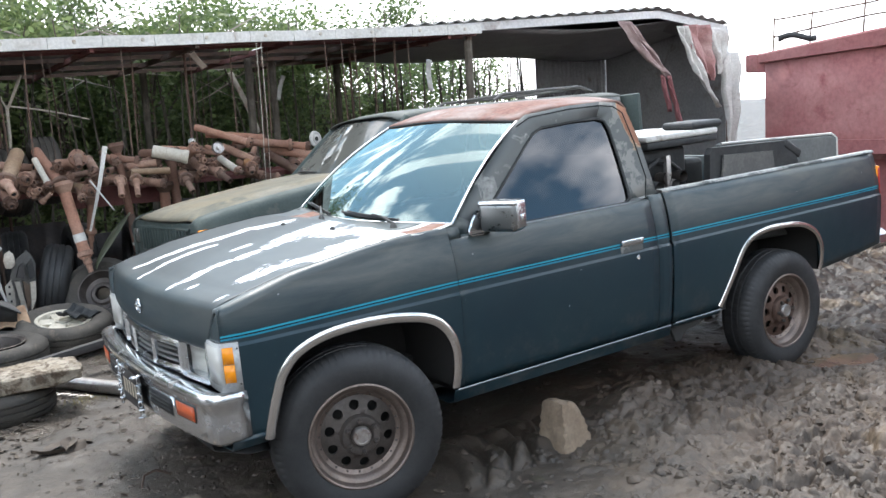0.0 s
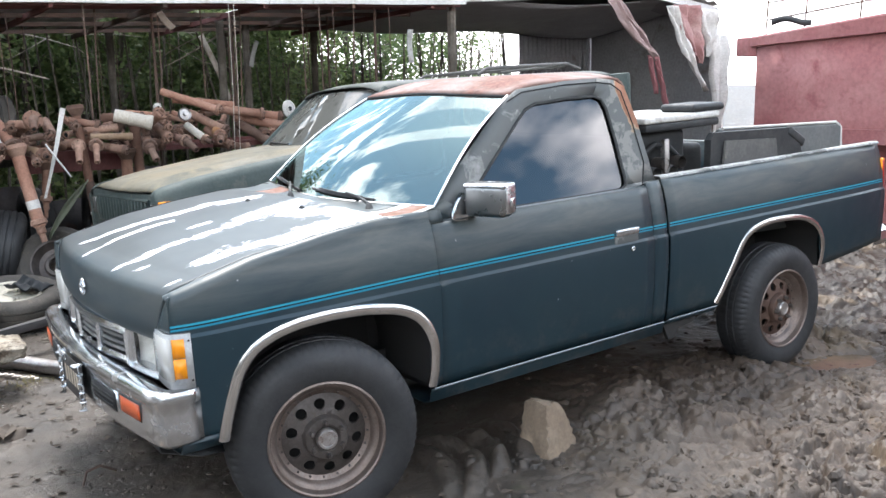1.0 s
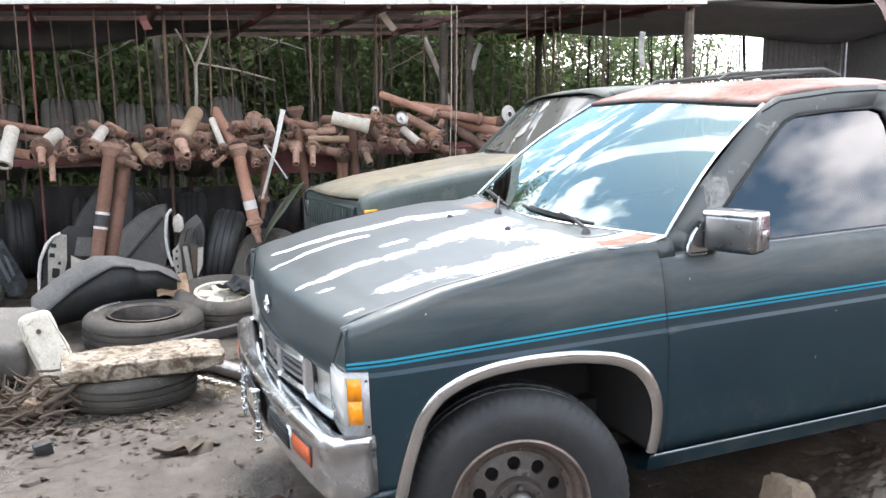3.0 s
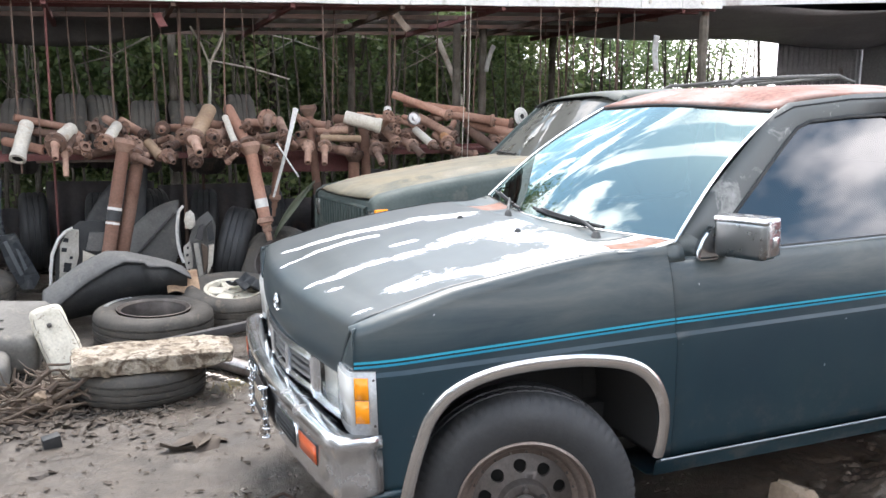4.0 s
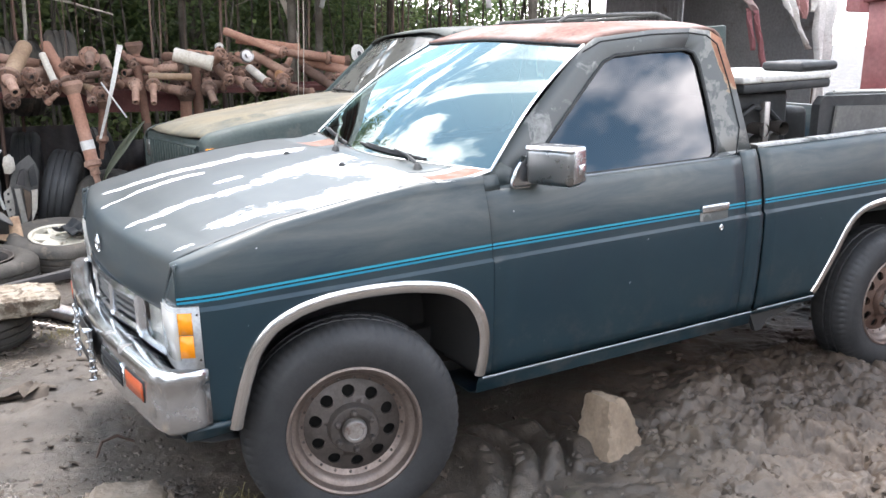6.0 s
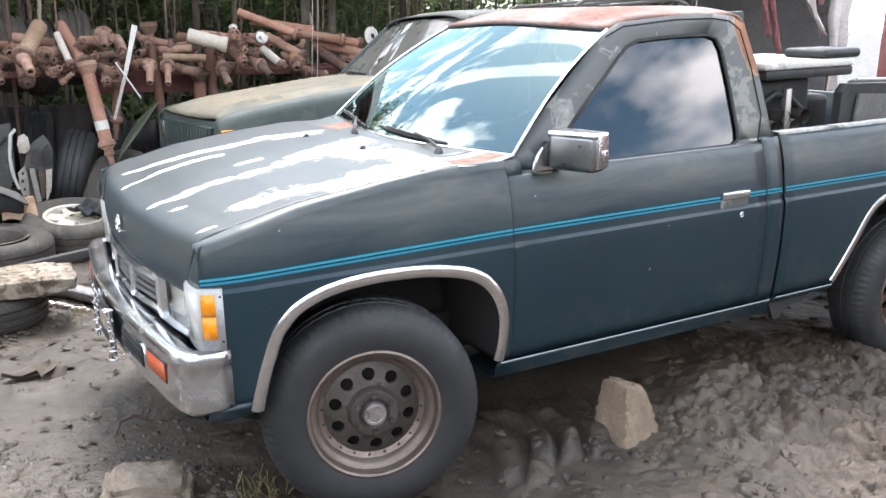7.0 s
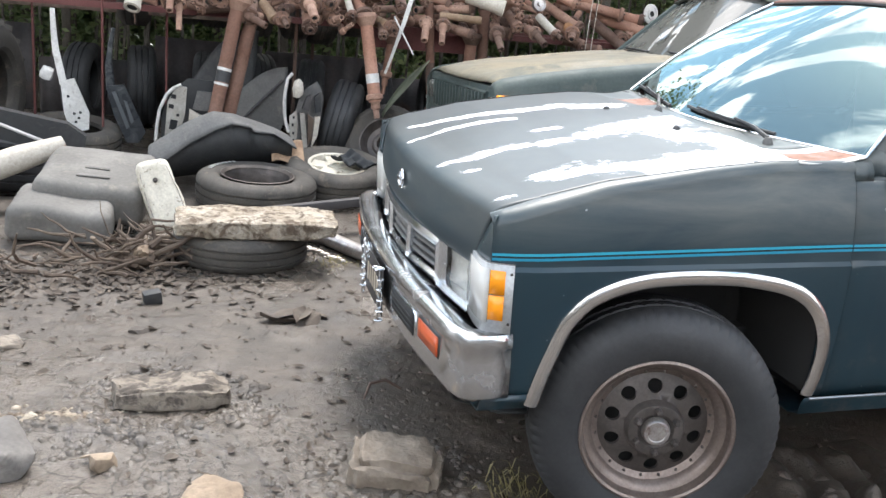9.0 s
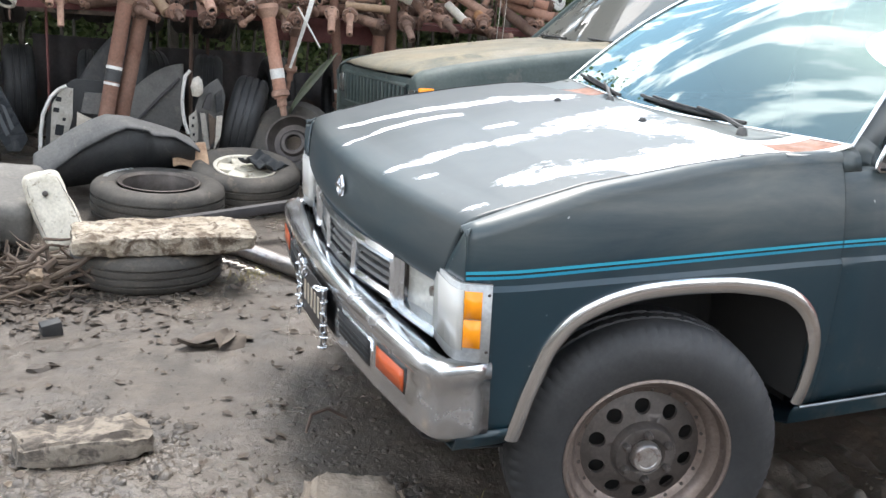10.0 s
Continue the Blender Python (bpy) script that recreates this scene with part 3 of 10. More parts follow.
M_GREYROCK = worn("grey_stone", (0.115, 0.104, 0.094), (0.16, 0.145, 0.13), (0.065, 0.053, 0.043), 5.0, 60.0, (0.8, 0.95), 0.0, 0.5, 0.006)
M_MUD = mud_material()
M_CLOD = worn("mud_clod", (0.062, 0.050, 0.040), (0.125, 0.102, 0.083), (0.040, 0.032, 0.026), 14.0, 90.0, (0.6, 0.9), 0.0, 0.5, 0.006)
M_LITTER = worn("dead_leaf", (0.065, 0.049, 0.037), (0.11, 0.086, 0.064), (0.04, 0.032, 0.026), 9.0, 60.0, (0.7, 0.95), 0.0, 0.2, 0.002)
M_TWIG = worn("dead_wood", (0.075, 0.052, 0.037), (0.135, 0.10, 0.072), (0.07, 0.05, 0.035), 9.0, 80.0, (0.8, 0.95), 0.0, 0.3, 0.003)
M_BARK = worn("bark", (0.075, 0.062, 0.048), (0.14, 0.122, 0.10), (0.04, 0.035, 0.028), 6.0, 70.0, (0.85, 0.97), 0.0, 0.5, 0.006)
M_PALEBARK = worn("pale_bark", (0.24, 0.21, 0.175), (0.32, 0.285, 0.24), (0.12, 0.10, 0.08), 6.0, 70.0, (0.85, 0.97), 0.0, 0.4, 0.004)
M_LEAF = leaf_material("leaf_green", (0.046, 0.078, 0.028), (0.115, 0.150, 0.058))
M_LEAF2 = leaf_material("leaf_pale", (0.070, 0.105, 0.038), (0.165, 0.200, 0.082))
M_FROND = leaf_material("grey_green_frond", (0.15, 0.165, 0.115), (0.19, 0.205, 0.145))
M_GRASS = leaf_material("dry_grass", (0.16, 0.14, 0.06), (0.28, 0.25, 0.13))
M_LENS = plain("clear_lens", (0.46, 0.45, 0.42), 0.12)
M_LAMPGREY = worn("dull_lamp_metal", (0.36, 0.36, 0.35), (0.43, 0.43, 0.42), (0.33, 0.31, 0.28), 9.0, 90.0, (0.3, 0.5), 0.3, 0.1, 0.001)
M_REFL = worn("lamp_silver", (0.80, 0.80, 0.78), (0.86, 0.86, 0.84), (0.66, 0.63, 0.57), 9.0, 90.0, (0.3, 0.5), 0.25, 0.1, 0.001)
M_MIRRORCASE = chrome_material("mirror_case_metal", (0.27, 0.28, 0.285), (0.22, 0.42), (0.14, 0.13, 0.12))
M_AMBER = plain("amber_lens", (0.86, 0.29, 0.008), 0.22)
M_ORANGE = plain("orange_reflector", (0.50, 0.085, 0.022), 0.3)
M_RED = plain("red_lens", (0.42, 0.03, 0.02), 0.25)
M_WS = glass_material("windscreen_glass", (0.22, 0.36, 0.36), 2.35, (0.78, 0.96, 0.96), 0.06)
M_CLEAR = glass_material("clear_lamp_glass", (0.97, 0.97, 0.95), 1.45, (0.9, 0.9, 0.9), 0.05)
M_SIDEGLASS = glass_material("film_tinted_glass", (0.05, 0.055, 0.06), 2.05, (0.84, 0.84, 0.86))
M_WAGONGLASS = glass_material("dusty_dark_glass", (0.10, 0.115, 0.11), 2.3, (0.9, 0.9, 0.9), 0.55)
M_WAGON = worn("faded_dark_green_paint", (0.034, 0.050, 0.046), (0.052, 0.068, 0.060), (0.10, 0.10, 0.085), 2.0, 60.0, (0.6, 0.82), 0.0, 0.1, 0.001)
M_WAGONHOOD = worn("sun_bleached_tan_paint", (0.150, 0.122, 0.074), (0.105, 0.096, 0.068), (0.050, 0.062, 0.052), 1.6, 60.0, (0.6, 0.85), 0.0, 0.15, 0.001, (0.4, 0.6), (0.55, 0.75))
M_WHITEPAINT = worn("white_painted_steel", (0.50, 0.485, 0.455), (0.60, 0.585, 0.555), (0.26, 0.22, 0.18), 6.0, 60.0, (0.35, 0.6), 0.0, 0.1, 0.001)
M_PLATE = plain("dark_plate", (0.02, 0.018, 0.018), 0.5)
M_PLATEBAR = plain("pale_plate_bar", (0.42, 0.36, 0.28), 0.5)
M_CLOTH = worn("dark_upholstery", (0.020, 0.022, 0.024), (0.030, 0.031, 0.032), (0.05, 0.048, 0.045), 4.0, 120.0, (0.85, 0.97))

# ---- mesh helpers ----
def finish(bm, name, material, sharp=32.0):
    bmesh.ops.remove_doubles(bm, verts=bm.verts, dist=0.00005)
    bm.normal_update()
    lim = radians(sharp)
    for f in bm.faces:
        f.smooth = True
    for e in bm.edges:
        if len(e.link_faces) == 2 and e.calc_face_angle(0) > lim:
            e.smooth = False
    me = bpy.data.meshes.new(name)
    bm.to_mesh(me)
    bm.free()
    if material:
        me.materials.append(material)
    return me


def part(name, bm, material, parent, label="", thick=0.0):
    ob = new(name, finish(bm, name, material))
    ob.parent = parent
    if label:
        ob["label"] = label
    if thick:
        s = ob.modifiers.new("thickness", "SOLIDIFY")
        s.thickness = abs(thick)
        s.offset = -1 if thick > 0 else 1
    return ob


def thing(name, label, category, m=None, group="", bm=None, material=None, kind=""):
    ob = new(name, finish(bm, name, material) if bm else None)
    tagged(ob, label, category, group, kind)
    if m is not None:
        ob.matrix_world = m
    return ob


def box(bm, c, s, m=None, bevel=0.0, seg=2):
    r = bmesh.ops.create_cube(bm, size=1.0)
    vs = r["verts"]
    for v in vs:
        v.co = Vector((v.co.x * s[0], v.co.y * s[1], v.co.z * s[2]))
    if bevel:
        es = list({e for v in vs for e in v.link_edges})
        g = bmesh.ops.bevel(bm, geom=es, offset=bevel, segments=seg, affect="EDGES", profile=0.5)
        vs = list({v for f in g["faces"] for v in f.verts} | {v for v in vs if v.is_valid})
    mt = Matrix.Translation(c) @ (m if m is not None else Matrix())
    for v in vs:
        v.co = mt @ v.co
    return vs


def lathe(bm, prof, n=24, m=None, arc=2 * math.pi, ripple=None):
    """Turns a profile of (radius, height) round the local z axis."""
    m = m if m is not None else Matrix()
    full = abs(arc - 2 * math.pi) < 1e-6
    rings = []
    for k in range(n if full else n + 1):
        a = arc * k / n
        ring = []
        for i, (r, h) in enumerate(prof):
            rr = r + (ripple(k, i) if ripple else 0.0)
            ring.append(bm.verts.new(m @ Vector((rr * math.cos(a), rr * math.sin(a), h))))
        rings.append(ring)
    cnt = len(rings)
    for k in range(cnt if full else cnt - 1):
        A, B = rings[k], rings[(k + 1) % cnt]
        for i in range(len(prof) - 1):
            if prof[i][0] < 1e-6 and prof[i + 1][0] < 1e-6:
                continue
            bm.faces.new((A[i], B[i], B[i + 1], A[i + 1]))
    return rings


def sweep(bm, pts, rad, n=8, closed=False, cap=True, flat=None):
    """A tube along points; rad is one radius or one for each point; flat squashes it along a given direction."""
    pts = [Vector(p) for p in pts]
    N = len(pts)
    rads = rad if hasattr(rad, "__len__") else [rad] * N
    rings = []
    up = None
    for i, p in enumerate(pts):
        a = pts[(i - 1) % N] if (closed or i > 0) else p
        b = pts[(i + 1) % N] if (closed or i < N - 1) else p
        t = (b - a).normalized()
        if up is None:
            up = Vector((0, 0, 1)) if abs(t.z) < 0.9 else Vector((1, 0, 0))
        s = t.cross(up).normalized()
        up = s.cross(t).normalized()
        ring = []
        for k in range(n):
            an = 2 * math.pi * k / n
            d = s * math.cos(an) + up * math.sin(an)
            if flat:
                fd = Vector(flat[0])
                d = d - fd * d.dot(fd) * (1 - flat[1])
            ring.append(bm.verts.new(p + d * rads[i]))
        rings.append(ring)
    for i in range(N if closed else N - 1):
        A, B = rings[i], rings[(i + 1) % N]
        for k in range(n):
            bm.faces.new((A[k], A[(k + 1) % n], B[(k + 1) % n], B[k]))
    if cap and not closed:
        bm.faces.new(list(reversed(rings[0])))
        bm.faces.new(rings[-1])
    return rings


def grid(bm, fn, nu, nv):
    vs = [[bm.verts.new(fn(i / nu, j / nv)) for j in range(nv + 1)] for i in range(nu + 1)]
    for i in range(nu):
        for j in range(nv):
            bm.faces.new((vs[i][j], vs[i + 1][j], vs[i + 1][j + 1], vs[i][j + 1]))
    return vs


def rows_mesh(bm, rows):
    vs = [[bm.verts.new(p) for p in r] for r in rows]
    for A, B in zip(vs, vs[1:]):
        for j in range(len(A) - 1):
            bm.faces.new((A[j], A[j + 1], B[j + 1], B[j]))
    return vs


def face_along(bm, way):
    """Turns all faces to one side."""
    bm.normal_update()
    s = sum((f.normal * f.calc_area() for f in bm.faces), Vector())
    if s.dot(Vector(way)) < 0:
        bmesh.ops.reverse_faces(bm, faces=bm.faces)


def rounded(bm, size, r, seg, m):
    vs = box(bm, (0, 0, 0), size, None, r, seg)
    for v in vs:
        v.co = m @ v.co


def prism(bm, poly, depth, m=None):
    """A flat outline in local xy drawn out along local z."""
    m = m if m is not None else Matrix()
    a = [bm.verts.new(m @ Vector((x, y, 0))) for x, y in poly]
    b = [bm.verts.new(m @ Vector((x, y, depth))) for x, y in poly]
    bm.faces.new(list(reversed(a)))
    bm.faces.new(b)
    n = len(poly)
    for i in range(n):
        bm.faces.new((a[i], a[(i + 1) % n], b[(i + 1) % n], b[i]))


def stone_mesh(bm, size, seed, rough=0.18, sub=4, blocky=0.0, m=None):
    rnd = random.Random(seed)
    r = bmesh.ops.create_icosphere(bm, subdivisions=sub, radius=1.0)
    off = Vector((rnd.uniform(-50, 50), rnd.uniform(-50, 50), rnd.uniform(-50, 50)))
    for v in r["verts"]:
        p = v.co.copy()
        if blocky:
            q = p / max(abs(p.x), abs(p.y), abs(p.z))
            p = p.lerp(q, blocky)
        d = 1 + rough * noise.fractal(p * 1.3 + off, 0.9, 2.1, 5) + rough * 0.35 * noise.noise(p * 5 + off)
        p = p * d
        p = Vector((p.x * size[0], p.y * size[1], p.z * size[2])) * 0.5
        v.co = (m @ p) if m is not None else p


def lerp_table(tab, x):
    if x <= tab[0][0]:
        return tab[0][1]
    for (a, va), (b, vb) in zip(tab, tab[1:]):
        if x <= b:
            t = (x - a) / (b - a)
            return va + (vb - va) * t
    return tab[-1][1]


# ---- pickup truck (x: rearwards from the front axle, y: across from the near flank, z: up) ----
TRUCK = thing("pickup_truck", "dark green-blue single-cab pickup truck with peeling white bonnet, standing in mud", "pickup truck", LEVEL)
WIDTH = 1.65
SEAM = [(-0.60, 0.900), (-0.486, 0.940), (-0.36, 0.978), (-0.187, 1.020), (0.082, 1.056), (0.29, 1.076), (0.56, 1.080)]
SIDE = [(0.33, 0.075), (0.38, 0.050), (0.45, 0.034), (0.60, 0.017), (0.76, 0.010), (0.803, 0.0105), (0.814, 0.0205), (0.83, 0.0215), (0.88, 0.024), (0.95, 0.034), (1.02, 0.052), (1.07, 0.072), (1.10, 0.085)]


def side_y(x, z):
    y = lerp_table(SIDE, z)
    if x < -0.33:
        y += 0.9 * (x + 0.33) ** 2
    if x > 3.2:
        y += 0.12 * (x - 3.2) ** 2
    return y


def flank(far, x, y, z):
    return Vector((x, WIDTH - y if far else y, z))


ARCH_F = [(-0.358, 0.43), (-0.352, 0.468), (-0.325, 0.57), (-0.293, 0.660), (-0.235, 0.726), (-0.153, 0.762), (-0.06, 0.779), (0.06, 0.783), (0.196, 0.776), (0.31, 0.755), (0.372, 0.734), (0.418, 0.705), (0.452, 0.668), (0.475, 0.625), (0.489, 0.58), (0.494, 0.54), (0.492, 0.48), (0.484, 0.41)]
ARCH_R = [(2.150, 0.415), (2.195, 0.49), (2.245, 0.575), (2.285, 0.645), (2.330, 0.705), (2.375, 0.737), (2.43, 0.757), (2.52, 0.768), (2.61, 0.768), (2.70, 0.763), (2.785, 0.752), (2.855, 0.732), (2.915, 0.702), (2.958, 0.660), (2.985, 0.612), (2.998, 0.56), (2.998, 0.51), (2.985, 0.46)]


def flank_panel(name, x0, x1, zlo, zhi, far, arch=None, step=0.05, label="", roll=0.0, extra=()):
    """A body panel that follows the flank's section, with a wheel arch cut into its lower edge."""
    xs = {round(x0, 4), round(x1, 4)}
    k = x0
    while k < x1:
        xs.add(round(k, 4))
        k += step
    xs |= set(extra)
    if arch:
        xs |= {round(a[0], 4) for a in arch if x0 <= a[0] <= x1}
    xs = sorted(xs)
    bm = bmesh.new()
    rows = []
    apex = max(range(len(arch)), key=lambda i: arch[i][1]) if arch else 0
    for x in xs:
        lows = [zlo(x)]
        if arch:
            lo_x, hi_x = min(a[0] for a in arch), max(a[0] for a in arch)
            if lo_x <= x <= hi_x:
                up = arch[:apex + 1] if x <= arch[apex][0] else [a for a in reversed(arch[apex:])]
                up = sorted(up)
                za = lerp_table(up, x)
                if abs(x - lo_x) < 1e-4 or abs(x - hi_x) < 1e-4:
                    lows = [zlo(x), za] if x < arch[apex][0] else [za, zlo(x)]
                else:
                    lows = [za]
        for z0 in lows:
            z1 = zhi(x) - roll
            zs = [z0 + (0.790 - z0) * j / 8 for j in range(9)] + [0.803, 0.814, 0.818] + [0.82 + (z1 - 0.82) * j / 7 for j in range(8)]
            zs = [min(z1, max(z0, z)) for z in zs]
            row = [flank(far, x, side_y(x, z), z) for z in zs]
            if roll:
                # the shoulder turns over softly to the bonnet's edge
                ya = side_y(x, z1)
                for a in (12, 25, 38, 50, 62, 74, 84, 90):
                    c, s = math.cos(radians(a)), math.sin(radians(a))
                    row.append(flank(far, x, ya + (0.0862 - ya) * (1 - c), z1 + roll * s))
                row.append(flank(far, x, 0.0862, z1 + roll - 0.014))
            rows.append(row)
    rows_mesh(bm, rows)
    if not far:
        bmesh.ops.reverse_faces(bm, faces=bm.faces)
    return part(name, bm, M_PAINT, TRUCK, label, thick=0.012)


def arch_parts(arch, far):
    bm = bmesh.new()
    pts = []
    for i in range(len(arch) - 1):
        a, b = arch[i], arch[i + 1]
        for k in range(3):
            t = k / 3
            x, z = a[0] + (b[0] - a[0]) * t, a[1] + (b[1] - a[1]) * t
            pts.append((x, z))
    pts.append(arch[-1])
    # smooth the outline once more
    sm = [pts[0]] + [((a[0] + 2 * b[0] + c[0]) / 4, (a[1] + 2 * b[1] + c[1]) / 4) for a, b, c in zip(pts, pts[1:], pts[2:])] + [pts[-1]]
    sweep(bm, [flank(far, x, side_y(x, z) - 0.002, z) for x, z in sm], 0.0205 if arch[0][0] < 1.5 else 0.015, 10, flat=((0, 1, 0), 0.42))
    part("arch_trim", bm, M_TRIM, TRUCK, "bright metal wheel arch trim with worn spots")
    bm = bmesh.new()
    rows_mesh(bm, [[flank(far, x, y, z) for y in (side_y(x, z) + 0.008, 0.10, 0.25, 0.45)] + [flank(far, x, 0.45, min(z, 0.40))] for x, z in sm])
    part("wheel_well", bm, M_DARK, TRUCK)


def dip(x):
    """How far the stripe sinks towards the nose."""
    return 0.014 * max(0.0, 0.5 - x)


def rocker_low(x):
    return 0.398


def build_flanks():
    for far in (False, True):
        seam = lambda x: lerp_table(SEAM, x) + 0.002
        flank_panel("front_fender", -0.492, 0.5285, lambda x: 0.824 if x < -0.44 else (0.44 if x < 0 else 0.398), seam, far, ARCH_F, 0.03, roll=0.034, extra=(-0.4402, -0.4398))
        flank_panel("door", 0.5315, 1.694, rocker_low, lambda x: 1.032, far, None, 0.1, "dark faded door with a blue pinstripe")
        flank_panel("cab_corner", 1.700, 1.785, rocker_low, lambda x: 1.055, far, None, 0.03)
        flank_panel("bed_side", 1.803, 3.600, lambda x: 0.400 if x < 2.5 else 0.455 + 0.08 * (x - 2.95), lambda x: 1.058, far, ARCH_R, 0.06, "dark bed side with a blue pinstripe")
        for arch in (ARCH_F, ARCH_R):
            arch_parts(arch, far)
        # sill
        bm = bmesh.new()
        rows_mesh(bm, [[flank(far, x, y, z) for y, z in ((0.036, 0.395), (0.046, 0.378), (0.055, 0.340), (0.10, 0.325), (0.30, 0.325))] for x in (0.478, 0.9, 1.4, 1.785)])
        part("sill", bm, M_PAINT, TRUCK, thick=0.006)
        bm = bmesh.new()
        rows_mesh(bm, [[flank(far, x, y, z) for y, z in ((0.036, 0.396), (0.05, 0.378), (0.10, 0.373))] for x in (1.803, 2.15)])
        part("sill", bm, M_PAINT, TRUCK, thick=0.006)
        for x0, x1, z in ((0.49, 1.775, 0.3965), (1.81, 2.15, 0.400)):
            bm = bmesh.new()
            sweep(bm, [flank(far, x0 + (x1 - x0) * k / 8, 0.037, z) for k in range(9)], 0.0045, 6)
            part("sill_strip", bm, M_STRIP, TRUCK, "thin bare metal sill strip")
        # twin pinstripes, broken at the shut lines and the handle
        for x0, x1 in ((-0.492, 0.5283), (0.5317, 1.452), (1.604, 1.693), (1.701, 1.784), (1.804, 3.585)):
            for z0, z1, mt in ((0.8545, 0.8615, M_STRIPE2), (0.8495, 0.8545, M_LINE), (0.8425, 0.8495, M_STRIPE)):
                bm = bmesh.new()
                n = max(2, int((x1 - x0) / 0.06))
                rows_mesh(bm, [[flank(far, x, side_y(x, z) - 0.0025, z) for z in (z0 - dip(x), z1 - dip(x))] for x in [x0 + (x1 - x0) * i / n for i in range(n + 1)]])
                part("pinstripe", bm, mt, TRUCK, "turquoise pinstripe")


build_flanks()


def nose_x(y):
    t = (y - 0.825) / 0.70
    return -0.560 + 0.066 * t * t


# peeled streaks on the bonnet: along, across, half width
WEAR = (
    ((-0.31, 0.235, 0.040), (-0.23, 0.200, 0.055), (-0.14, 0.210, 0.060), (-0.04, 0.165, 0.062), (0.09, 0.155, 0.066), (0.22, 0.165, 0.085), (0.33, 0.165, 0.085)),
    ((-0.49, 0.575, 0.018), (-0.40, 0.562, 0.028), (-0.29, 0.565, 0.032), (-0.20, 0.528, 0.034), (-0.07, 0.550, 0.042), (0.05, 0.590, 0.060), (0.18, 0.575, 0.075)),
    ((0.05, 0.640, 0.040), (0.17, 0.665, 0.055), (0.27, 0.655, 0.060)),
    ((0.17, 0.560, 0.070), (0.20, 0.440, 0.075), (0.29, 0.350, 0.080), (0.28, 0.250, 0.070)),
    ((-0.45, 1.220, 0.022), (-0.29, 1.172, 0.032), (-0.12, 1.105, 0.040), (0.08, 1.100, 0.055), (0.20, 1.010, 0.060)),
    ((-0.51, 0.968, 0.014), (-0.38, 0.996, 0.021), (-0.27, 0.990, 0.024), (-0.17, 0.935, 0.020)),
    ((-0.16, 0.695, 0.022), (-0.09, 0.705, 0.022)),
    ((-0.46, 0.445, 0.014), (-0.43, 0.435, 0.014)),
    ((-0.46, 0.150, 0.016), (-0.42, 0.150, 0.016)),
)


def hood_wear(x, y):
    """How far the coat has peeled: bands that run back from the nose and join before the windscreen."""
    w = -0.4
    for line in WEAR:
        for p, q in zip(line, line[1:]):
            dx, dy = q[0] - p[0], q[1] - p[1]
            t = min(1.0, max(0.0, ((x - p[0]) * dx + (y - p[1]) * dy) / (dx * dx + dy * dy)))
            d = math.hypot(x - p[0] - t * dx, y - p[1] - t * dy)
            w = max(w, 0.52 - 0.36 * (d / ((0.92 + 0.22 * min(1.0, max(0.0, (x + 0.05) / 0.25))) * (p[2] + (q[2] - p[2]) * t))) ** 1.1)
    return max(w, -0.4)


def hood_rear(y):
    t = (y - 0.825) / 0.77
    return 0.315 + 0.055 * t * t


def hood_point(u, y):
    """u 0..1 from the lip over the grille to the cowl."""
    t = (y - 0.825) / 0.77
    nx = nose_x(y)
    lip = [(0.004, 0.777), (-0.003, 0.795), (-0.004, 0.830), (0.001, 0.870), (0.008, 0.908), (0.014, 0.932), (0.027, 0.947), (0.062, 0.958), (0.125, 0.970)]
    k = u * 40
    if k <= 8:
        i = min(7, int(k))
        f = k - i
        dx = lip[i][0] + (lip[i + 1][0] - lip[i][0]) * f
        z = lip[i][1] + (lip[i + 1][1] - lip[i][1]) * f
        x = nx + dx
        blend_z = max(0.0, (k - 4) / 4)
    else:
        s = (k - 8) / 32
        x0 = nx + 0.125
        x = x0 + (hood_rear(y) - x0) * s
        z = 0.0
        blend_z = 1.0
    zs = lerp_table(SEAM, x) + 0.024 * (1 - min(1.0, abs(t) / 0.957) ** 2)
    if k > 8:
        z = zs
    else:
        z = z + blend_z * blend_z * (zs - 0.970 - (lerp_table(SEAM, nx + 0.125) - 0.970) * 0) * (1 if k > 7.9 else 0.0)
        z = z + (lerp_table(SEAM, nx + 0.125) + 0.024 * (1 - min(1.0, abs(t) / 0.957) ** 2) - 0.970) * blend_z
        z = z if k <= 7.9 else zs
    # shallow raised middle
    z += 0.004 * max(0.0, 1 - (t / 0.55) ** 2) ** 1.5 * min(1.0, max(0.0, (k - 6) / 6))
    return Vector((x, y, z))


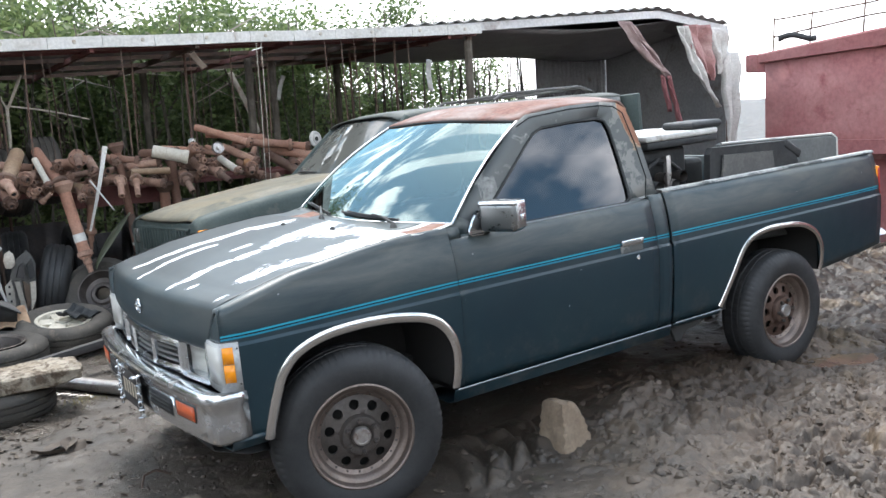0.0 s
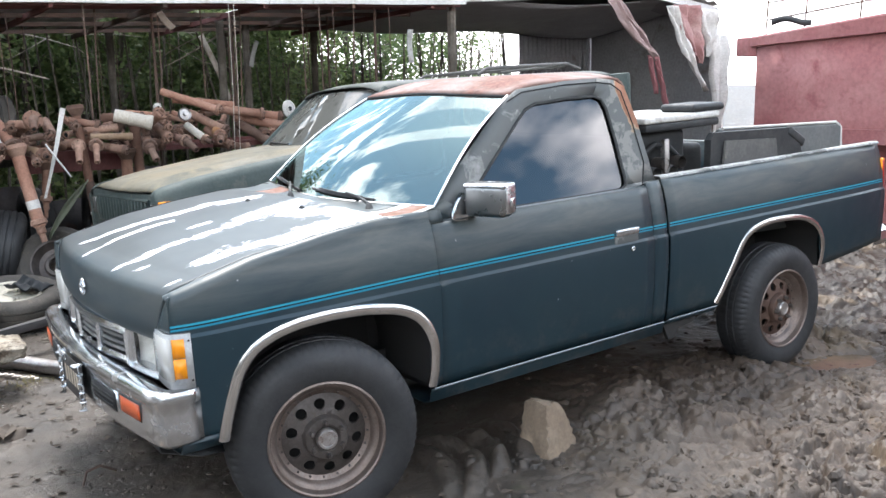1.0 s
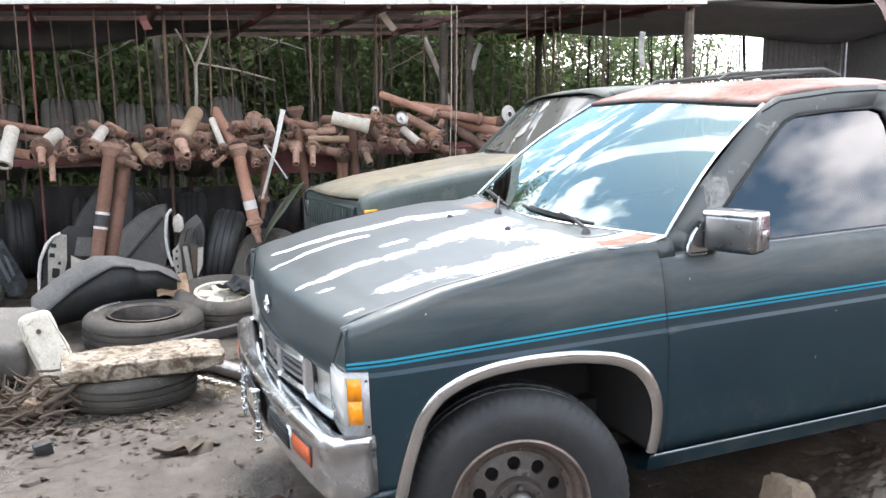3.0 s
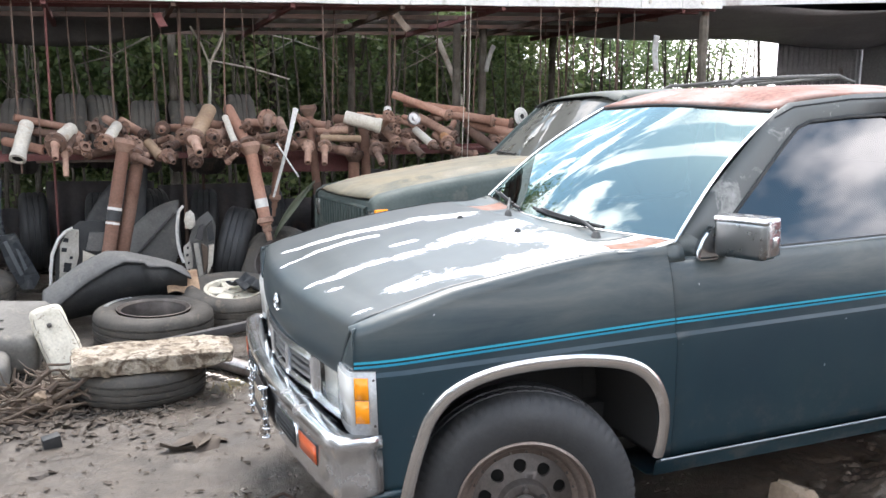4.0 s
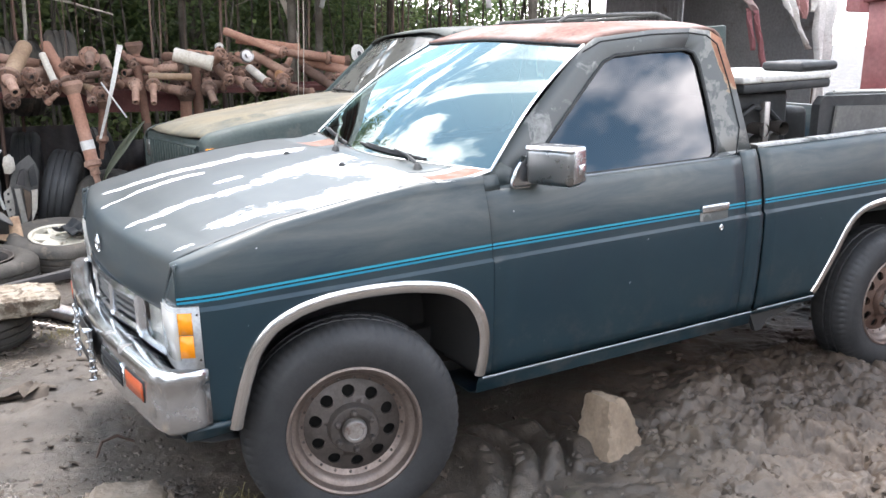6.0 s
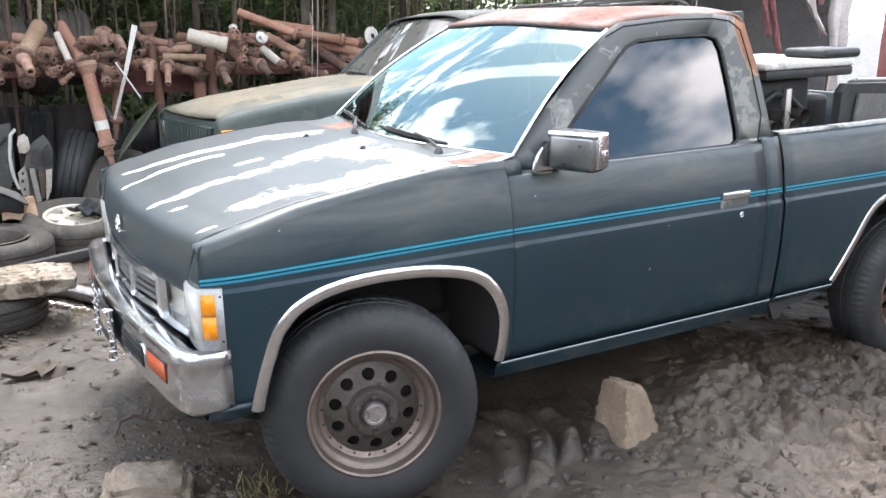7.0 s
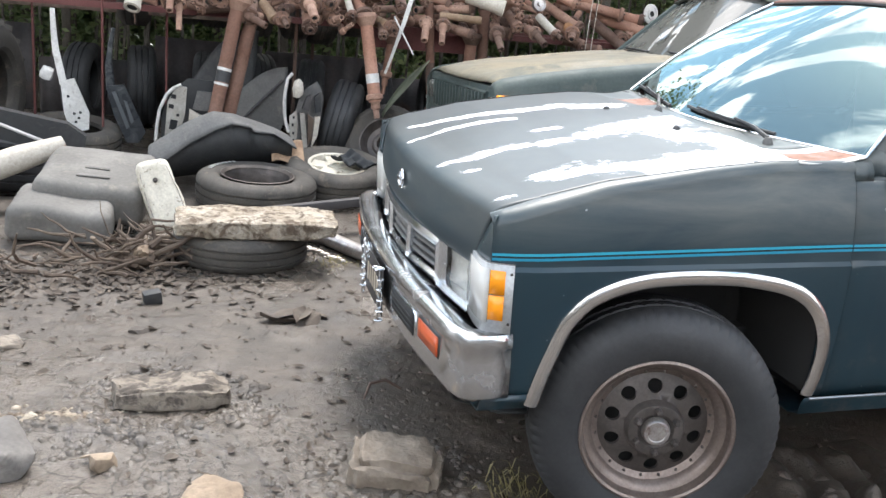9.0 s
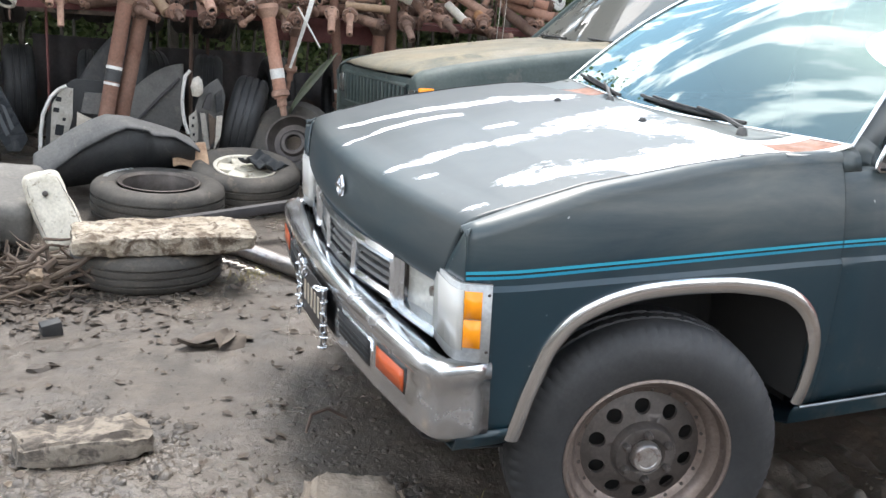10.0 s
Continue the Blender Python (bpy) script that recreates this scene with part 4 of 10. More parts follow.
def build_hood():
    bm = bmesh.new()
    lay = bm.verts.layers.float.new("wear")
    ys = [0.088 + (WIDTH - 0.176) * j / 90 for j in range(91)]
    us = [i / 96 for i in range(97)]
    vs = []
    for u in us:
        row = []
        for y in ys:
            # the lip is narrower than the seam, where the lamps begin
            yy = y
            if u < 0.2:
                inset = 0.072 * min(1.0, max(0.0, (1 - u / 0.15)))
                yy = 0.825 + (y - 0.825) * (1 - inset / 0.737)
            v = bm.verts.new(hood_point(u, yy))
            v[lay] = hood_wear(v.co.x, v.co.y)
            row.append(v)
        vs.append(row)
    for i in range(96):
        for j in range(90):
            bm.faces.new((vs[i][j], vs[i + 1][j], vs[i + 1][j + 1], vs[i][j + 1]))
    hood = part("bonnet", bm, M_HOOD, TRUCK, "bonnet with coat peeled to white in streaks", thick=0.010)
    # dark gap along the bonnet's edges
    for far in (False, True):
        bm = bmesh.new()
        edge = [hood_point(0.2 + 0.8 * k / 24, 0.0855) + Vector((0, 0, 0.0005)) for k in range(25)]
        sweep(bm, [flank(far, p.x, p.y, p.z) for p in edge], 0.0028, 6)
        part("bonnet_gap", bm, M_LINE, TRUCK)
    # fender tops between the flank and the seam, and the corner caps in front
    for far in (False, True):
        # the fender's end beside the cowl
        bm = bmesh.new()
        rows_mesh(bm, [[flank(far, x, y, z) for y, z in ((side_y(x, 1.030), 1.030), (0.060, 1.052), (0.068, 1.068), (0.078, 1.079), (0.092, 1.083), (0.135, 1.083))] for x in (0.527, 0.56, 0.585)])
        part("fender_end", bm, M_PAINT, TRUCK, thick=-0.004)
        bm = bmesh.new()
        rows = []
        for k in range(9):
            s = k / 8
            z = 0.820 + 0.119 * s
            yin = 0.088 + 0.072 * min(1.0, max(0.0, (0.941 - z) / 0.15))
            xin = nose_x(yin) + lerp_table([(0.795, -0.003), (0.830, -0.004), (0.870, 0.001), (0.908, 0.008), (0.932, 0.014), (0.947, 0.027)], z) - 0.001
            y0 = side_y(-0.49, z)
            rows.append([flank(far, -0.492 + (xin + 0.492) * t ** 0.55, y0 + (yin - y0) * t, z) for t in (0, 0.05, 0.15, 0.3, 0.5, 0.75, 1.0)])
        rows_mesh(bm, rows)
        part("fender_cap", bm, M_PAINT, TRUCK, thick=-0.004)
    # round badge and washer nozzles
    bm = bmesh.new()
    m = Matrix.Translation((-0.566, 0.815, 0.868)) @ Euler((0, radians(-88), 0)).to_matrix().to_4x4()
    lathe(bm, [(0.021, 0.0), (0.023, 0.004), (0.027, 0.006), (0.031, 0.004), (0.032, 0.0)], 28, m)
    box(bm, m @ Vector((0, 0, 0.005)), (0.008, 0.066, 0.010), None, 0.001)
    lathe(bm, [(0.021, 0.0005), (0.0, 0.0005)], 20, m)
    part("badge", bm, M_CHROME, hood, "round chrome badge with a bar")
    for x, y in ((0.225, 0.515), (0.175, 0.930)):
        bm = bmesh.new()
        m = Matrix.Translation((x, y, hood_point(0.2 + 0.8 * (x + 0.43) / 0.75, y).z - 0.001))
        lathe(bm, [(0.013, 0.0), (0.011, 0.006), (0.006, 0.011), (0.0, 0.012)], 10, m)
        part("washer_nozzle", bm, M_BLACK, hood, "black washer nozzle")


build_hood()


def build_front():
    # grille
    gr = new("grille", None)
    gr.parent = TRUCK
    gr["label"] = "chrome three-part grille with dark slats"
    def gx(y):
        t = (y - 0.825) / 0.395
        return -0.558 + 0.042 * t * t
    def bar(pts, w, h, mt=M_CHROME, name="grille_bar"):
        bm = bmesh.new()
        secs = []
        for x, y, z in pts:
            secs.append([Vector((x - 0.010, y, z - h / 2)), Vector((x - 0.016, y, z)), Vector((x - 0.010, y, z + h / 2)), Vector((x + w, y, z + h / 2)), Vector((x + w, y, z - h / 2)), Vector((x - 0.010, y, z - h / 2))])
        rows_mesh(bm, secs)
        part(name, bm, mt, gr)
    ys = [0.425 + 0.80 * k / 20 for k in range(21)]
    bar([(gx(y) - 0.003, y, 0.764) for y in ys], 0.03, 0.030)
    bar([(gx(y) + 0.004, y, 0.650) for y in ys], 0.03, 0.030)
    for y0, y1, wd in ((0.441, 0.441, 0.032), (1.209, 1.209, 0.032), (0.690, 0.675, 0.032), (0.960, 0.975, 0.032)):
        bm = bmesh.new()
        rows = []
        for k in range(7):
            z = 0.645 + 0.122 * k / 6
            y = y0 + (y1 - y0) * k / 6
            x = gx(y)
            rows.append([Vector((x + 0.03, y - wd / 2, z)), Vector((x - 0.010, y - wd / 2, z)), Vector((x - 0.017, y, z)), Vector((x - 0.010, y + wd / 2, z)), Vector((x + 0.03, y + wd / 2, z))])
        rows_mesh(bm, rows)
        part("grille_bar", bm, M_CHROME, gr)
    for a, b in ((0.449, 0.674), (0.703, 0.947), (0.976, 1.201)):
        for k in range(4):
            z = 0.679 + 0.0235 * k
            bm = bmesh.new()
            secs = []
            for i in range(7):
                y = a + (b - a) * i / 6
                x = gx(y) + 0.002
                secs.append([Vector((x, y, z - 0.006)), Vector((x - 0.006, y, z)), Vector((x, y, z + 0.006)), Vector((x + 0.02, y, z + 0.006)), Vector((x + 0.02, y, z - 0.006))])
            rows_mesh(bm, secs)
            part("slat", bm, M_GREYPL, gr)
    bm = bmesh.new()
    rows_mesh(bm, [[Vector((gx(y) + 0.028, y, z)) for z in (0.64, 0.775)] for y in ys])
    part("grille_backing", bm, M_DARK, gr)
    for far in (False, True):
        lamp = new("headlamp", None)
        lamp.parent = TRUCK
        lamp["label"] = "rectangular clear headlamp in a chrome bezel"
        def fx(y):
            return -0.517 + 0.028 * ((0.42 - y) / 0.22) ** 1.3 if y < 0.42 else -0.517
        bm = bmesh.new()
        rows_mesh(bm, [[flank(far, fx(y) - 0.004 + 0.006 * (2 * s - 1) ** 2, y, 0.662 + 0.106 * s) for s in [k / 8 for k in range(9)]] for y in [0.205 + 0.175 * i / 12 for i in range(13)]])
        part("lens", bm, M_CLEAR, lamp, "clear ribbed lens")
        bm = bmesh.new()
        rows_mesh(bm, [[flank(far, fx(y) + 0.012 + 0.040 * (1 - (2 * s - 1) ** 2) * (1 - ((y - 0.295) / 0.10) ** 2), y, 0.655 + 0.118 * s) for s in [k / 8 for k in range(9)]] for y in [0.20 + 0.19 * i / 10 for i in range(11)]])
        part("reflector", bm, M_REFL, lamp, "silvered reflector bowl")
        bm = bmesh.new()
        lathe(bm, [(0.0, 0.012), (0.012, 0.010), (0.014, 0.0)], 12, Matrix.Translation(flank(far, fx(0.30) + 0.040, 0.30, 0.715)) @ Euler((0, radians(-90), 0)).to_matrix().to_4x4())
        part("bulb_shield", bm, M_HUB, lamp)
        # bezel: inner cheek beside the grille, sill and lintel
        bm = bmesh.new()
        rows_mesh(bm, [[flank(far, fx(min(y, 0.42)) - o, y, z) for z in (0.640, 0.70, 0.775)] for y, o in ((0.380, 0.002), (0.392, 0.014), (0.412, 0.020), (0.428, 0.014), (0.436, -0.01))])
        part("bezel", bm, M_CHROME, lamp, "chrome bezel cheek")
        for z0, z1, o in ((0.632, 0.664, 0.014), (0.766, 0.780, 0.004)):
            bm = bmesh.new()
            rows_mesh(bm, [[flank(far, fx(y) + d, y, z) for d, z in ((0.02, z0), (-o, z0 + 0.004), (-o * 0.7, z1 - 0.004), (0.02, z1))] for y in [0.198 + 0.23 * i / 10 for i in range(11)]])
            part("bezel", bm, M_BUMPER, lamp)
        # corner lamp that wraps round to the flank
        cl = new("corner_lamp", None)
        cl.parent = TRUCK
        cl["label"] = "wrap-round parking lamp with amber side lens"
        path = [(-0.497, 0.198), (-0.503, 0.15), (-0.506, 0.10), (-0.505, 0.072), (-0.500, 0.052), (-0.4935, 0.0435), (-0.459, 0.0255), (-0.438, 0.0175)]
        def wall(i0, i1, z0, z1, out, mt, name, label=""):
            bm = bmesh.new()
            P = path[i0:i1 + 1]
            rows_mesh(bm, [[flank(far, x + (-out if i < 5 else -out * 0.2), y - (out if i > 2 else 0), z) for z in (z0, (z0 + z1) / 2, z1)] for i, (x, y) in enumerate(P, start=i0)])
            part(name, bm, mt, cl, label, thick=0.004)
        wall(0, 7, 0.640, 0.820, 0.0, M_LAMPGREY, "lamp_frame", "dull grey lamp surround")
        wall(0, 5, 0.668, 0.808, 0.004, M_LENS, "lens", "clear lens")
        for z0, z1 in ((0.676, 0.741), (0.744, 0.806)):
            wall(5, 6, z0, z1, 0.006, M_AMBER, "amber_lens", "amber side lens")
        bm = bmesh.new()
        prism(bm, [(x, WIDTH - y if far else y) for x, y in path] + [(-0.44, WIDTH - 0.19 if far else 0.19)], 0.006, Matrix.Translation((0, 0, 0.818)))
        part("lamp_cap", bm, M_CHROME, cl, "bright top edge")
        for z in (0.668, 0.800):
            bm = bmesh.new()
            lathe(bm, [(0.004, 0), (0.003, 0.003), (0.0, 0.003)], 8, Matrix.Translation(flank(far, -0.447, 0.013, z)) @ Euler((radians(90), 0, 0)).to_matrix().to_4x4())
            part("screw", bm, M_RIMDARK, cl)


build_front()


def bumper_path():
    half = [(-0.428, 0.016), (-0.480, 0.012), (-0.525, 0.014), (-0.551, 0.024), (-0.568, 0.048), (-0.580, 0.085), (-0.588, 0.14), (-0.597, 0.22), (-0.610, 0.34), (-0.622, 0.50), (-0.629, 0.66), (-0.631, 0.825)]
    return half + [(x, WIDTH - y) for x, y in reversed(half[:-1])]


def on_bumper(y):
    tab = [(p[1], p[0]) for p in bumper_path()[1:12]]
    yy = y if y <= 0.825 else WIDTH - y
    return lerp_table(sorted(tab), yy)


def build_bumper():
    bp = new("front_bumper", None)
    bp.parent = TRUCK
    bp["label"] = "chrome front bumper with dull scuffed corners"
    P = bumper_path()
    bm = bmesh.new()
    rows = []
    for i, (x, y) in enumerate(P):
        a, b = P[max(0, i - 1)], P[min(len(P) - 1, i + 1)]
        t = Vector((b[0] - a[0], b[1] - a[1], 0)).normalized()
        n = Vector((-t.y, t.x, 0))   # outwards
        if n.dot(Vector((x + 0.30, (y - 0.825) * 0.6, 0))) < 0:
            n = -n
        if i == 0:
            n = Vector((-0.1, -1, 0)).normalized()
        if i == len(P) - 1:
            n = Vector((-0.1, 1, 0)).normalized()
        row = []
        for d, z in ((-0.085, 0.628), (-0.050, 0.640), (-0.018, 0.642), (-0.006, 0.636), (0.0, 0.622), (0.0, 0.602), (-0.007, 0.590), (-0.006, 0.560), (-0.004, 0.515), (-0.004, 0.480), (-0.008, 0.462), (-0.022, 0.449), (-0.070, 0.446)):
            row.append(Vector((x, y, z)) + n * d)
        rows.append(row)
    rows_mesh(bm, rows)
    part("bumper_bar", bm, M_BUMPER, bp, thick=-0.003)
    for far in (False, True):
        # orange reflector and dark slot beside the plate
        for y0, y1, z0, z1, mt, nm, out in ((0.150, 0.318, 0.520, 0.584, M_BLACK, "reflector_seat", 0.000), (0.156, 0.312, 0.525, 0.579, M_ORANGE, "reflector", 0.004), (0.345, 0.610, 0.500, 0.580, M_CHROME, "slot_frame", 0.000), (0.356, 0.600, 0.508, 0.572, M_DARK, "slot", 0.003)):
            bm = bmesh.new()
            rows_mesh(bm, [[flank(far, on_bumper(y) + 0.004 - out, y, z) for z in (z0, z1)] for y in [y0 + (y1 - y0) * k / 8 for k in range(9)]])
            part(nm, bm, mt, bp, thick=0.003)
        for k in range(3):
            bm = bmesh.new()
            z = 0.524 + 0.016 * k
            rows_mesh(bm, [[flank(far, on_bumper(y) - 0.002, y, z - 0.003), flank(far, on_bumper(y) - 0.004, y, z + 0.003)] for y in [0.358 + 0.24 * k / 8 for k in range(9)]])
            part("slot_rib", bm, M_BLACK, bp, thick=0.002)
        # body-coloured valance behind the end of the bumper
        bm = bmesh.new()
        rows_mesh(bm, [[flank(far, x, y, z) for y, z in ((0.032, 0.462), (0.030, 0.448), (0.05, 0.415), (0.20, 0.400))] for x in (-0.50, -0.43, -0.36)])
        part("valance", bm, M_PAINT, TRUCK, thick=0.005)
    bm = bmesh.new()
    rows_mesh(bm, [[Vector((x, y, z)) for x, z in ((-0.545, 0.445), (-0.53, 0.40), (-0.40, 0.35), (-0.25, 0.34))] for y in (0.16, 0.5, 0.825, 1.15, 1.49)])
    part("front_valance", bm, M_BLACK, TRUCK, thick=0.006)
    # plate with bars for its writing, framed by a chain
    pl = new("number_plate", None)
    pl.parent = bp
    pl["label"] = "dark number plate framed by a chrome chain"
    bm = bmesh.new()
    box(bm, (-0.640, 0.830, 0.520), (0.004, 0.300, 0.150), None, 0.002)
    part("plate", bm, M_PLATE, pl)
    for k in range(6):
        bm = bmesh.new()
        box(bm, (-0.6435, 0.725 + 0.042 * k, 0.520), (0.002, 0.020, 0.062), None)
        part("plate_bar", bm, M_PLATEBAR, pl)
    bm = bmesh.new()
    loop = []
    for y0 in (0.678, 0.985):
        for k in range(11):
            loop.append((y0 + 0.006 * math.sin(2.1 * k), 0.606 - 0.0175 * k))
    for k in range(4):
        loop.append((0.700 + 0.020 * k, 0.596 - 0.004 * k))
        loop.append((0.965 - 0.020 * k, 0.596 - 0.004 * k))
    for k, (y, z) in enumerate(loop):
        mt = Matrix.Translation((-0.650, y, z)) @ Euler((radians(40 * (k % 2)), radians(90 * (k % 2)), radians(17 * k))).to_matrix().to_4x4()
        ring = [mt @ Vector((0.012 * math.cos(a), 0.008 * math.sin(a), 0)) for a in [2 * math.pi * q / 8 for q in range(8)]]
        bm = bmesh.new()
        sweep(bm, ring, 0.0030, 5, closed=True)
        part("chain_link", bm, M_CHROME, pl)


build_bumper()


def y_up(z):
    return 0.083 + (z - 1.03) * 0.355


def build_cab():
    INNER = [(0.690, 1.038), (0.83, 1.150), (0.98, 1.272), (1.10, 1.370), (1.155, 1.412), (1.215, 1.433), (1.40, 1.443), (1.562, 1.443), (1.604, 1.428), (1.620, 1.385), (1.624, 1.25), (1.620, 1.09), (1.612, 1.050), (1.578, 1.034), (1.20, 1.034), (0.90, 1.034)]
    OUTER = [(0.560, 1.075), (0.70, 1.192), (0.85, 1.310), (0.98, 1.410), (1.050, 1.462), (1.130, 1.500), (1.40, 1.520), (1.60, 1.521), (1.70, 1.510), (1.755, 1.478), (1.778, 1.33), (1.784, 1.15), (1.785, 1.055), (1.62, 1.030), (1.20, 1.028), (0.75, 1.030)]
    for far in (False, True):
        # ledge under the window, from the fender to the rear corner
        bm = bmesh.new()
        rows_mesh(bm, [[flank(far, x, y, z) for y, z in ((side_y(x, 1.030) + 0.001, 1.0315), (side_y(x, 1.03) + 0.007, 1.037), (0.074, 1.040), (0.088, 1.037), (0.110, 1.036))] for x in (0.5315, 0.75, 1.1, 1.4, 1.694)])
        part("door_ledge", bm, M_PAINT, TRUCK, thick=-0.003)
        bm = bmesh.new()
        rows_mesh(bm, [[flank(far, x, y_up(1.036) - 0.001 + (0.0 if k == 0 else y_up(z) - y_up(1.036)), zz) for k, zz in enumerate((1.036, z))] for x, z in ((0.534, 1.080), (0.575, 1.086), (0.62, 1.11), (0.72, 1.05))])
        part("door_corner", bm, M_PAINT, TRUCK, thick=0.006)
        def ring(lst, d=0.0):
            return [flank(far, x, y_up(z) + d, z) for x, z in lst]
        mid = [((a[0] * 0.45 + b[0] * 0.55), (a[1] * 0.45 + b[1] * 0.55)) for a, b in zip(INNER, OUTER)]
        def frame_part(idx, name, mt, label):
            bm = bmesh.new()
            I, Q, O = ring(INNER, 0.016), ring(mid, 0.0), ring(OUTER, 0.0)
            I2 = ring(INNER, 0.030)
            rows_mesh(bm, [[I2[i], I[i], Q[i], O[i]] for i in idx])
            if not far:
                bmesh.ops.reverse_faces(bm, faces=bm.faces)
            part(name, bm, mt, TRUCK, label, thick=0.02)
        frame_part([15, 0, 1, 2, 3, 4, 5, 6, 7], "door_frame", M_PILLAR, "windscreen pillar and door frame with peeling paint")
        frame_part([7, 8, 9, 10, 11, 12], "rear_pillar", M_CPILLAR, "rear cab pillar with rust patches")
        frame_part([12, 13, 14, 15], "window_sill", M_PILLAR, "")
        # shut line of the upper door
        bm = bmesh.new()
        line = [(a[0] * 0.22 + b[0] * 0.78, a[1] * 0.22 + b[1] * 0.78) for a, b in zip(INNER, OUTER)][5:12]
        sweep(bm, [flank(far, x, y_up(z) - 0.0005, z) for x, z in [(1.06, 1.452)] + line + [(1.697, 1.032)]], 0.003, 5)
        part("shut_line", bm, M_LINE, TRUCK)
        # window rubber
        bm = bmesh.new()
        sweep(bm, [p - Vector((0, 0.002 if not far else -0.002, 0)) for p in ring(INNER, 0.015)], 0.007, 6, closed=True)
        part("window_seal", bm, M_BLACK, TRUCK, "black rubber window seal")
        # pane
        bm = bmesh.new()
        vs = [bm.verts.new(p) for p in ring(INNER, 0.022)]
        bm.faces.new(vs)
        face_along(bm, (0, 1 if far else -1, 0))
        part("door_window", bm, M_SIDEGLASS, TRUCK, "film-tinted door window that mirrors the sky")
        # belt trim
        bm = bmesh.new()
        sweep(bm, [flank(far, 0.66 + 0.93 * k / 10, 0.068, 1.036) for k in range(11)], 0.0045, 6)
        part("belt_trim", bm, M_STRIP, TRUCK, "thin dull metal belt trim")
    # roof
    def roof(u, v):
        t = 2 * v - 1
        x0 = 1.074 - 0.055 * (1 - abs(t) ** 1.6)
        x = x0 + (1.785 - x0) * u
        e = 0.250 + 0.012 * min(1.0, u / 0.15)
        y = e + (WIDTH - 2 * e) * v
        z = 1.520 + 0.034 * (1 - t ** 4)
        front = 1.483 + 0.020 * (1 - abs(t) ** 1.6)
        z -= (z - front) * max(0, 1 - u / 0.34) ** 2
        z -= 0.048 * max(0, 1 - (1 - u) / 0.10) ** 2
        return Vector((x, y, z))
    bm = bmesh.new()
    grid(bm, roof, 30, 30)
    part("roof", bm, M_ROOF, TRUCK, "flat cab roof with paint gone to red rust", thick=0.012)
    # windscreen
    def ws(u, v, d=0.0):
        bow = 1 - (math.sqrt(0.1225 + (2 * u - 1) ** 2) - 0.35) / 0.7095
        b = Vector((0.568 - 0.098 * bow, 0.080 + 1.49 * u, 1.088 - 0.012 * bow))
        p = Vector((1.080 - 0.055 * bow, 0.248 + 1.154 * u, 1.474 + 0.020 * bow))
        q = b.lerp(p, v)
        return q + Vector((-0.018 * math.sin(v * math.pi), 0, 0.022 * math.sin(v * math.pi))) + Vector((-0.6 * d, 0, 0.8 * d))
    bm = bmesh.new()
    grid(bm, ws, 24, 14)
    face_along(bm, (-1, 0, 1))
    part("windscreen", bm, M_WS, TRUCK, "raked windscreen that mirrors sky and cloud")
    bm = bmesh.new()
    sweep(bm, [ws(0.0, 1 - k / 10, 0.004) for k in range(11)] + [ws(k / 20, 0.0, 0.004) for k in range(1, 21)] + [ws(1.0, k / 10, 0.004) for k in range(1, 11)], 0.0052, 6)
    part("windscreen_trim", bm, M_TRIM, TRUCK, "bright metal windscreen trim")
    bm = bmesh.new()
    sweep(bm, [ws(k / 20, 1.0, 0.001) for k in range(21)], 0.007, 6)
    part("windscreen_seal", bm, M_BLACK, TRUCK)
    # cowl
    def cowl(v, u):
        y = 0.070 + 1.51 * v
        a = Vector((hood_rear(y) - 0.010, y, lerp_table(SEAM, hood_rear(y)) + 0.018 * (1 - ((y - 0.825) / 0.77) ** 2) - 0.004))
        b = ws(max(0.0, min(1.0, (y - 0.080) / 1.49)), 0.0)
        p = a.lerp(b, u)
        return p + Vector((0, 0, -0.010 * math.sin(u * math.pi)))
    for v0, v1, mt, nm, lb in ((0.0, 0.024, M_WHITEPAINT, "cowl_edge", "cowl edge bleached pale"), (0.024, 0.088, M_COWL, "cowl_end", "cowl end rusted red"), (0.088, 0.125, M_WHITEPAINT, "cowl_edge", "cowl edge bleached pale"), (0.125, 0.73, M_PAINT, "cowl", ""), (0.73, 0.84, M_COWL, "cowl_end", "cowl end rusted red"), (0.84, 1.0, M_PAINT, "cowl", "")):
        bm = bmesh.new()
        grid(bm, lambda u, v, v0=v0, v1=v1: cowl(v0 + (v1 - v0) * u, v), 16, 5)
        part(nm, bm, mt, TRUCK, lb, thick=0.004)
    # wipers
    for y0, y1 in ((0.345, 0.86), (0.985, 1.42)):
        wp = new("wiper", None)
        wp.parent = TRUCK
        wp["label"] = "black windscreen wiper"
        def onws(y, v, d):
            return ws((y - 0.080) / 1.49, v, d)
        bm = bmesh.new()
        base = cowl((y0 - 0.070) / 1.51, 0.55) + Vector((0, 0, 0.010))
        lathe(bm, [(0.0, 0.016), (0.009, 0.015), (0.014, 0.006), (0.017, -0.01), (0.017, -0.03)], 12, Matrix.Translation(base))
        part("pivot", bm, M_GREYPL, wp)
        mid_pt = onws((y0 + y1) / 2 + 0.02, 0.038, 0.022)
        bm = bmesh.new()
        sweep(bm, [base + Vector((0, 0, 0.012)), base.lerp(mid_pt, 0.45) + Vector((0, 0, 0.014)), mid_pt], [0.0075, 0.006, 0.0045], 6)
        part("arm", bm, M_BLACK, wp)
        bm = bmesh.new()
        sweep(bm, [onws(y0 + 0.08 + (y1 - y0) * k / 8, 0.014 + 0.035 * k / 8, 0.010) for k in range(9)], 0.006, 6)
        sweep(bm, [onws(y0 + 0.16 + (y1 - y0 - 0.16) * k / 4, 0.020 + 0.032 * k / 4, 0.018) for k in range(5)], 0.004, 6)
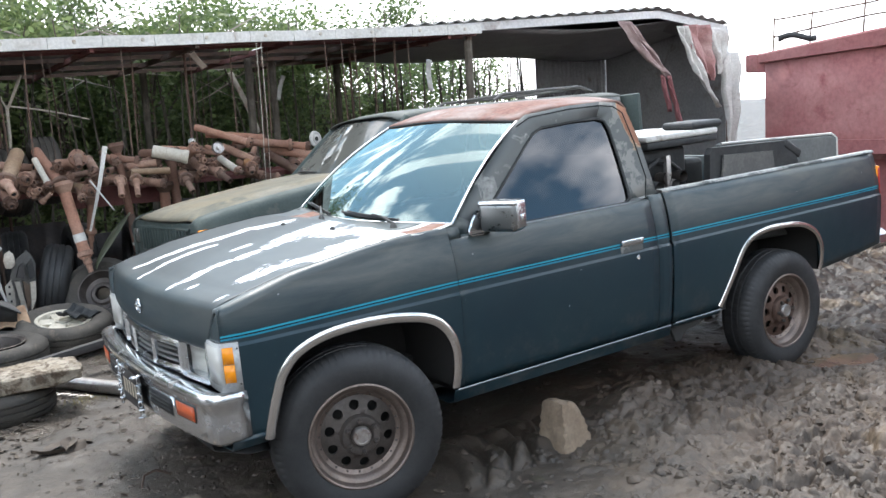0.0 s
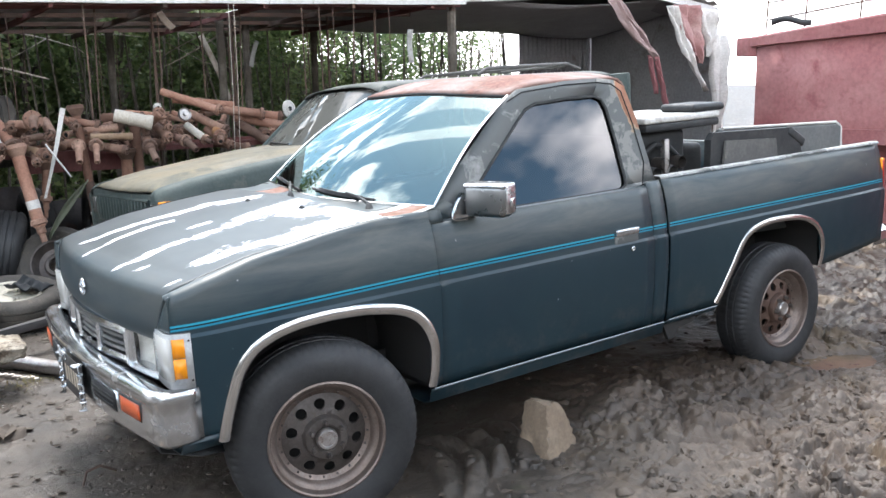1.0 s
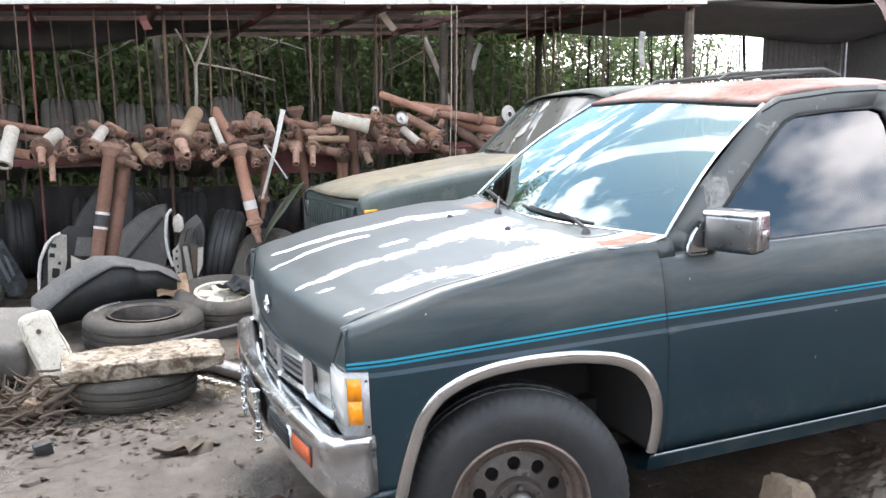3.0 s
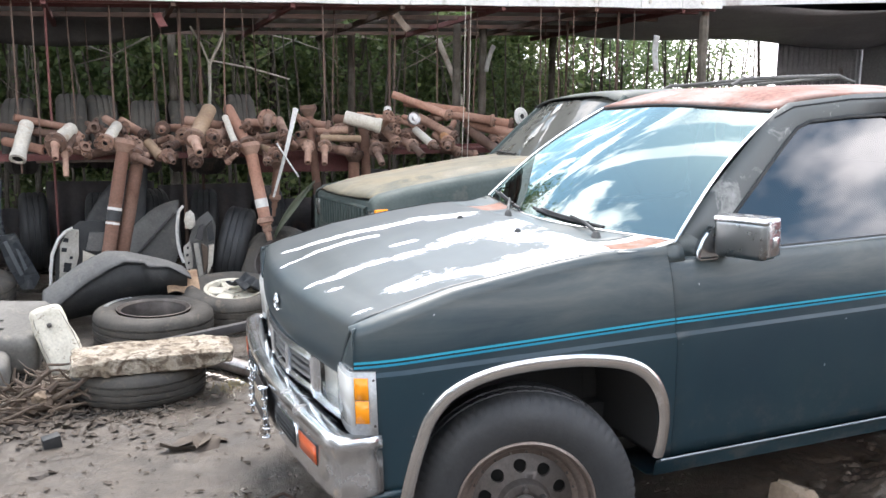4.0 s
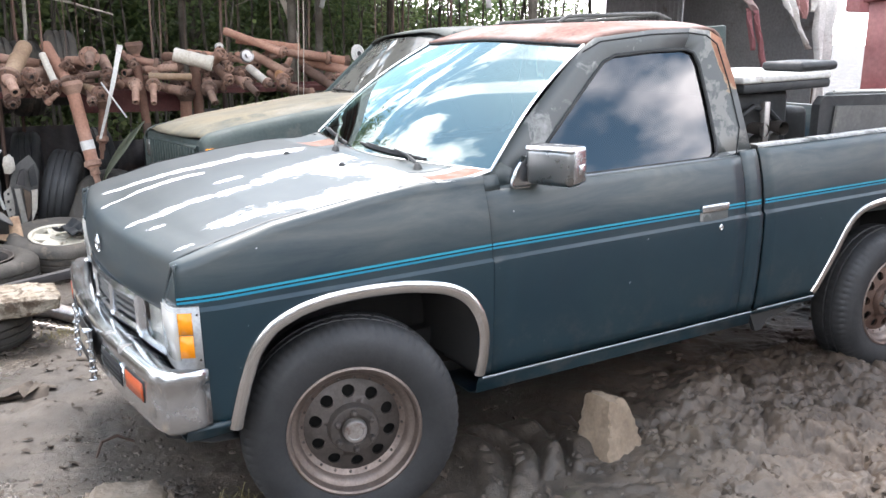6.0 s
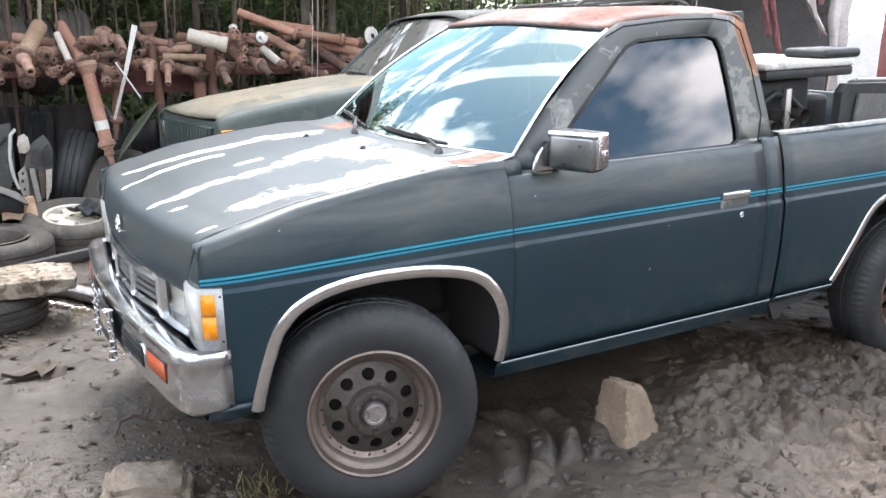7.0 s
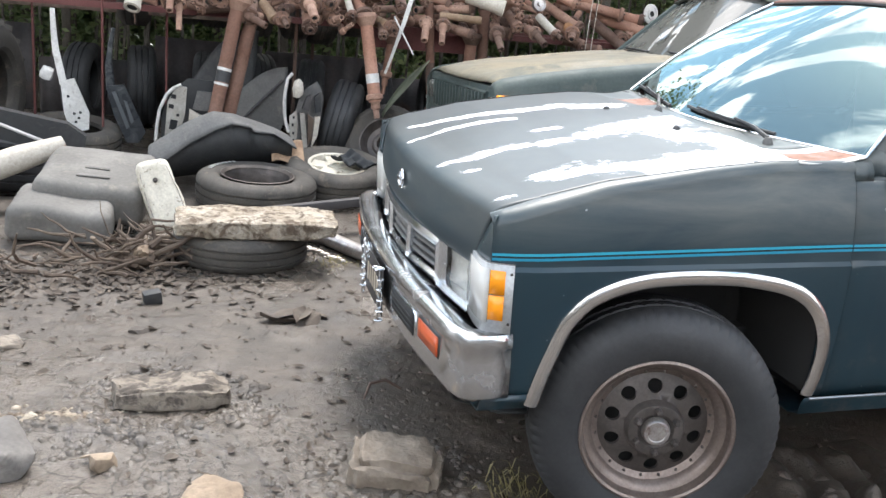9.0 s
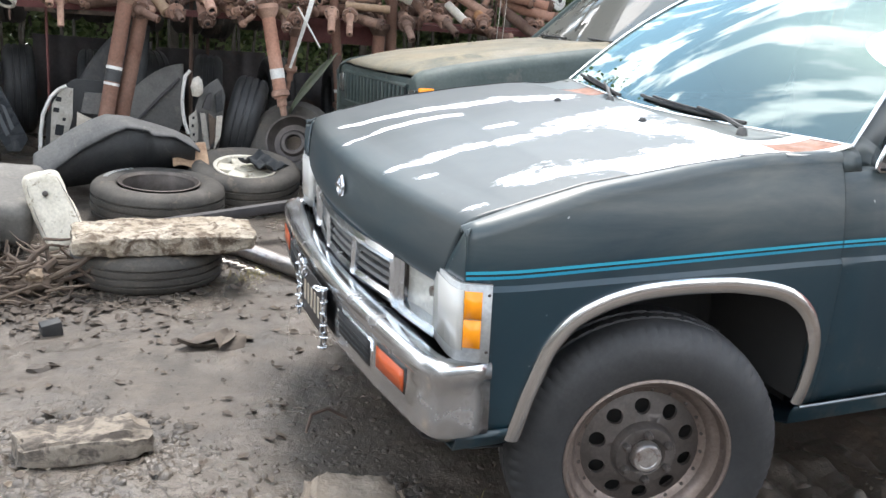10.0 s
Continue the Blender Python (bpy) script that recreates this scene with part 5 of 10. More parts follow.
        part("blade", bm, M_BLACK, wp)
    # back wall of the cab, with its window
    bm = bmesh.new()
    box(bm, (1.770, 0.825, 0.74), (0.016, 1.40, 0.64))
    box(bm, (1.770, 0.825, 1.472), (0.016, 1.06, 0.064))
    UP = Matrix(((0, 0, 1, 1.762), (1, 0, 0, 0), (0, 1, 0, 0), (0, 0, 0, 1)))
    for k in (1, -1):
        prism(bm, [(0.825 - k * (0.825 - a), b) for a, b in ((0.130, 1.06), (0.345, 1.06), (0.345, 1.44), (0.260, 1.44))], 0.016, UP)
    box(bm, (1.770, 0.825, 1.09), (0.016, 0.96, 0.06))
    part("cab_back", bm, M_PAINT, TRUCK)
    bm = bmesh.new()
    box(bm, (1.776, 0.825, 1.28), (0.005, 0.97, 0.32))
    part("rear_window", bm, M_WAGONGLASS, TRUCK, "dark rear cab window")
    # dark cabin: dash, bench seat, floor
    bm = bmesh.new()
    rows_mesh(bm, [[Vector((x, y, z)) for x, z in ((0.47, 1.02), (0.62, 1.045), (0.80, 1.02), (0.84, 0.95), (0.82, 0.70))] for y in (0.11, 0.5, 0.825, 1.2, 1.54)])
    part("dashboard", bm, M_BLACK, TRUCK, "black dashboard", thick=0.01)
    bm = bmesh.new()
    box(bm, (1.42, 0.825, 0.66), (0.50, 1.30, 0.16), None, 0.04, 3)
    box(bm, (1.66, 0.825, 0.98), (0.14, 1.30, 0.56), Euler((0, radians(-8), 0)).to_matrix().to_4x4(), 0.05, 3)
    part("bench_seat", bm, M_CLOTH, TRUCK, "dark bench seat")
    bm = bmesh.new()
    box(bm, (1.15, 0.825, 0.44), (1.25, 1.50, 0.04))
    part("cab_floor", bm, M_DARK, TRUCK)
    bm = bmesh.new()
    grid(bm, lambda u, v: ws(0.03 + 0.94 * u, 1.0) + Vector((0.02 + 0.66 * v, 0, -0.004 + 0.02 * v)), 8, 4)
    part("headlining", bm, M_CLOTH, TRUCK)
    # fittings of the near flank and the far one
    for far in (False, True):
        hd = new("door_handle", None)
        hd.parent = TRUCK
        hd["label"] = "chrome flap door handle over a dark recess"
        bm = bmesh.new()
        box(bm, flank(far, 1.527, side_y(1.5, 0.86) - 0.005, 0.860), (0.140, 0.022, 0.030), None, 0.006, 3)
        part("flap", bm, M_CHROME, hd)
        bm = bmesh.new()
        box(bm, flank(far, 1.527, side_y(1.5, 0.82) + 0.002, 0.822), (0.146, 0.010, 0.048), None, 0.004, 2)
        part("recess", bm, M_PILLAR, hd)
        bm = bmesh.new()
        rot = Euler((radians(90 if not far else -90), 0, 0)).to_matrix().to_4x4()
        lathe(bm, [(0.0, 0.006), (0.004, 0.006), (0.0045, 0.004), (0.009, 0.005), (0.0115, 0.003), (0.012, -0.002)], 16, Matrix.Translation(flank(far, 1.556, side_y(1.55, 0.782), 0.782)) @ rot)
        part("door_lock", bm, M_CHROME, TRUCK, "round chrome lock")
        if far:
            continue
        mr = new("wing_mirror", None)
        mr.parent = TRUCK
        mr["label"] = "chrome-cased wing mirror on a triangular foot"
        yaw = Euler((0, 0, radians(19.5))).to_matrix().to_4x4()
        at = Matrix.Translation((0.741, -0.033, 1.103)) @ yaw
        bm = bmesh.new()
        rounded(bm, (0.085, 0.180, 0.124), 0.020, 4, at)
        part("mirror_case", bm, M_MIRRORCASE, mr, "dull grey mirror case")
        bm = bmesh.new()
        rounded(bm, (0.090, 0.184, 0.022), 0.009, 3, at @ Matrix.Translation((0.002, 0.0, 0.056)))
        rounded(bm, (0.070, 0.014, 0.112), 0.006, 3, at @ Matrix.Translation((0.010, -0.086, 0.004)))
        rounded(bm, (0.034, 0.010, 0.034), 0.004, 2, at @ Matrix.Translation((0.018, -0.094, -0.008)))
        part("mirror_cap", bm, M_CHROME, mr, "bright chrome edge")
        bm = bmesh.new()
        box(bm, at @ Vector((0.044, 0, 0)), (0.004, 0.150, 0.100), yaw, 0.001)
        part("mirror_glass", bm, plain("mirror", (0.85, 0.86, 0.87), 0.02, 1.0), mr)
        foot = Matrix(((1, 0, 0, 0), (0, 0, -1, 0.086), (0, 1, 0, 0), (0, 0, 0, 1)))
        bm = bmesh.new()
        prism(bm, [(0.634, 1.036), (0.740, 1.036), (0.740, 1.130), (0.690, 1.130), (0.652, 1.088)], 0.034, foot)
        part("mirror_foot", bm, M_BUMPER, mr, "bright metal mirror foot")
        bm = bmesh.new()
        sweep(bm, [(0.700, 0.052, 1.030), (0.640, 0.052, 1.031), (0.629, 0.052, 1.038), (0.632, 0.052, 1.056), (0.648, 0.052, 1.092), (0.664, 0.052, 1.112)], [0.005, 0.006, 0.007, 0.007, 0.006, 0.005], 8)
        part("foot_edge", bm, M_CHROME, mr, "bright chrome foot edge")


build_cab()


def build_wheel(name, rim_mt, disc_mt, lbl):
    """A wheel whose outer face lies at y = 0 and whose axle runs along +y."""
    wh = new(name, None)
    wh["label"] = lbl
    R = Euler((radians(-90), 0, 0)).to_matrix().to_4x4()
    prof = [(0.208, 0.030), (0.213, 0.006), (0.221, -0.004), (0.239, -0.010), (0.270, -0.016), (0.300, -0.013), (0.318, -0.004), (0.334, 0.006), (0.345, 0.016), (0.354, 0.032), (0.357, 0.058), (0.350, 0.061), (0.350, 0.068), (0.358, 0.071), (0.358, 0.098), (0.351, 0.101), (0.351, 0.108), (0.358, 0.111), (0.357, 0.140), (0.354, 0.168), (0.345, 0.184), (0.328, 0.200), (0.280, 0.214), (0.235, 0.210), (0.206, 0.195)]
    def rip(k, i):
        if i in (7, 8, 9) and k % 4 == 0:
            return -0.0045
        if i in (13, 14, 17, 18) and (k + i) % 6 == 0:
            return -0.004
        return 0.0
    bm = bmesh.new()
    lathe(bm, prof, 288, R, ripple=rip)
    part("tyre", bm, M_TYRE, wh, "black road tyre with mud on the shoulder")
    R = R @ Matrix.Diagonal((1.04, 1.04, 1.0, 1.0))
    bm = bmesh.new()
    lathe(bm, [(0.196, 0.190), (0.200, 0.185), (0.186, 0.12), (0.150, 0.075), (0.150, 0.062), (0.158, 0.056), (0.168, 0.050), (0.175, 0.036), (0.184, 0.026), (0.193, 0.022), (0.197, 0.010), (0.199, -0.004), (0.205, -0.009), (0.211, -0.006), (0.213, 0.004), (0.205, 0.012)], 64, R)
    part("rim", bm, rim_mt, wh, "bronze-grey steel rim")
    # disc with ten round holes
    bm = bmesh.new()
    def dy(r):
        return lerp_table([(0.05, 0.030), (0.075, 0.032), (0.085, 0.040), (0.10, 0.042), (0.135, 0.052), (0.152, 0.060)], r)
    def P(r, a):
        return R @ Vector((r * math.cos(a), r * math.sin(a), dy(r)))
    for k in range(10):
        a0 = 2 * math.pi * k / 10
        hr, hc = 0.0200, 0.118
        outer, inner, deep = [], [], []
        for q in range(16):
            t = 2 * math.pi * q / 16
            ca, sa = math.cos(t), math.sin(t)
            s = max(abs(ca), abs(sa))
            rr = hc + ca / s * (0.034 if ca > 0 else 0.036)
            aa = a0 + sa / s * math.pi / 10
            outer.append(P(rr, aa))
            rx, ry = hc + hr * ca, hr * sa
            inner.append(P(rx, a0 + ry / hc))
            deep.append(R @ Vector((rx * math.cos(a0 + ry / hc), rx * math.sin(a0 + ry / hc), dy(rx) + 0.012)))
        vo, vi, vd = [[bm.verts.new(p) for p in l] for l in (outer, inner, deep)]
        for q in range(16):
            n = (q + 1) % 16
            bm.faces.new((vo[q], vo[n], vi[n], vi[q]))
            bm.faces.new((vi[q], vi[n], vd[n], vd[q]))
    lathe(bm, [(0.082, dy(0.082)), (0.079, 0.022), (0.074, 0.012), (0.068, 0.010), (0.050, 0.010), (0.044, 0.016), (0.038, 0.020)], 48, R)
    part("wheel_disc", bm, disc_mt, wh, "wheel disc with ten round holes")
    bm = bmesh.new()
    lathe(bm, [(0.170, 0.115), (0.0, 0.115)], 32, R)
    part("brake_drum", bm, M_DARK, wh)
    bm = bmesh.new()
    lathe(bm, [(0.040, 0.034), (0.038, 0.006), (0.036, -0.002), (0.033, -0.006), (0.026, -0.006), (0.024, -0.003), (0.0, -0.002)], 32, R)
    part("hub_cap", bm, M_HUB, wh, "bare metal locking hub cap")
    for k in range(6):
        a = 2 * math.pi * (k + 0.25) / 6
        bm = bmesh.new()
        lathe(bm, [(0.0, -0.012), (0.007, -0.010), (0.0105, -0.004), (0.0105, 0.014)], 6, R @ Matrix.Translation((0.060 * math.cos(a), 0.060 * math.sin(a), 0)))
        part("lug_nut", bm, M_RIMDARK, wh)
    for k in range(20):
        a = 2 * math.pi * (k + 0.5) / 20
        bm = bmesh.new()
        lathe(bm, [(0.0, 0.051), (0.004, 0.052), (0.005, 0.056)], 6, R @ Matrix.Translation((0.1585 * math.cos(a), 0.1585 * math.sin(a), 0)))
        part("rivet", bm, M_RIMDARK, wh)
    return wh


wheel_f = build_wheel("wheel", M_RIM, M_RIMDARK, "front wheel with a bronze-grey ten-hole steel rim")
wheel_f.parent = TRUCK
wheel_f.matrix_basis = pose(0.004, 0.006, 0.338, 0, 14, -14) @ Matrix.Scale(0.975, 4)
wheel_r = build_wheel("wheel", M_RIM, M_RIMRUST, "rear wheel with a rusty ten-hole steel rim")
wheel_r.parent = TRUCK
wheel_r.matrix_basis = pose(2.655, 0.014, 0.292, 0, 40, 0) @ Matrix.Scale(0.93, 4)
for src, x in ((wheel_f, 0.0), (wheel_r, 2.643)):
    copy_thing(src, pose(x, WIDTH, 0.33, 0, 0, 166) if x < 1 else pose(x, WIDTH - 0.012, 0.306, 0, 0, 180) @ Matrix.Scale(0.93, 4))


def build_bed():
    # inner walls, rail, floor, tailgate and rear end
    for far in (False, True):
        bm = bmesh.new()
        rows_mesh(bm, [[flank(far, x, y, z) for y, z in ((0.069, 1.056), (0.078, 1.066), (0.110, 1.066), (0.120, 1.056), (0.122, 0.62 if far else 0.80))] for x in (1.803, 2.3, 2.9, 3.59)])
        part("bed_rail", bm, M_RAIL, TRUCK, "bed rail with paint worn to bare metal", thick=0.004)
        bm = bmesh.new()
        box(bm, flank(far, 3.608, 0.13, 0.80), (0.022, 0.17, 0.33), None, 0.006)
        part("tail_lamp", bm, M_RED, TRUCK, "red and orange tail lamp")
        bm = bmesh.new()
        box(bm, flank(far, 3.605, 0.062, 0.90), (0.034, 0.030, 0.15), None, 0.006)
        part("tail_lamp_side", bm, M_AMBER, TRUCK, "orange side lens")
        bm = bmesh.new()
        rows_mesh(bm, [[flank(far, x, y, z) for y, z in ((0.085, 0.47), (0.070, 0.50), (0.075, 0.545), (0.11, 0.57), (0.30, 0.575))] for x in (3.59, 3.66, 3.73, 3.75)])
        part("rear_bumper_end", bm, M_BUMPER, TRUCK, "chrome rear bumper end", thick=0.004)
    bm = bmesh.new()
    box(bm, (2.66, 0.825, 0.62), (1.72, 0.73, 0.03))
    for x, w in ((2.01, 0.36), (3.36, 0.42)):
        for y in (0.29, 1.36):
            box(bm, (x, y, 0.62), (w, 0.33, 0.03))
    box(bm, (1.815, 0.825, 0.84), (0.025, 1.41, 0.42))
    part("bed_floor", bm, M_PILLAR, TRUCK)
    bm = bmesh.new()
    box(bm, (3.585, 0.825, 0.82), (0.04, 1.40, 0.44), None, 0.008)
    part("tailgate", bm, M_PAINT, TRUCK, "dark closed tailgate")
    bm = bmesh.new()
    box(bm, (3.73, 0.825, 0.52), (0.05, 1.0, 0.10), None, 0.01)
    part("rear_bumper", bm, M_BUMPER, TRUCK)
    # frame, axles, tank under the body
    bm = bmesh.new()
    for y in (0.42, 1.23):
        box(bm, (1.55, y, 0.42), (3.9, 0.06, 0.12))
    # two unseen floor plates, added to block light passing under the truck
    box(bm, (1.60, 0.825, 0.375), (2.1, 1.34, 0.05))
    box(bm, (2.66, 0.825, 0.44), (1.7, 0.86, 0.05))
    box(bm, (1.25, 0.60, 0.30), (1.3, 0.10, 0.10), None, 0.03)
    box(bm, (2.10, 1.05, 0.32), (0.7, 0.34, 0.14), None, 0.03)
    part("chassis", bm, M_DARK, TRUCK)
    for x in (0.0, 2.643):
        bm = bmesh.new()
        sweep(bm, [(x, 0.12, 0.33), (x, 0.70, 0.33), (x, 0.76, 0.33), (x, 0.89, 0.33), (x, 0.95, 0.33), (x, 1.53, 0.33)], [0.045, 0.045, 0.10, 0.10, 0.045, 0.045], 10)
        part("axle", bm, M_DARK, TRUCK)
    bm = bmesh.new()
    box(bm, (0.0, 0.825, 0.60), (0.9, 0.76, 0.5), None, 0.02)
    part("engine_bay", bm, M_DARK, TRUCK)
    bm = bmesh.new()
    prism(bm, [(1.80, 0.39), (2.10, 0.39), (2.02, 0.345), (1.92, 0.335), (1.88, 0.29), (1.845, 0.29)], 0.02, Matrix.Translation((0, 0.09, 0)) @ Matrix(((1, 0, 0, 0), (0, 0, -1, 0), (0, 1, 0, 0), (0, 0, 0, 1))))
    part("mud_bracket", bm, M_DARK, TRUCK)


build_bed()

# ---- ground ----
def ground_z(x, y):
    """Mud: level by the nose of the truck, rising a little to the rear, churned into ruts and clods beside it."""
    s = min(1.0, max(0.0, (x - 0.3) / 2.2))
    z = 0.095 * s * s * (3 - 2 * s)
    p = Vector((x, y, 0.0))
    near = 1.0 if abs(x) < 8 and abs(y) < 9 else 0.3
    z += 0.020 * noise.fractal(p * 0.9 + Vector((3, 7, 0)), 1.0, 2.0, 4) * near
    churn = min(1.0, max(0.0, (x - (0.75 if y < 0 else 0.95)) / 0.6)) * min(1.0, max(0.0, ((0.62 if x < 2.9 else 0.62 + 3.2 * (x - 2.9)) - y) / 0.5)) * min(1.0, max(0.0, (10.0 - x) / 3.0))
    churn *= min(1.0, max(0.0, (2.5 + y) / 0.7))
    q = p * 3.2 + Vector((11, 5, 2))
    lumps = noise.fractal(q, 0.7, 2.1, 5)
    ridged = 1 - abs(noise.noise(p * 5.5 + Vector((1, 9, 4)))) * 2
    fine = noise.fractal(p * 14.0, 0.8, 2.0, 4)
    torn = abs(noise.noise(p * 9.0 + Vector((4, 1, 7)) + Vector((0.4, 0.4, 0)) * fine))
    z += churn * (0.045 * lumps + 0.010 * ridged * (0.5 + 0.5 * noise.noise(p * 1.7)) + 0.007 * fine - 0.014 * torn + 0.010)
    if churn > 0.02:
        # torn clods: cells of uneven height with grooves between
        w = p + Vector((0.10, 0.08, 0)) * noise.noise(p * 4.0) + Vector((0.03, -0.03, 0)) * fine
        patch = min(1.0, max(0.15, 0.55 + 1.3 * noise.noise(p * 1.5 + Vector((8, 2, 6)))))
        for sc, amp, hard in ((2.3, 0.046, 9.0), (4.6, 0.042 * patch, 8.0), (9.0, 0.026 * patch, 6.0), (19.0, 0.011, 5.0)):
            dist, pts = noise.voronoi(w * sc + Vector((3, 1, 0.5)))
            cell = noise.noise(pts[0] * 3.7)
            away = (w * sc + Vector((3, 1, 0.5)) - pts[0])
            edge = min(1.0, (dist[1] - dist[0]) * hard)
            z += churn * amp * (0.60 * cell + 0.75 * edge * (2 - edge) + 1.1 * (away.x * noise.noise(pts[0] * 9.1) + away.y * noise.noise(pts[0] * 6.3)) - 0.4)
    quiet = 1 - churn
    z += quiet * near * (0.014 * max(0.0, noise.fractal(p * 4.0 + Vector((2, 2, 2)), 0.8, 2.0, 4)) + 0.006 * max(0.0, noise.fractal(p * 11.0 + Vector((5, 1, 2)), 0.8, 2.0, 3)) * max(0.0, 0.4 + noise.noise(p * 2.1)) + 0.004 * fine * (0.4 + max(0.0, noise.noise(p * 1.3))))
    # berms pressed up behind the front wheel, and the rut it stands in
    for bx, wd, h in ((0.60, 0.052, 0.030), (0.735, 0.050, 0.048), (0.855, 0.055, 0.052), (1.00, 0.058, 0.040)):
        f = (y - 0.20) / 0.25
        d = (x - bx + 0.07 * f * f - 0.06 * f - 0.045 * noise.noise(p * 3.1 + Vector((bx, 0, 5)))) / wd
        if abs(d) < 1 and abs(f) < 1.3:
            fall = max(0.0, 1 - (f / (1.05 + 0.25 * noise.noise(Vector((bx * 9, 1, 2))))) ** 4)
            z += h * math.sqrt(1 - d * d) * fall * (1 + 0.7 * noise.noise(p * 7) + 0.3 * noise.noise(p * 19))
    d = ((x - 0.0) / 0.34) ** 2 + ((y - 0.1) / 0.22) ** 2
    z -= 0.03 * math.exp(-d)
    # ridge of dug soil in front of the stones
    d = ((x + 1.55) / 0.35) ** 2 + ((y - 0.72) / 0.16) ** 2
    z += 0.03 * math.exp(-d) * (1 + noise.noise(p * 12))
    # puddle in the rear rut
    d = ((x - 2.98 + 0.5 * (y + 0.12)) / 0.27) ** 2 + ((y + 0.12) / 0.17) ** 2
    k = math.exp(-d * d)
    z = z * (1 - 0.9 * k) + 0.035 * 0.9 * k
    return z


def build_ground():
    def axis(fine0, fine1, step, far, near0, near1):
        vals = []
        k = fine0
        while k < fine1:
            vals.append(k)
            k += 0.010 if near0 < k < near1 else step
        vals.append(fine1)
        g, s = [], step
        k = fine1
        while k < far:
            s *= 1.22
            k += s
            g.append(k)
        h, s, k = [], step, fine0
        while k > -far:
            s *= 1.22
            k -= s
            h.append(k)
        return list(reversed(h)) + vals + g
    xs = axis(-2.6, 7.0, 0.018, 160.0, 0.5, 3.4)
    ys = axis(-1.9, 3.2, 0.018, 160.0, -1.2, 0.8)
    nx, ny = len(xs), len(ys)
    verts = [(x, y, ground_z(x, y)) for x in xs for y in ys]
    faces = [(i * ny + j, (i + 1) * ny + j, (i + 1) * ny + j + 1, i * ny + j + 1) for i in range(nx - 1) for j in range(ny - 1)]
    me = bpy.data.meshes.new("ground")
    me.from_pydata(verts, [], faces)
    me.polygons.foreach_set("use_smooth", [True] * len(faces))
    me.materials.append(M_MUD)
    tagged(new("ground", me), "wet grey-brown mud, churned by wheels and strewn with litter", "ground", kind="structure")


build_ground()


def unseen_wall(name, a, b, h):
    """Plain unseen wall closing the yard behind the camera, added to darken flank reflections."""
    bm = bmesh.new()
    a, b = Vector(a), Vector(b)
    d = (b - a)
    box(bm, (0, 0, h / 2 - 0.1), (d.length, 0.2, h), None, 0.01)
    box(bm, (0, 0, h - 0.08), (d.length, 0.26, 0.06), None, 0.01)
    m = Matrix.Translation((a + b) / 2) @ Matrix.Rotation(math.atan2(d.y, d.x), 4, "Z")
    thing(name, "plain unseen wall, added to darken reflections", "wall", m, bm=bm, material=M_UNSEENWALL, kind="structure")


unseen_wall("wall_south", (-12.0, -8.5, 0), (14.0, -8.5, 0), 2.6)
unseen_wall("wall_west", (-12.0, -8.5, 0), (-12.0, 6.0, 0), 2.6)
RND = random.Random(7)


def scatter(name, label, cat, material, count, shape, place):
    """Many small pieces that nobody could count, in one mesh."""
    verts, faces = [], []
    for k in range(count):
        x, y, sc = place(k)
        vs, fs = shape(sc)
        R = Euler((RND.uniform(-0.35, 0.35), RND.uniform(-0.35, 0.35), RND.uniform(0, 6.28))).to_matrix()
        b = len(verts)
        z = ground_z(x, y)
        for v in vs:
            p = R @ Vector(v)
            verts.append((x + p.x, y + p.y, z + p.z))
        faces += [tuple(i + b for i in f) for f in fs]
    me = bpy.data.meshes.new(name)
    me.from_pydata(verts, [], faces)
    if shape is clod:
        me.polygons.foreach_set("use_smooth", [True] * len(faces))
    me.materials.append(material)
    return tagged(new(name, me), label, cat, kind="stuff")


def flake(sc):
    n = 6
    vs = [(sc * RND.uniform(0.6, 1.2) * math.cos(6.283 * k / n), sc * RND.uniform(0.25, 0.7) * math.sin(6.283 * k / n), 0.004 + sc * RND.uniform(0.0, 0.35)) for k in range(n)]
    return vs + [(0, 0, 0.003)], [(k, (k + 1) % n, n) for k in range(n)]


def clod(sc):
    vs = []
    for k in range(5):
        a = 6.283 * k / 5
        vs.append((sc * RND.uniform(0.7, 1.2) * math.cos(a), sc * RND.uniform(0.6, 1.1) * math.sin(a), -0.55 * sc))
    for k in range(5):
        a = 6.283 * (k + 0.4) / 5
        r = RND.uniform(0.35, 0.8)
        vs.append((sc * r * math.cos(a), sc * r * math.sin(a), sc * RND.uniform(0.05, 0.35)))
    vs.append((0, 0, sc * RND.uniform(0.15, 0.45)))
    fs = []
    for k in range(5):
        n = (k + 1) % 5
        fs += [(k, n, 5 + k), (n, 5 + n, 5 + k), (5 + k, 5 + n, 10)]
    return vs, fs


def crumb(sc):
    """A flat, jagged flake of mud."""
    n = 7
    low = [(sc * RND.uniform(0.5, 1.5) * math.cos(6.283 * k / n), sc * RND.uniform(0.4, 1.3) * math.sin(6.283 * k / n), -0.3 * sc) for k in range(n)]
    up = [(x * RND.uniform(0.3, 0.8), y * RND.uniform(0.3, 0.8), sc * RND.uniform(0.1, 0.6)) for x, y, _ in low]
    fs = [(k, (k + 1) % n, n + (k + 1) % n, n + k) for k in range(n)] + [tuple(range(n, 2 * n))]
    return low + up, fs


def yard(k):
    while True:
        x, y = RND.uniform(-2.6, 1.0), RND.uniform(-0.9, 3.2)
        if noise.noise(Vector((x * 1.4, y * 1.4, 3))) + RND.uniform(-0.4, 0.4) > -0.1 or y > 2:
            return x, y, RND.choice((0.005, 0.006, 0.008, 0.010, 0.012, 0.016, 0.026))


scatter("leaf_litter", "dead leaves and twig bits trodden into the mud", "leaf litter", M_LITTER, 2700, flake, yard)


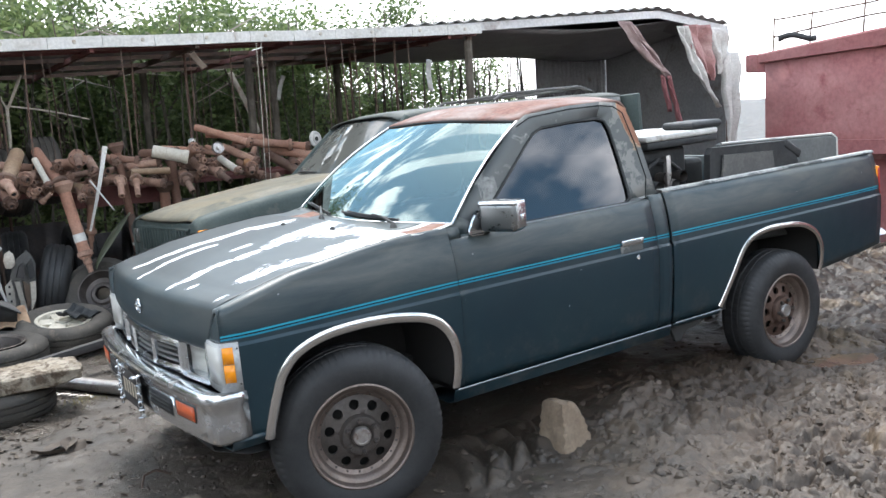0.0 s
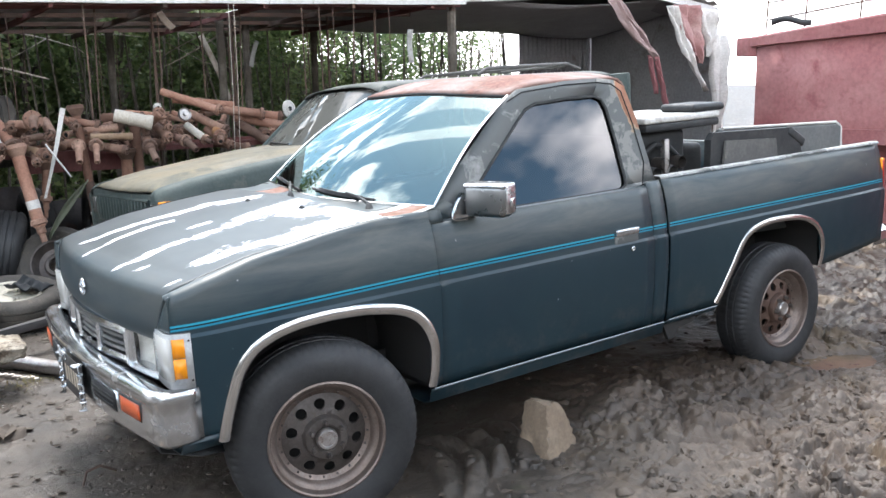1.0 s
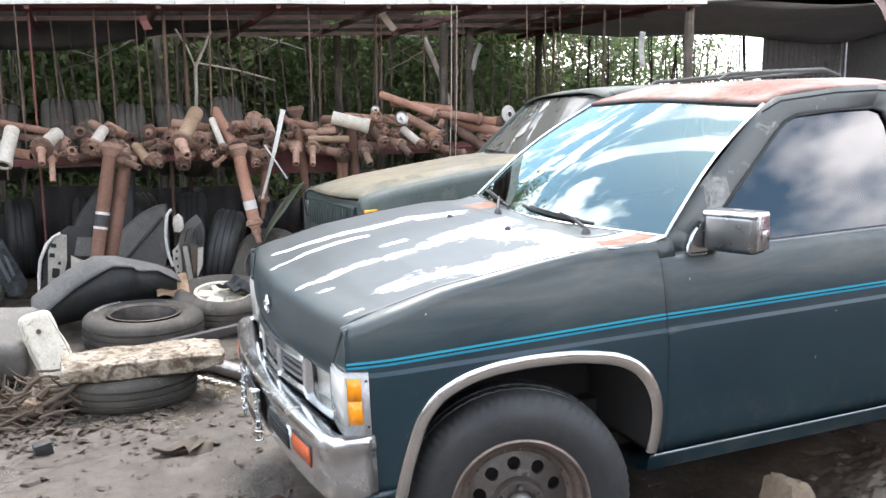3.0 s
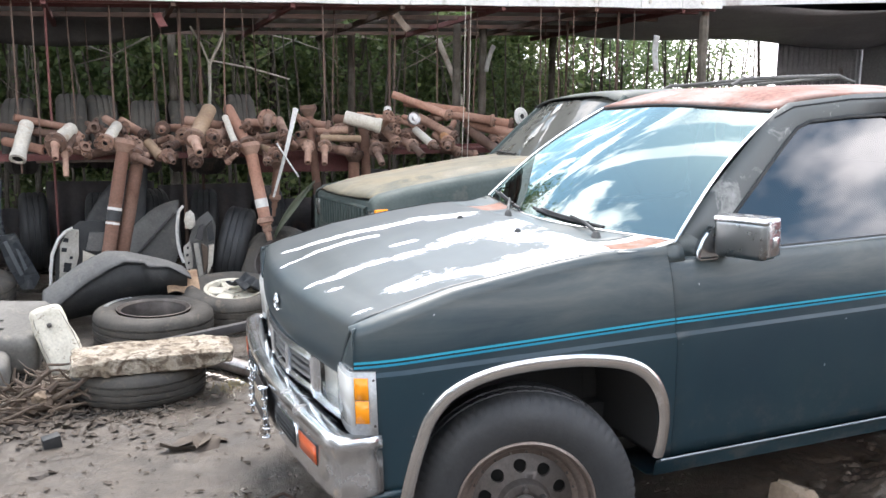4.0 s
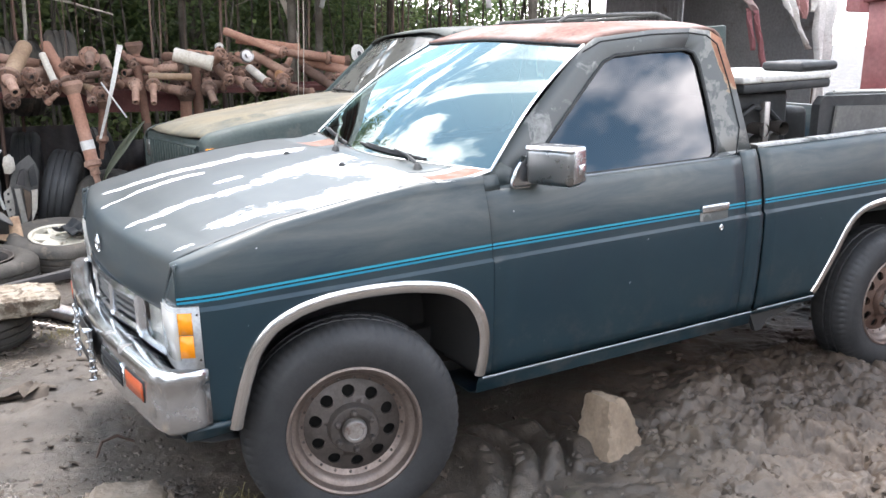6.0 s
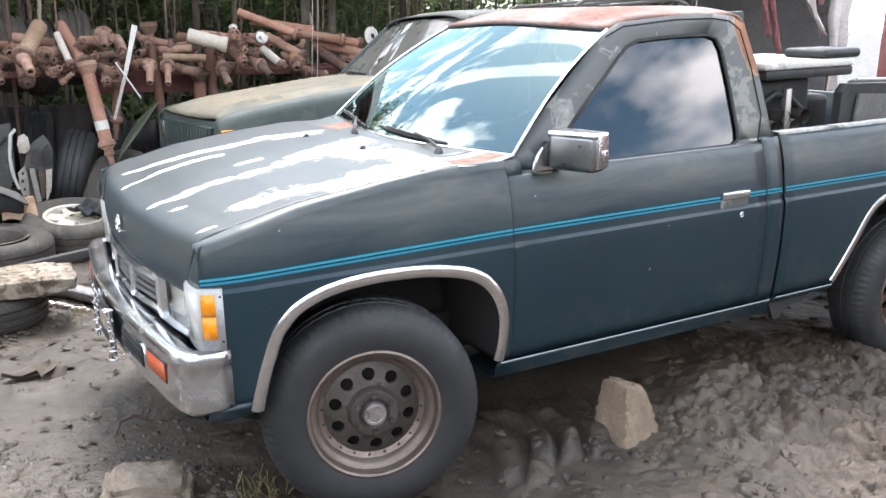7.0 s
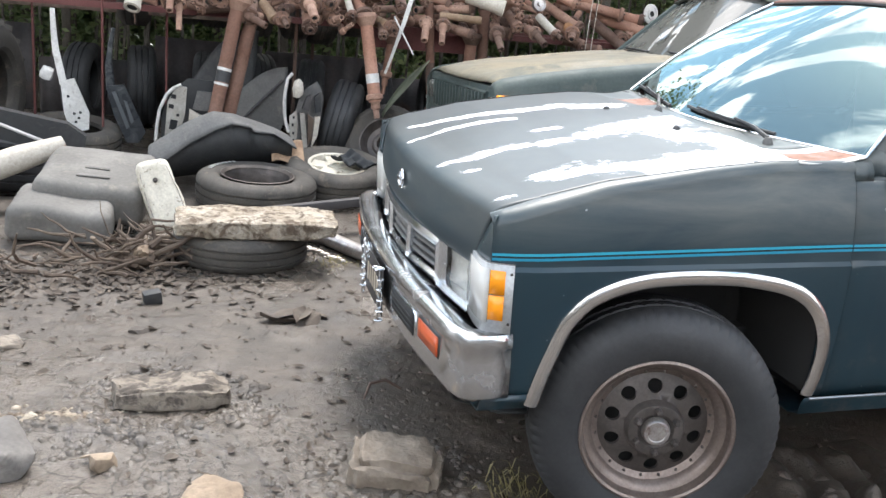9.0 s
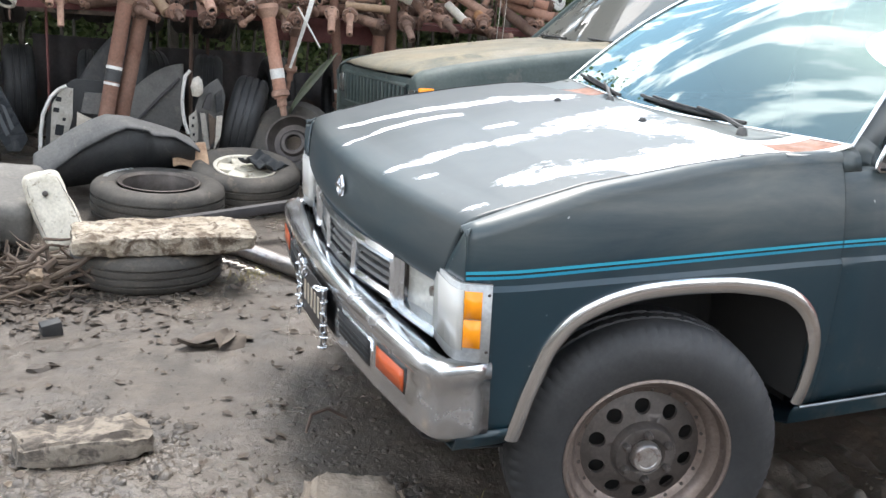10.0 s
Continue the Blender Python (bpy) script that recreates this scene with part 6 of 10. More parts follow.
def ruts(k):
    x = RND.uniform(0.5, 6.8)
    y = RND.uniform(-1.5, 0.75) if x > 1 else RND.uniform(-1.2, 0.3)
    if x > 3.2:
        y = RND.uniform(-1.5, 2.6)
    return x, y, RND.choice((0.010, 0.014, 0.018, 0.024, 0.030, 0.04))


def crumbs(k):
    while True:
        x, y = RND.uniform(1.1, 4.6), RND.uniform(-1.5, 0.15)
        if noise.noise(Vector((x * 2.2, y * 2.2, 5))) + RND.uniform(-0.3, 0.3) > -0.05:
            return x, y, RND.choice((0.006, 0.008, 0.010, 0.013, 0.018, 0.028))


scatter("mud_clods", "lumps of churned mud", "mud clods", M_MUD, 800, clod, ruts)
scatter("mud_crumbs", "jagged crumbs torn from the wet mud", "mud crumbs", M_MUD, 1700, crumb, crumbs)


def nearclods(k):
    t = RND.random()
    if t < 0.5:
        return RND.gauss(-1.45, 0.35), RND.gauss(0.72, 0.14), RND.choice((0.006, 0.009, 0.013, 0.02))
    return RND.gauss(-0.75, 0.35), RND.gauss(0.75, 0.28), RND.choice((0.006, 0.009, 0.013, 0.02))


scatter("soil_crumbs", "crumbs of dug soil", "soil", M_MUD, 420, clod, nearclods)


# ---- stones, slab and rock ----
def block_mesh(bm, size, cuts, seed, rough, chip):
    """A broken block: a finely cut box with worn corners and a rough skin."""
    rnd = random.Random(seed)
    off = Vector((rnd.uniform(-9, 9), rnd.uniform(-9, 9), rnd.uniform(-9, 9)))
    n = [max(2, int(c)) for c in cuts]
    for ax in range(3):
        b, c = (ax + 1) % 3, (ax + 2) % 3
        for s in (-0.5, 0.5):
            def fn(u, v):
                p = Vector((0, 0, 0))
                p[ax], p[b], p[c] = s, u - 0.5, v - 0.5
                return p
            vs = grid(bm, fn, n[b], n[c])
    bmesh.ops.remove_doubles(bm, verts=bm.verts, dist=0.0001)
    bmesh.ops.recalc_face_normals(bm, faces=bm.faces)
    for v in bm.verts:
        p = v.co.copy()
        q = Vector((p.x * size[0], p.y * size[1], p.z * size[2]))
        e = sorted(abs(k) * 2 for k in p)
        edge = max(0.0, e[1] - 0.75) / 0.25
        corner = max(0.0, e[0] - 0.6) / 0.4
        d = noise.fractal(q * 7 + off, 0.8, 2.0, 4)
        f = noise.fractal(q * 30 + off, 0.8, 2.0, 3)
        shrink = chip * (edge * (0.35 + 0.5 * abs(d)) + corner * 0.6)
        v.co = q - Vector((p.x, p.y, p.z)).normalized() * min(size) * shrink + v.normal * rough * (d + 0.45 * f)


def stone(name, label, pos, size, seed, material, turn=0.0, tilt=(0, 0), rough=0.2, blocky=0.5, sub=4):
    bm = bmesh.new()
    if blocky > 0.6:
        block_mesh(bm, size, (24, 16, 10), seed, 0.012, 0.45)
    else:
        stone_mesh(bm, size, seed, rough, sub, blocky)
    return thing(name, label, "stone", pose(pos[0], pos[1], pos[2], tilt[0], tilt[1], turn), bm=bm, material=material)


def hull_stone(name, label, pos, size, seed, material, turn=0.0, flat=0.0, n=16):
    """An angular broken stone: the hull of loose points, its edges worn."""
    rnd = random.Random(seed)
    bm = bmesh.new()
    for k in range(n):
        p = Vector((rnd.gauss(0, 1), rnd.gauss(0, 1), rnd.gauss(0, 1))).normalized()
        q = p / max(abs(p.x), abs(p.y), abs(p.z))
        p = p.lerp(q, 0.55) * rnd.uniform(0.88, 1.0)
        if flat:
            p.z = max(-1.0, min(flat, p.z * 1.5))
        bm.verts.new((p.x * size[0] / 2, p.y * size[1] / 2, p.z * size[2] / 2))
    bmesh.ops.convex_hull(bm, input=bm.verts)
    junk = [v for v in bm.verts if not v.link_faces]
    bmesh.ops.delete(bm, geom=junk, context="VERTS")
    bmesh.ops.dissolve_limit(bm, angle_limit=radians(14), verts=bm.verts, edges=bm.edges)
    bmesh.ops.bevel(bm, geom=list(bm.edges), offset=min(size) * 0.07, segments=2, affect="EDGES", profile=0.6)
    bmesh.ops.triangulate(bm, faces=bm.faces)
    for _ in range(2):
        bmesh.ops.subdivide_edges(bm, edges=[e for e in bm.edges if e.calc_length() > 0.022], cuts=1, use_grid_fill=True)
        bmesh.ops.triangulate(bm, faces=bm.faces)
    bm.normal_update()
    off = Vector((seed, seed * 0.7, 3))
    for v in bm.verts:
        v.co += v.normal * (0.004 * noise.fractal(v.co * 26 + off, 0.8, 2.0, 3) + 0.005 * noise.noise(v.co * 9 + off))
    return thing(name, label, "stone", pose(pos[0], pos[1], pos[2], 0, 0, turn), bm=bm, material=material)


def corner_rock():
    bm = bmesh.new()
    stone_mesh(bm, (2, 2, 2), 3, 0.07, 4, 0.96)
    for v in bm.verts:
        p = v.co
        t = (p.z + 1) / 2
        v.co = Vector((p.x * (0.118 - 0.058 * t) + 0.030 * t - 0.022 * t * t, p.y * (0.105 - 0.035 * t) + 0.03 * t, 0.25 * t - 0.03 - 0.035 * max(0.0, p.x) * t))
        v.co += Vector((0.006, 0.006, 0.006)) * noise.fractal(v.co * 22, 0.8, 2.0, 4)
    thing("rock", "tan squared rock with muddy foot, bedded in the mud", "stone", pose(1.05, 0.04, 0.030, -4, 3, 8) @ Matrix.Scale(0.92, 4), bm=bm, material=M_ROCK)


corner_rock()
stone("flat_stone", "flat tan-topped stone lying in mud", (-1.31, 0.955, 0.030), (0.37, 0.19, 0.085), 5, M_MUDSTONE, 6, (-5, 2), blocky=0.9)
stone("tan_stone", "angular grey-brown stone half sunk in mud", (-0.635, 0.40, 0.025), (0.28, 0.20, 0.15), 9, M_PALEROCK, -16, (5, 4), blocky=0.9)
hull_stone("small_stone", "small yellowish stone in the mud", (-1.484, 0.52, 0.015), (0.09, 0.08, 0.085), 12, M_ROCK, 20)
hull_stone("grey_rock", "angular grey rock in the mud", (-1.79, 0.53, 0.03), (0.26, 0.26, 0.21), 14, M_GREYROCK, 30)
hull_stone("pale_stone", "pale stone lying flat in mud", (-1.19, 0.35, -0.010), (0.24, 0.17, 0.09), 15, M_ROCK, 14, 0.7)
hull_stone("small_stone", "grey-brown stone in the mud", (-1.45, 1.55, 0.0), (0.12, 0.10, 0.05), 22, M_CLOD, 70)
hull_stone("small_stone", "flat brown stone in the mud", (-1.95, 1.45, 0.0), (0.20, 0.13, 0.05), 23, M_MUDSTONE, 10, 0.6)
scatter("rubble", "white crumbled rubble on the soil", "rubble", M_STONE, 130, clod, lambda k: (RND.gauss(-1.68, 0.11), RND.gauss(0.84, 0.03), RND.choice((0.006, 0.009, 0.013, 0.02))))


AROUND = ((-1.30, 0.96, 0.23, 0.16, 0.34), (-0.63, 0.42, 0.19, 0.14, 0.20), (-1.48, 0.60, 0.08, 0.08, 0.10), (-1.80, 0.56, 0.17, 0.17, 0.10), (-1.17, 0.36, 0.15, 0.11, 0.12), (1.05, 0.03, 0.16, 0.14, 0.14))


def round_stones(k):
    r = RND.random()
    for x, y, a, b, share in AROUND:
        if r < share:
            break
        r -= share
    t = RND.uniform(0, 6.283)
    g = 1 + abs(RND.gauss(0, 0.28))
    return x + a * g * math.cos(t), y + b * g * math.sin(t), RND.choice((0.008, 0.012, 0.018, 0.026, 0.034))


scatter("mud_clumps", "clumps of mud and rotted leaves round the stones", "mud clumps", M_MUD, 620, clod, round_stones)


def litter_bank(k):
    return RND.gauss(-1.6, 0.38), RND.gauss(2.25, 0.20), RND.choice((0.008, 0.012, 0.018, 0.026, 0.034))


scatter("leaf_bank", "bank of dark dead leaves before the scrap", "leaf litter", M_LITTER, 900, flake, litter_bank)


def slab():
    bm = bmesh.new()
    block_mesh(bm, (0.82, 0.40, 0.125), (64, 32, 12), 31, 0.016, 0.30)
    return thing("concrete_slab", "broken pale concrete slab resting on a tyre", "slab", pose(-0.955, 2.465, 0.218, 1.0, -0.6, -1.5) @ Matrix.Diagonal((0.95, 0.80, 0.82, 1.0)), bm=bm, material=M_STONE)


slab()


# ---- tyres ----
def tyre_mesh(bm, R, W, hole, lug=0, m=None, grooves=True):
    h = W / 2
    prof = [(hole, h * 0.55), (hole + 0.006, h * 0.80), (hole + 0.03, h * 0.96), (hole + (R - hole) * 0.55, h * 1.06), (R - 0.035, h * 0.98), (R - 0.012, h * 0.86), (R, h * 0.70)]
    mid = []
    if grooves:
        for c in (0.42, 0.0, -0.42):
            mid += [(R + 0.002, h * (c + 0.07)), (R - 0.008, h * (c + 0.05)), (R - 0.008, h * (c - 0.05)), (R + 0.002, h * (c - 0.07))]
    prof = prof + mid + [(r, -z) for r, z in reversed(prof)]
    inner = [(hole + 0.004, -h * 0.50), (hole + (R - hole) * 0.70, -h * 0.75), (R - 0.025, 0.0), (hole + (R - hole) * 0.70, h * 0.75), (hole + 0.004, h * 0.50), (hole, h * 0.55)]
    prof = prof + inner
    def rip(k, i):
        if 5 <= i <= 6 or 7 + len(mid) <= i <= 8 + len(mid):
            return -0.006 if k % 2 else 0.0
        return 0.0
    lathe(bm, prof, 72, m, ripple=rip)


def tyre(label, m, R=0.33, W=0.21, hole=0.195, material=None, lug=0, wheel=None, group=""):
    t = thing("tyre", label, "tyre", m, group)
    bm = bmesh.new()
    tyre_mesh(bm, R, W, hole)
    part("tyre_carcass", bm, material or M_OLDTYRE, t)
    for k in range(lug):
        for s in (-1, 1):
            bm = bmesh.new()
            mm = Matrix.Rotation(2 * math.pi * k / lug + (0.5 * s * math.pi / lug), 4, "Z") @ Matrix.Translation((R + 0.012, 0, s * W * 0.225)) @ Euler((radians(38 * s), 0, 0)).to_matrix().to_4x4()
            for v in box(bm, (0, 0, 0), (0.05, 0.05, W * 0.5), None, 0.008, 1):
                v.co = mm @ v.co
            part("tread_lug", bm, material or M_OLDTYRE, t)
    if wheel == "ring":
        bm = bmesh.new()
        lathe(bm, [(hole - 0.004, -0.08), (hole - 0.022, -0.06), (hole - 0.026, 0.05), (hole - 0.010, 0.088), (hole + 0.006, 0.096), (hole + 0.012, 0.104), (hole + 0.004, 0.106), (hole - 0.018, 0.092)], 48)
        part("rim_ring", bm, M_RIMDARK, t, "dull steel rim ring")
        for k in range(9):
            a = radians(118 + 6.0 * k)
            bm = bmesh.new()
            box(bm, (0, 0, 0), (0.026, 0.016, 0.003), Matrix.Translation((0.292 * math.cos(a), 0.292 * math.sin(a), W * 0.53 + 0.001)) @ Matrix.Rotation(a, 4, "Z"))
            part("sidewall_bar", bm, M_LAMPGREY, t, "worn pale sidewall lettering")
    if wheel == "steel":
        bm = bmesh.new()
        lathe(bm, [(hole - 0.01, -0.07), (hole - 0.03, 0.0), (hole + 0.004, 0.075), (hole + 0.008, 0.080), (hole - 0.006, 0.076), (hole - 0.03, 0.04), (hole - 0.045, 0.02), (0.10, 0.01), (0.085, 0.028), (0.06, 0.030), (0.055, 0.0)], 40)
        part("rim", bm, M_RIMDARK, t, "dull steel rim")
    if wheel == "alloy":
        bm = bmesh.new()
        lathe(bm, [(hole - 0.008, -0.07), (hole - 0.02, 0.02), (hole - 0.004, 0.080), (hole + 0.006, 0.083), (hole + 0.004, 0.088), (hole - 0.016, 0.084), (hole - 0.028, 0.055)], 40)
        for k in range(5):
            a = 2 * math.pi * k / 5
            vs = box(bm, (0, 0, 0), (hole - 0.05, 0.115, 0.03), None, 0.010)
            mm = Matrix.Rotation(a, 4, "Z") @ Matrix.Translation((hole * 0.5 + 0.005, 0, 0.058))
            for v in vs:
                v.co = mm @ v.co
        lathe(bm, [(0.062, 0.04), (0.062, 0.078), (0.030, 0.080), (0.028, 0.07), (0.0, 0.07)], 24)
        part("rim", bm, M_CANWHITE, t, "dirty white alloy wheel with open spokes")
        bm = bmesh.new()
        lathe(bm, [(hole - 0.03, 0.0), (0.0, 0.0)], 24)
        part("wheel_back", bm, M_DARK, t)
    return t


tyre("worn road tyre lying flat under a concrete slab", pose(-1.02, 2.59, 0.080, 0, 0, 0), 0.335, 0.165, 0.19)
tyre("large dusty all-terrain tyre lying on the ground", pose(-0.895, 3.62, 0.105, 2, 1, 0), 0.365, 0.205, 0.215, wheel="ring")
tyre("dusty tyre on a white alloy wheel, tilted", pose(-0.36, 3.93, 0.150, 9, -3, 20), 0.335, 0.20, 0.190, wheel="alloy")
tyre("dark tyre leaning on the rack's foot", pose(-0.20, 5.0, 0.33, 78, 0, -104), 0.33, 0.22, 0.20, M_TYRE)
tyre("dusty tyre on a steel wheel, leaning", pose(0.10, 4.66, 0.24, 60, 0, -28), 0.30, 0.20, 0.18, wheel="steel")
tyre("dark tyre lying behind the grey tank", pose(-2.13, 4.95, 0.12, 6, 4, 0), 0.33, 0.22, 0.19, M_OLDTYRE)
tyre("dark tyre lying under a bumper", pose(-2.45, 3.95, 0.14, -3, 6, 0), 0.34, 0.23, 0.19, M_TYRE)
tyre("big dusty tractor tyre with lugs, standing", pose(-2.74, 5.0, 0.44, 90, 0, 80), 0.44, 0.34, 0.26, None, lug=18)
# the paler rubber puts haze into the colour of these rack tyres
for k, (x, z, lean) in enumerate(((-1.78, 1.18, 2), (-1.385, 1.22, -2), (-1.155, 1.21, 3), (-0.80, 1.17, -14), (-0.49, 1.17, -6), (-0.27, 1.14, 4), (0.00, 1.23, -3))):
    tyre("dark tyre standing on edge on the rack, coloured paler for haze", pose(x, 6.0 + 0.05 * (k % 3), z, 90, lean, 88 + 4 * (k % 3)), 0.31, 0.225, 0.19, M_OLDTYRE, group="tyres on the rack")
for k, (x, y, a) in enumerate(((-2.2, 6.25, 80), (-1.75, 6.35, 95), (-1.2, 6.2, 88), (-0.75, 6.4, 100), (-0.3, 6.25, 82), (0.3, 6.4, 92), (0.85, 6.3, 86), (1.4, 6.35, 96), (2.0, 6.3, 90), (2.6, 6.4, 84))):
    tyre("dark tyre stood under the rack", pose(x, y, 0.34, 90, 0, a), 0.34, 0.22, 0.20, M_TYRE, group="tyres under the rack")


# ---- grey tank, canister, plastic arch, panels ----
def mould(bm, amount):
    """Softens flat sides into uneven blow-moulded ones."""
    bmesh.ops.subdivide_edges(bm, edges=[e for e in bm.edges if e.calc_length() > 0.08], cuts=7, use_grid_fill=True)
    for v in bm.verts:
        v.co.z += amount * noise.noise(v.co * 5.0)
        v.co.x += amount * noise.noise(v.co * 4.0 + Vector((5, 2, 1)))


tank = thing("plastic_tank", "matt grey moulded plastic tank lying on the ground", "tank", pose(-1.83, 3.10, 0.175, 8, 3, -4))
bm = bmesh.new()
rounded(bm, (0.56, 0.62, 0.22), 0.060, 5, Matrix.Translation((0.045, 0.10, 0.02)))
mould(bm, 0.012)
part("upper_body", bm, M_TANK, tank)
bm = bmesh.new()
rounded(bm, (0.50, 0.36, 0.19), 0.052, 5, Matrix.Translation((-0.06, -0.24, -0.03)))
mould(bm, 0.014)
part("lower_body", bm, M_TANK, tank)
for y, w in ((0.06, 0.13), (-0.06, 0.17)):
    bm = bmesh.new()
    rounded(bm, (w, 0.030, 0.010), 0.005, 2, Matrix.Translation((0.05, y, 0.131)))
    part("moulded_rib", bm, M_TANK, tank)

can = thing("metal_canister", "dented off-white metal canister leaning on debris", "canister", pose(-1.425, 2.88, 0.235, -22, -19, 10) @ Matrix.Scale(0.80, 4))
bm = bmesh.new()
rounded(bm, (0.235, 0.15, 0.47), 0.048, 5, Matrix())
bmesh.ops.subdivide_edges(bm, edges=[e for e in bm.edges if e.calc_length() > 0.08], cuts=5, use_grid_fill=True)
for v in bm.verts:
    v.co.x *= 1 - 0.10 * max(0.0, v.co.z / 0.23)
    v.co += v.co.normalized() * 0.016 * noise.noise(v.co * 9)
part("can_body", bm, M_CANWHITE, can)
bm = bmesh.new()
lathe(bm, [(0.016, 0.0), (0.016, 0.012), (0.010, 0.016), (0.0, 0.016)], 12, Matrix.Translation((-0.01, -0.078, 0.10)) @ Euler((radians(90), 0, 0)).to_matrix().to_4x4())
part("cap", bm, M_RIMDARK, can)
bm = bmesh.new()
sweep(bm, [(x, -0.066, z) for x, z in ((-0.100, -0.19), (0.100, -0.19), (0.104, 0.0), (0.088, 0.16), (0.066, 0.205), (-0.066, 0.205), (-0.088, 0.16), (-0.104, 0.0))], 0.004, 6, closed=True)
part("pressed_seam", bm, M_PRESS, can, "pressed seam")


def shell(name, label, cat, fn, nu, nv, material, thick, m=None):
    bm = bmesh.new()
    grid(bm, fn, nu, nv)
    ob = thing(name, label, cat, m, bm=bm, material=material)
    s = ob.modifiers.new("thickness", "SOLIDIFY")
    s.thickness = thick
    s.offset = 0
    return ob


RIDGE = [(-1.56, 0.265), (-1.42, 0.365), (-1.346, 0.418), (-1.255, 0.470), (-1.163, 0.507), (-1.033, 0.500), (-0.902, 0.464), (-0.769, 0.420), (-0.675, 0.377), (-0.635, 0.328)]
LIP = [(-1.56, 0.100), (-1.427, 0.228), (-1.298, 0.330), (-1.168, 0.406), (-1.051, 0.463), (-0.932, 0.450), (-0.908, 0.421), (-0.778, 0.411), (-0.635, 0.325)]


def arch_shell(u, v):
    """A draped liner: a wide slope down to the torn lip in front, a steep fall behind the ridge."""
    x = -1.56 + 0.925 * u
    if v < 0.45:
        t = v / 0.45
        y = 3.90 + 0.15 * t
        z = lerp_table(LIP, x) + (lerp_table(RIDGE, x) - lerp_table(LIP, x)) * (1 - (1 - t) ** 1.7)
    else:
        t = (v - 0.45) / 0.55
        y = 4.05 + 0.30 * t
        z = lerp_table(RIDGE, x) - 0.26 * t * t
    return Vector((x, y, z + 0.005 * noise.noise(Vector((x * 6, y * 6, 1)))))


liner = shell("wheel_arch_liner", "grey dusty plastic wheel arch liner on the scrap heap", "arch liner", arch_shell, 60, 14, M_GREYPL, 0.006)
bm = bmesh.new()
sweep(bm, [arch_shell(k / 60, 0.0) + Vector((0, 0.004, -0.004 + 0.004 * noise.noise(Vector((k * 0.4, 0, 0))))) for k in range(61)], 0.005, 6)
part("torn_lip", bm, M_BLACK, liner, "dark torn lower lip")
# black sheet drawn down to the ground as the shade under the arch
bm = bmesh.new()
rows_mesh(bm, [[arch_shell(u / 40, 0.02) + Vector((0, 0.015, -0.004)), Vector((arch_shell(u / 40, 0.0).x, 4.0, 0.05 + 0.004 * u))] for u in range(1, 40)])
part("inner_skin", bm, M_BLACK, liner, "black sheet put in for the shade under the arch", thick=0.004)


def cut_panel(label, y, rim, skin, plate, holes, extras, face, edge=None):
    """A cut-off body panel standing upright: dark skin, white rolled rim, pale inner plate with holes."""
    p = thing("body_panel", label, "car panel")
    FR = Matrix(((1, 0, 0, 0), (0, 0, 1, y), (0, 1, 0, 0), (0, 0, 0, 1)))
    bm = bmesh.new()
    prism(bm, skin, 0.012, FR @ Matrix.Translation((0, 0, 0.02)))
    part("skin", bm, face, p, "dark dusty skin")
    bm = bmesh.new()
    sweep(bm, [(a, y - 0.01, b) for a, b in rim], 0.012, 8, flat=((0, 1, 0), 1.4))
    part("rolled_rim", bm, edge or M_WHITEPAINT, p, "rolled rim")
    bm = bmesh.new()
    prism(bm, plate, 0.018, FR @ Matrix.Translation((0, 0, -0.012)))
    part("inner_plate", bm, M_PRESS, p, "pale inner plate")
    for a, b, w, h in holes:
        bm = bmesh.new()
        rounded(bm, (w, 0.006, h), 0.002, 1, Matrix.Translation((a, y - 0.013, b)) @ Euler((0, radians(10), 0)).to_matrix().to_4x4())
        part("plate_hole", bm, M_LINE, p)
    for poly, mt in extras:
        bm = bmesh.new()
        prism(bm, poly, 0.03, FR @ Matrix.Translation((0, 0, -0.03)))
        part("pressing", bm, mt, p)
    return p


cut_panel("cut car quarter panel with white rolled rim, propped in the scrap", 4.70,
          [(-1.549, 0.15), (-1.542, 0.28), (-1.525, 0.40), (-1.476, 0.51), (-1.43, 0.56), (-1.38, 0.585)],
          [(-1.52, 0.10), (-1.10, 0.10), (-1.08, 0.50), (-1.14, 0.62), (-1.33, 0.63), (-1.45, 0.54), (-1.51, 0.36)],
          [(-1.49, 0.20), (-1.40, 0.20), (-1.35, 0.38), (-1.34, 0.57), (-1.41, 0.58), (-1.47, 0.46)],
          ((-1.43, 0.50, 0.035, 0.03), (-1.445, 0.43, 0.035, 0.03), (-1.43, 0.30, 0.05, 0.07), (-1.40, 0.37, 0.02, 0.02)),
          (([(-1.34, 0.16), (-1.22, 0.16), (-1.20, 0.36), (-1.32, 0.42)], M_PALETUBE), ([(-1.30, 0.42), (-1.10, 0.40), (-1.09, 0.54), (-1.27, 0.55)], M_GREYPL)), M_BLACK)
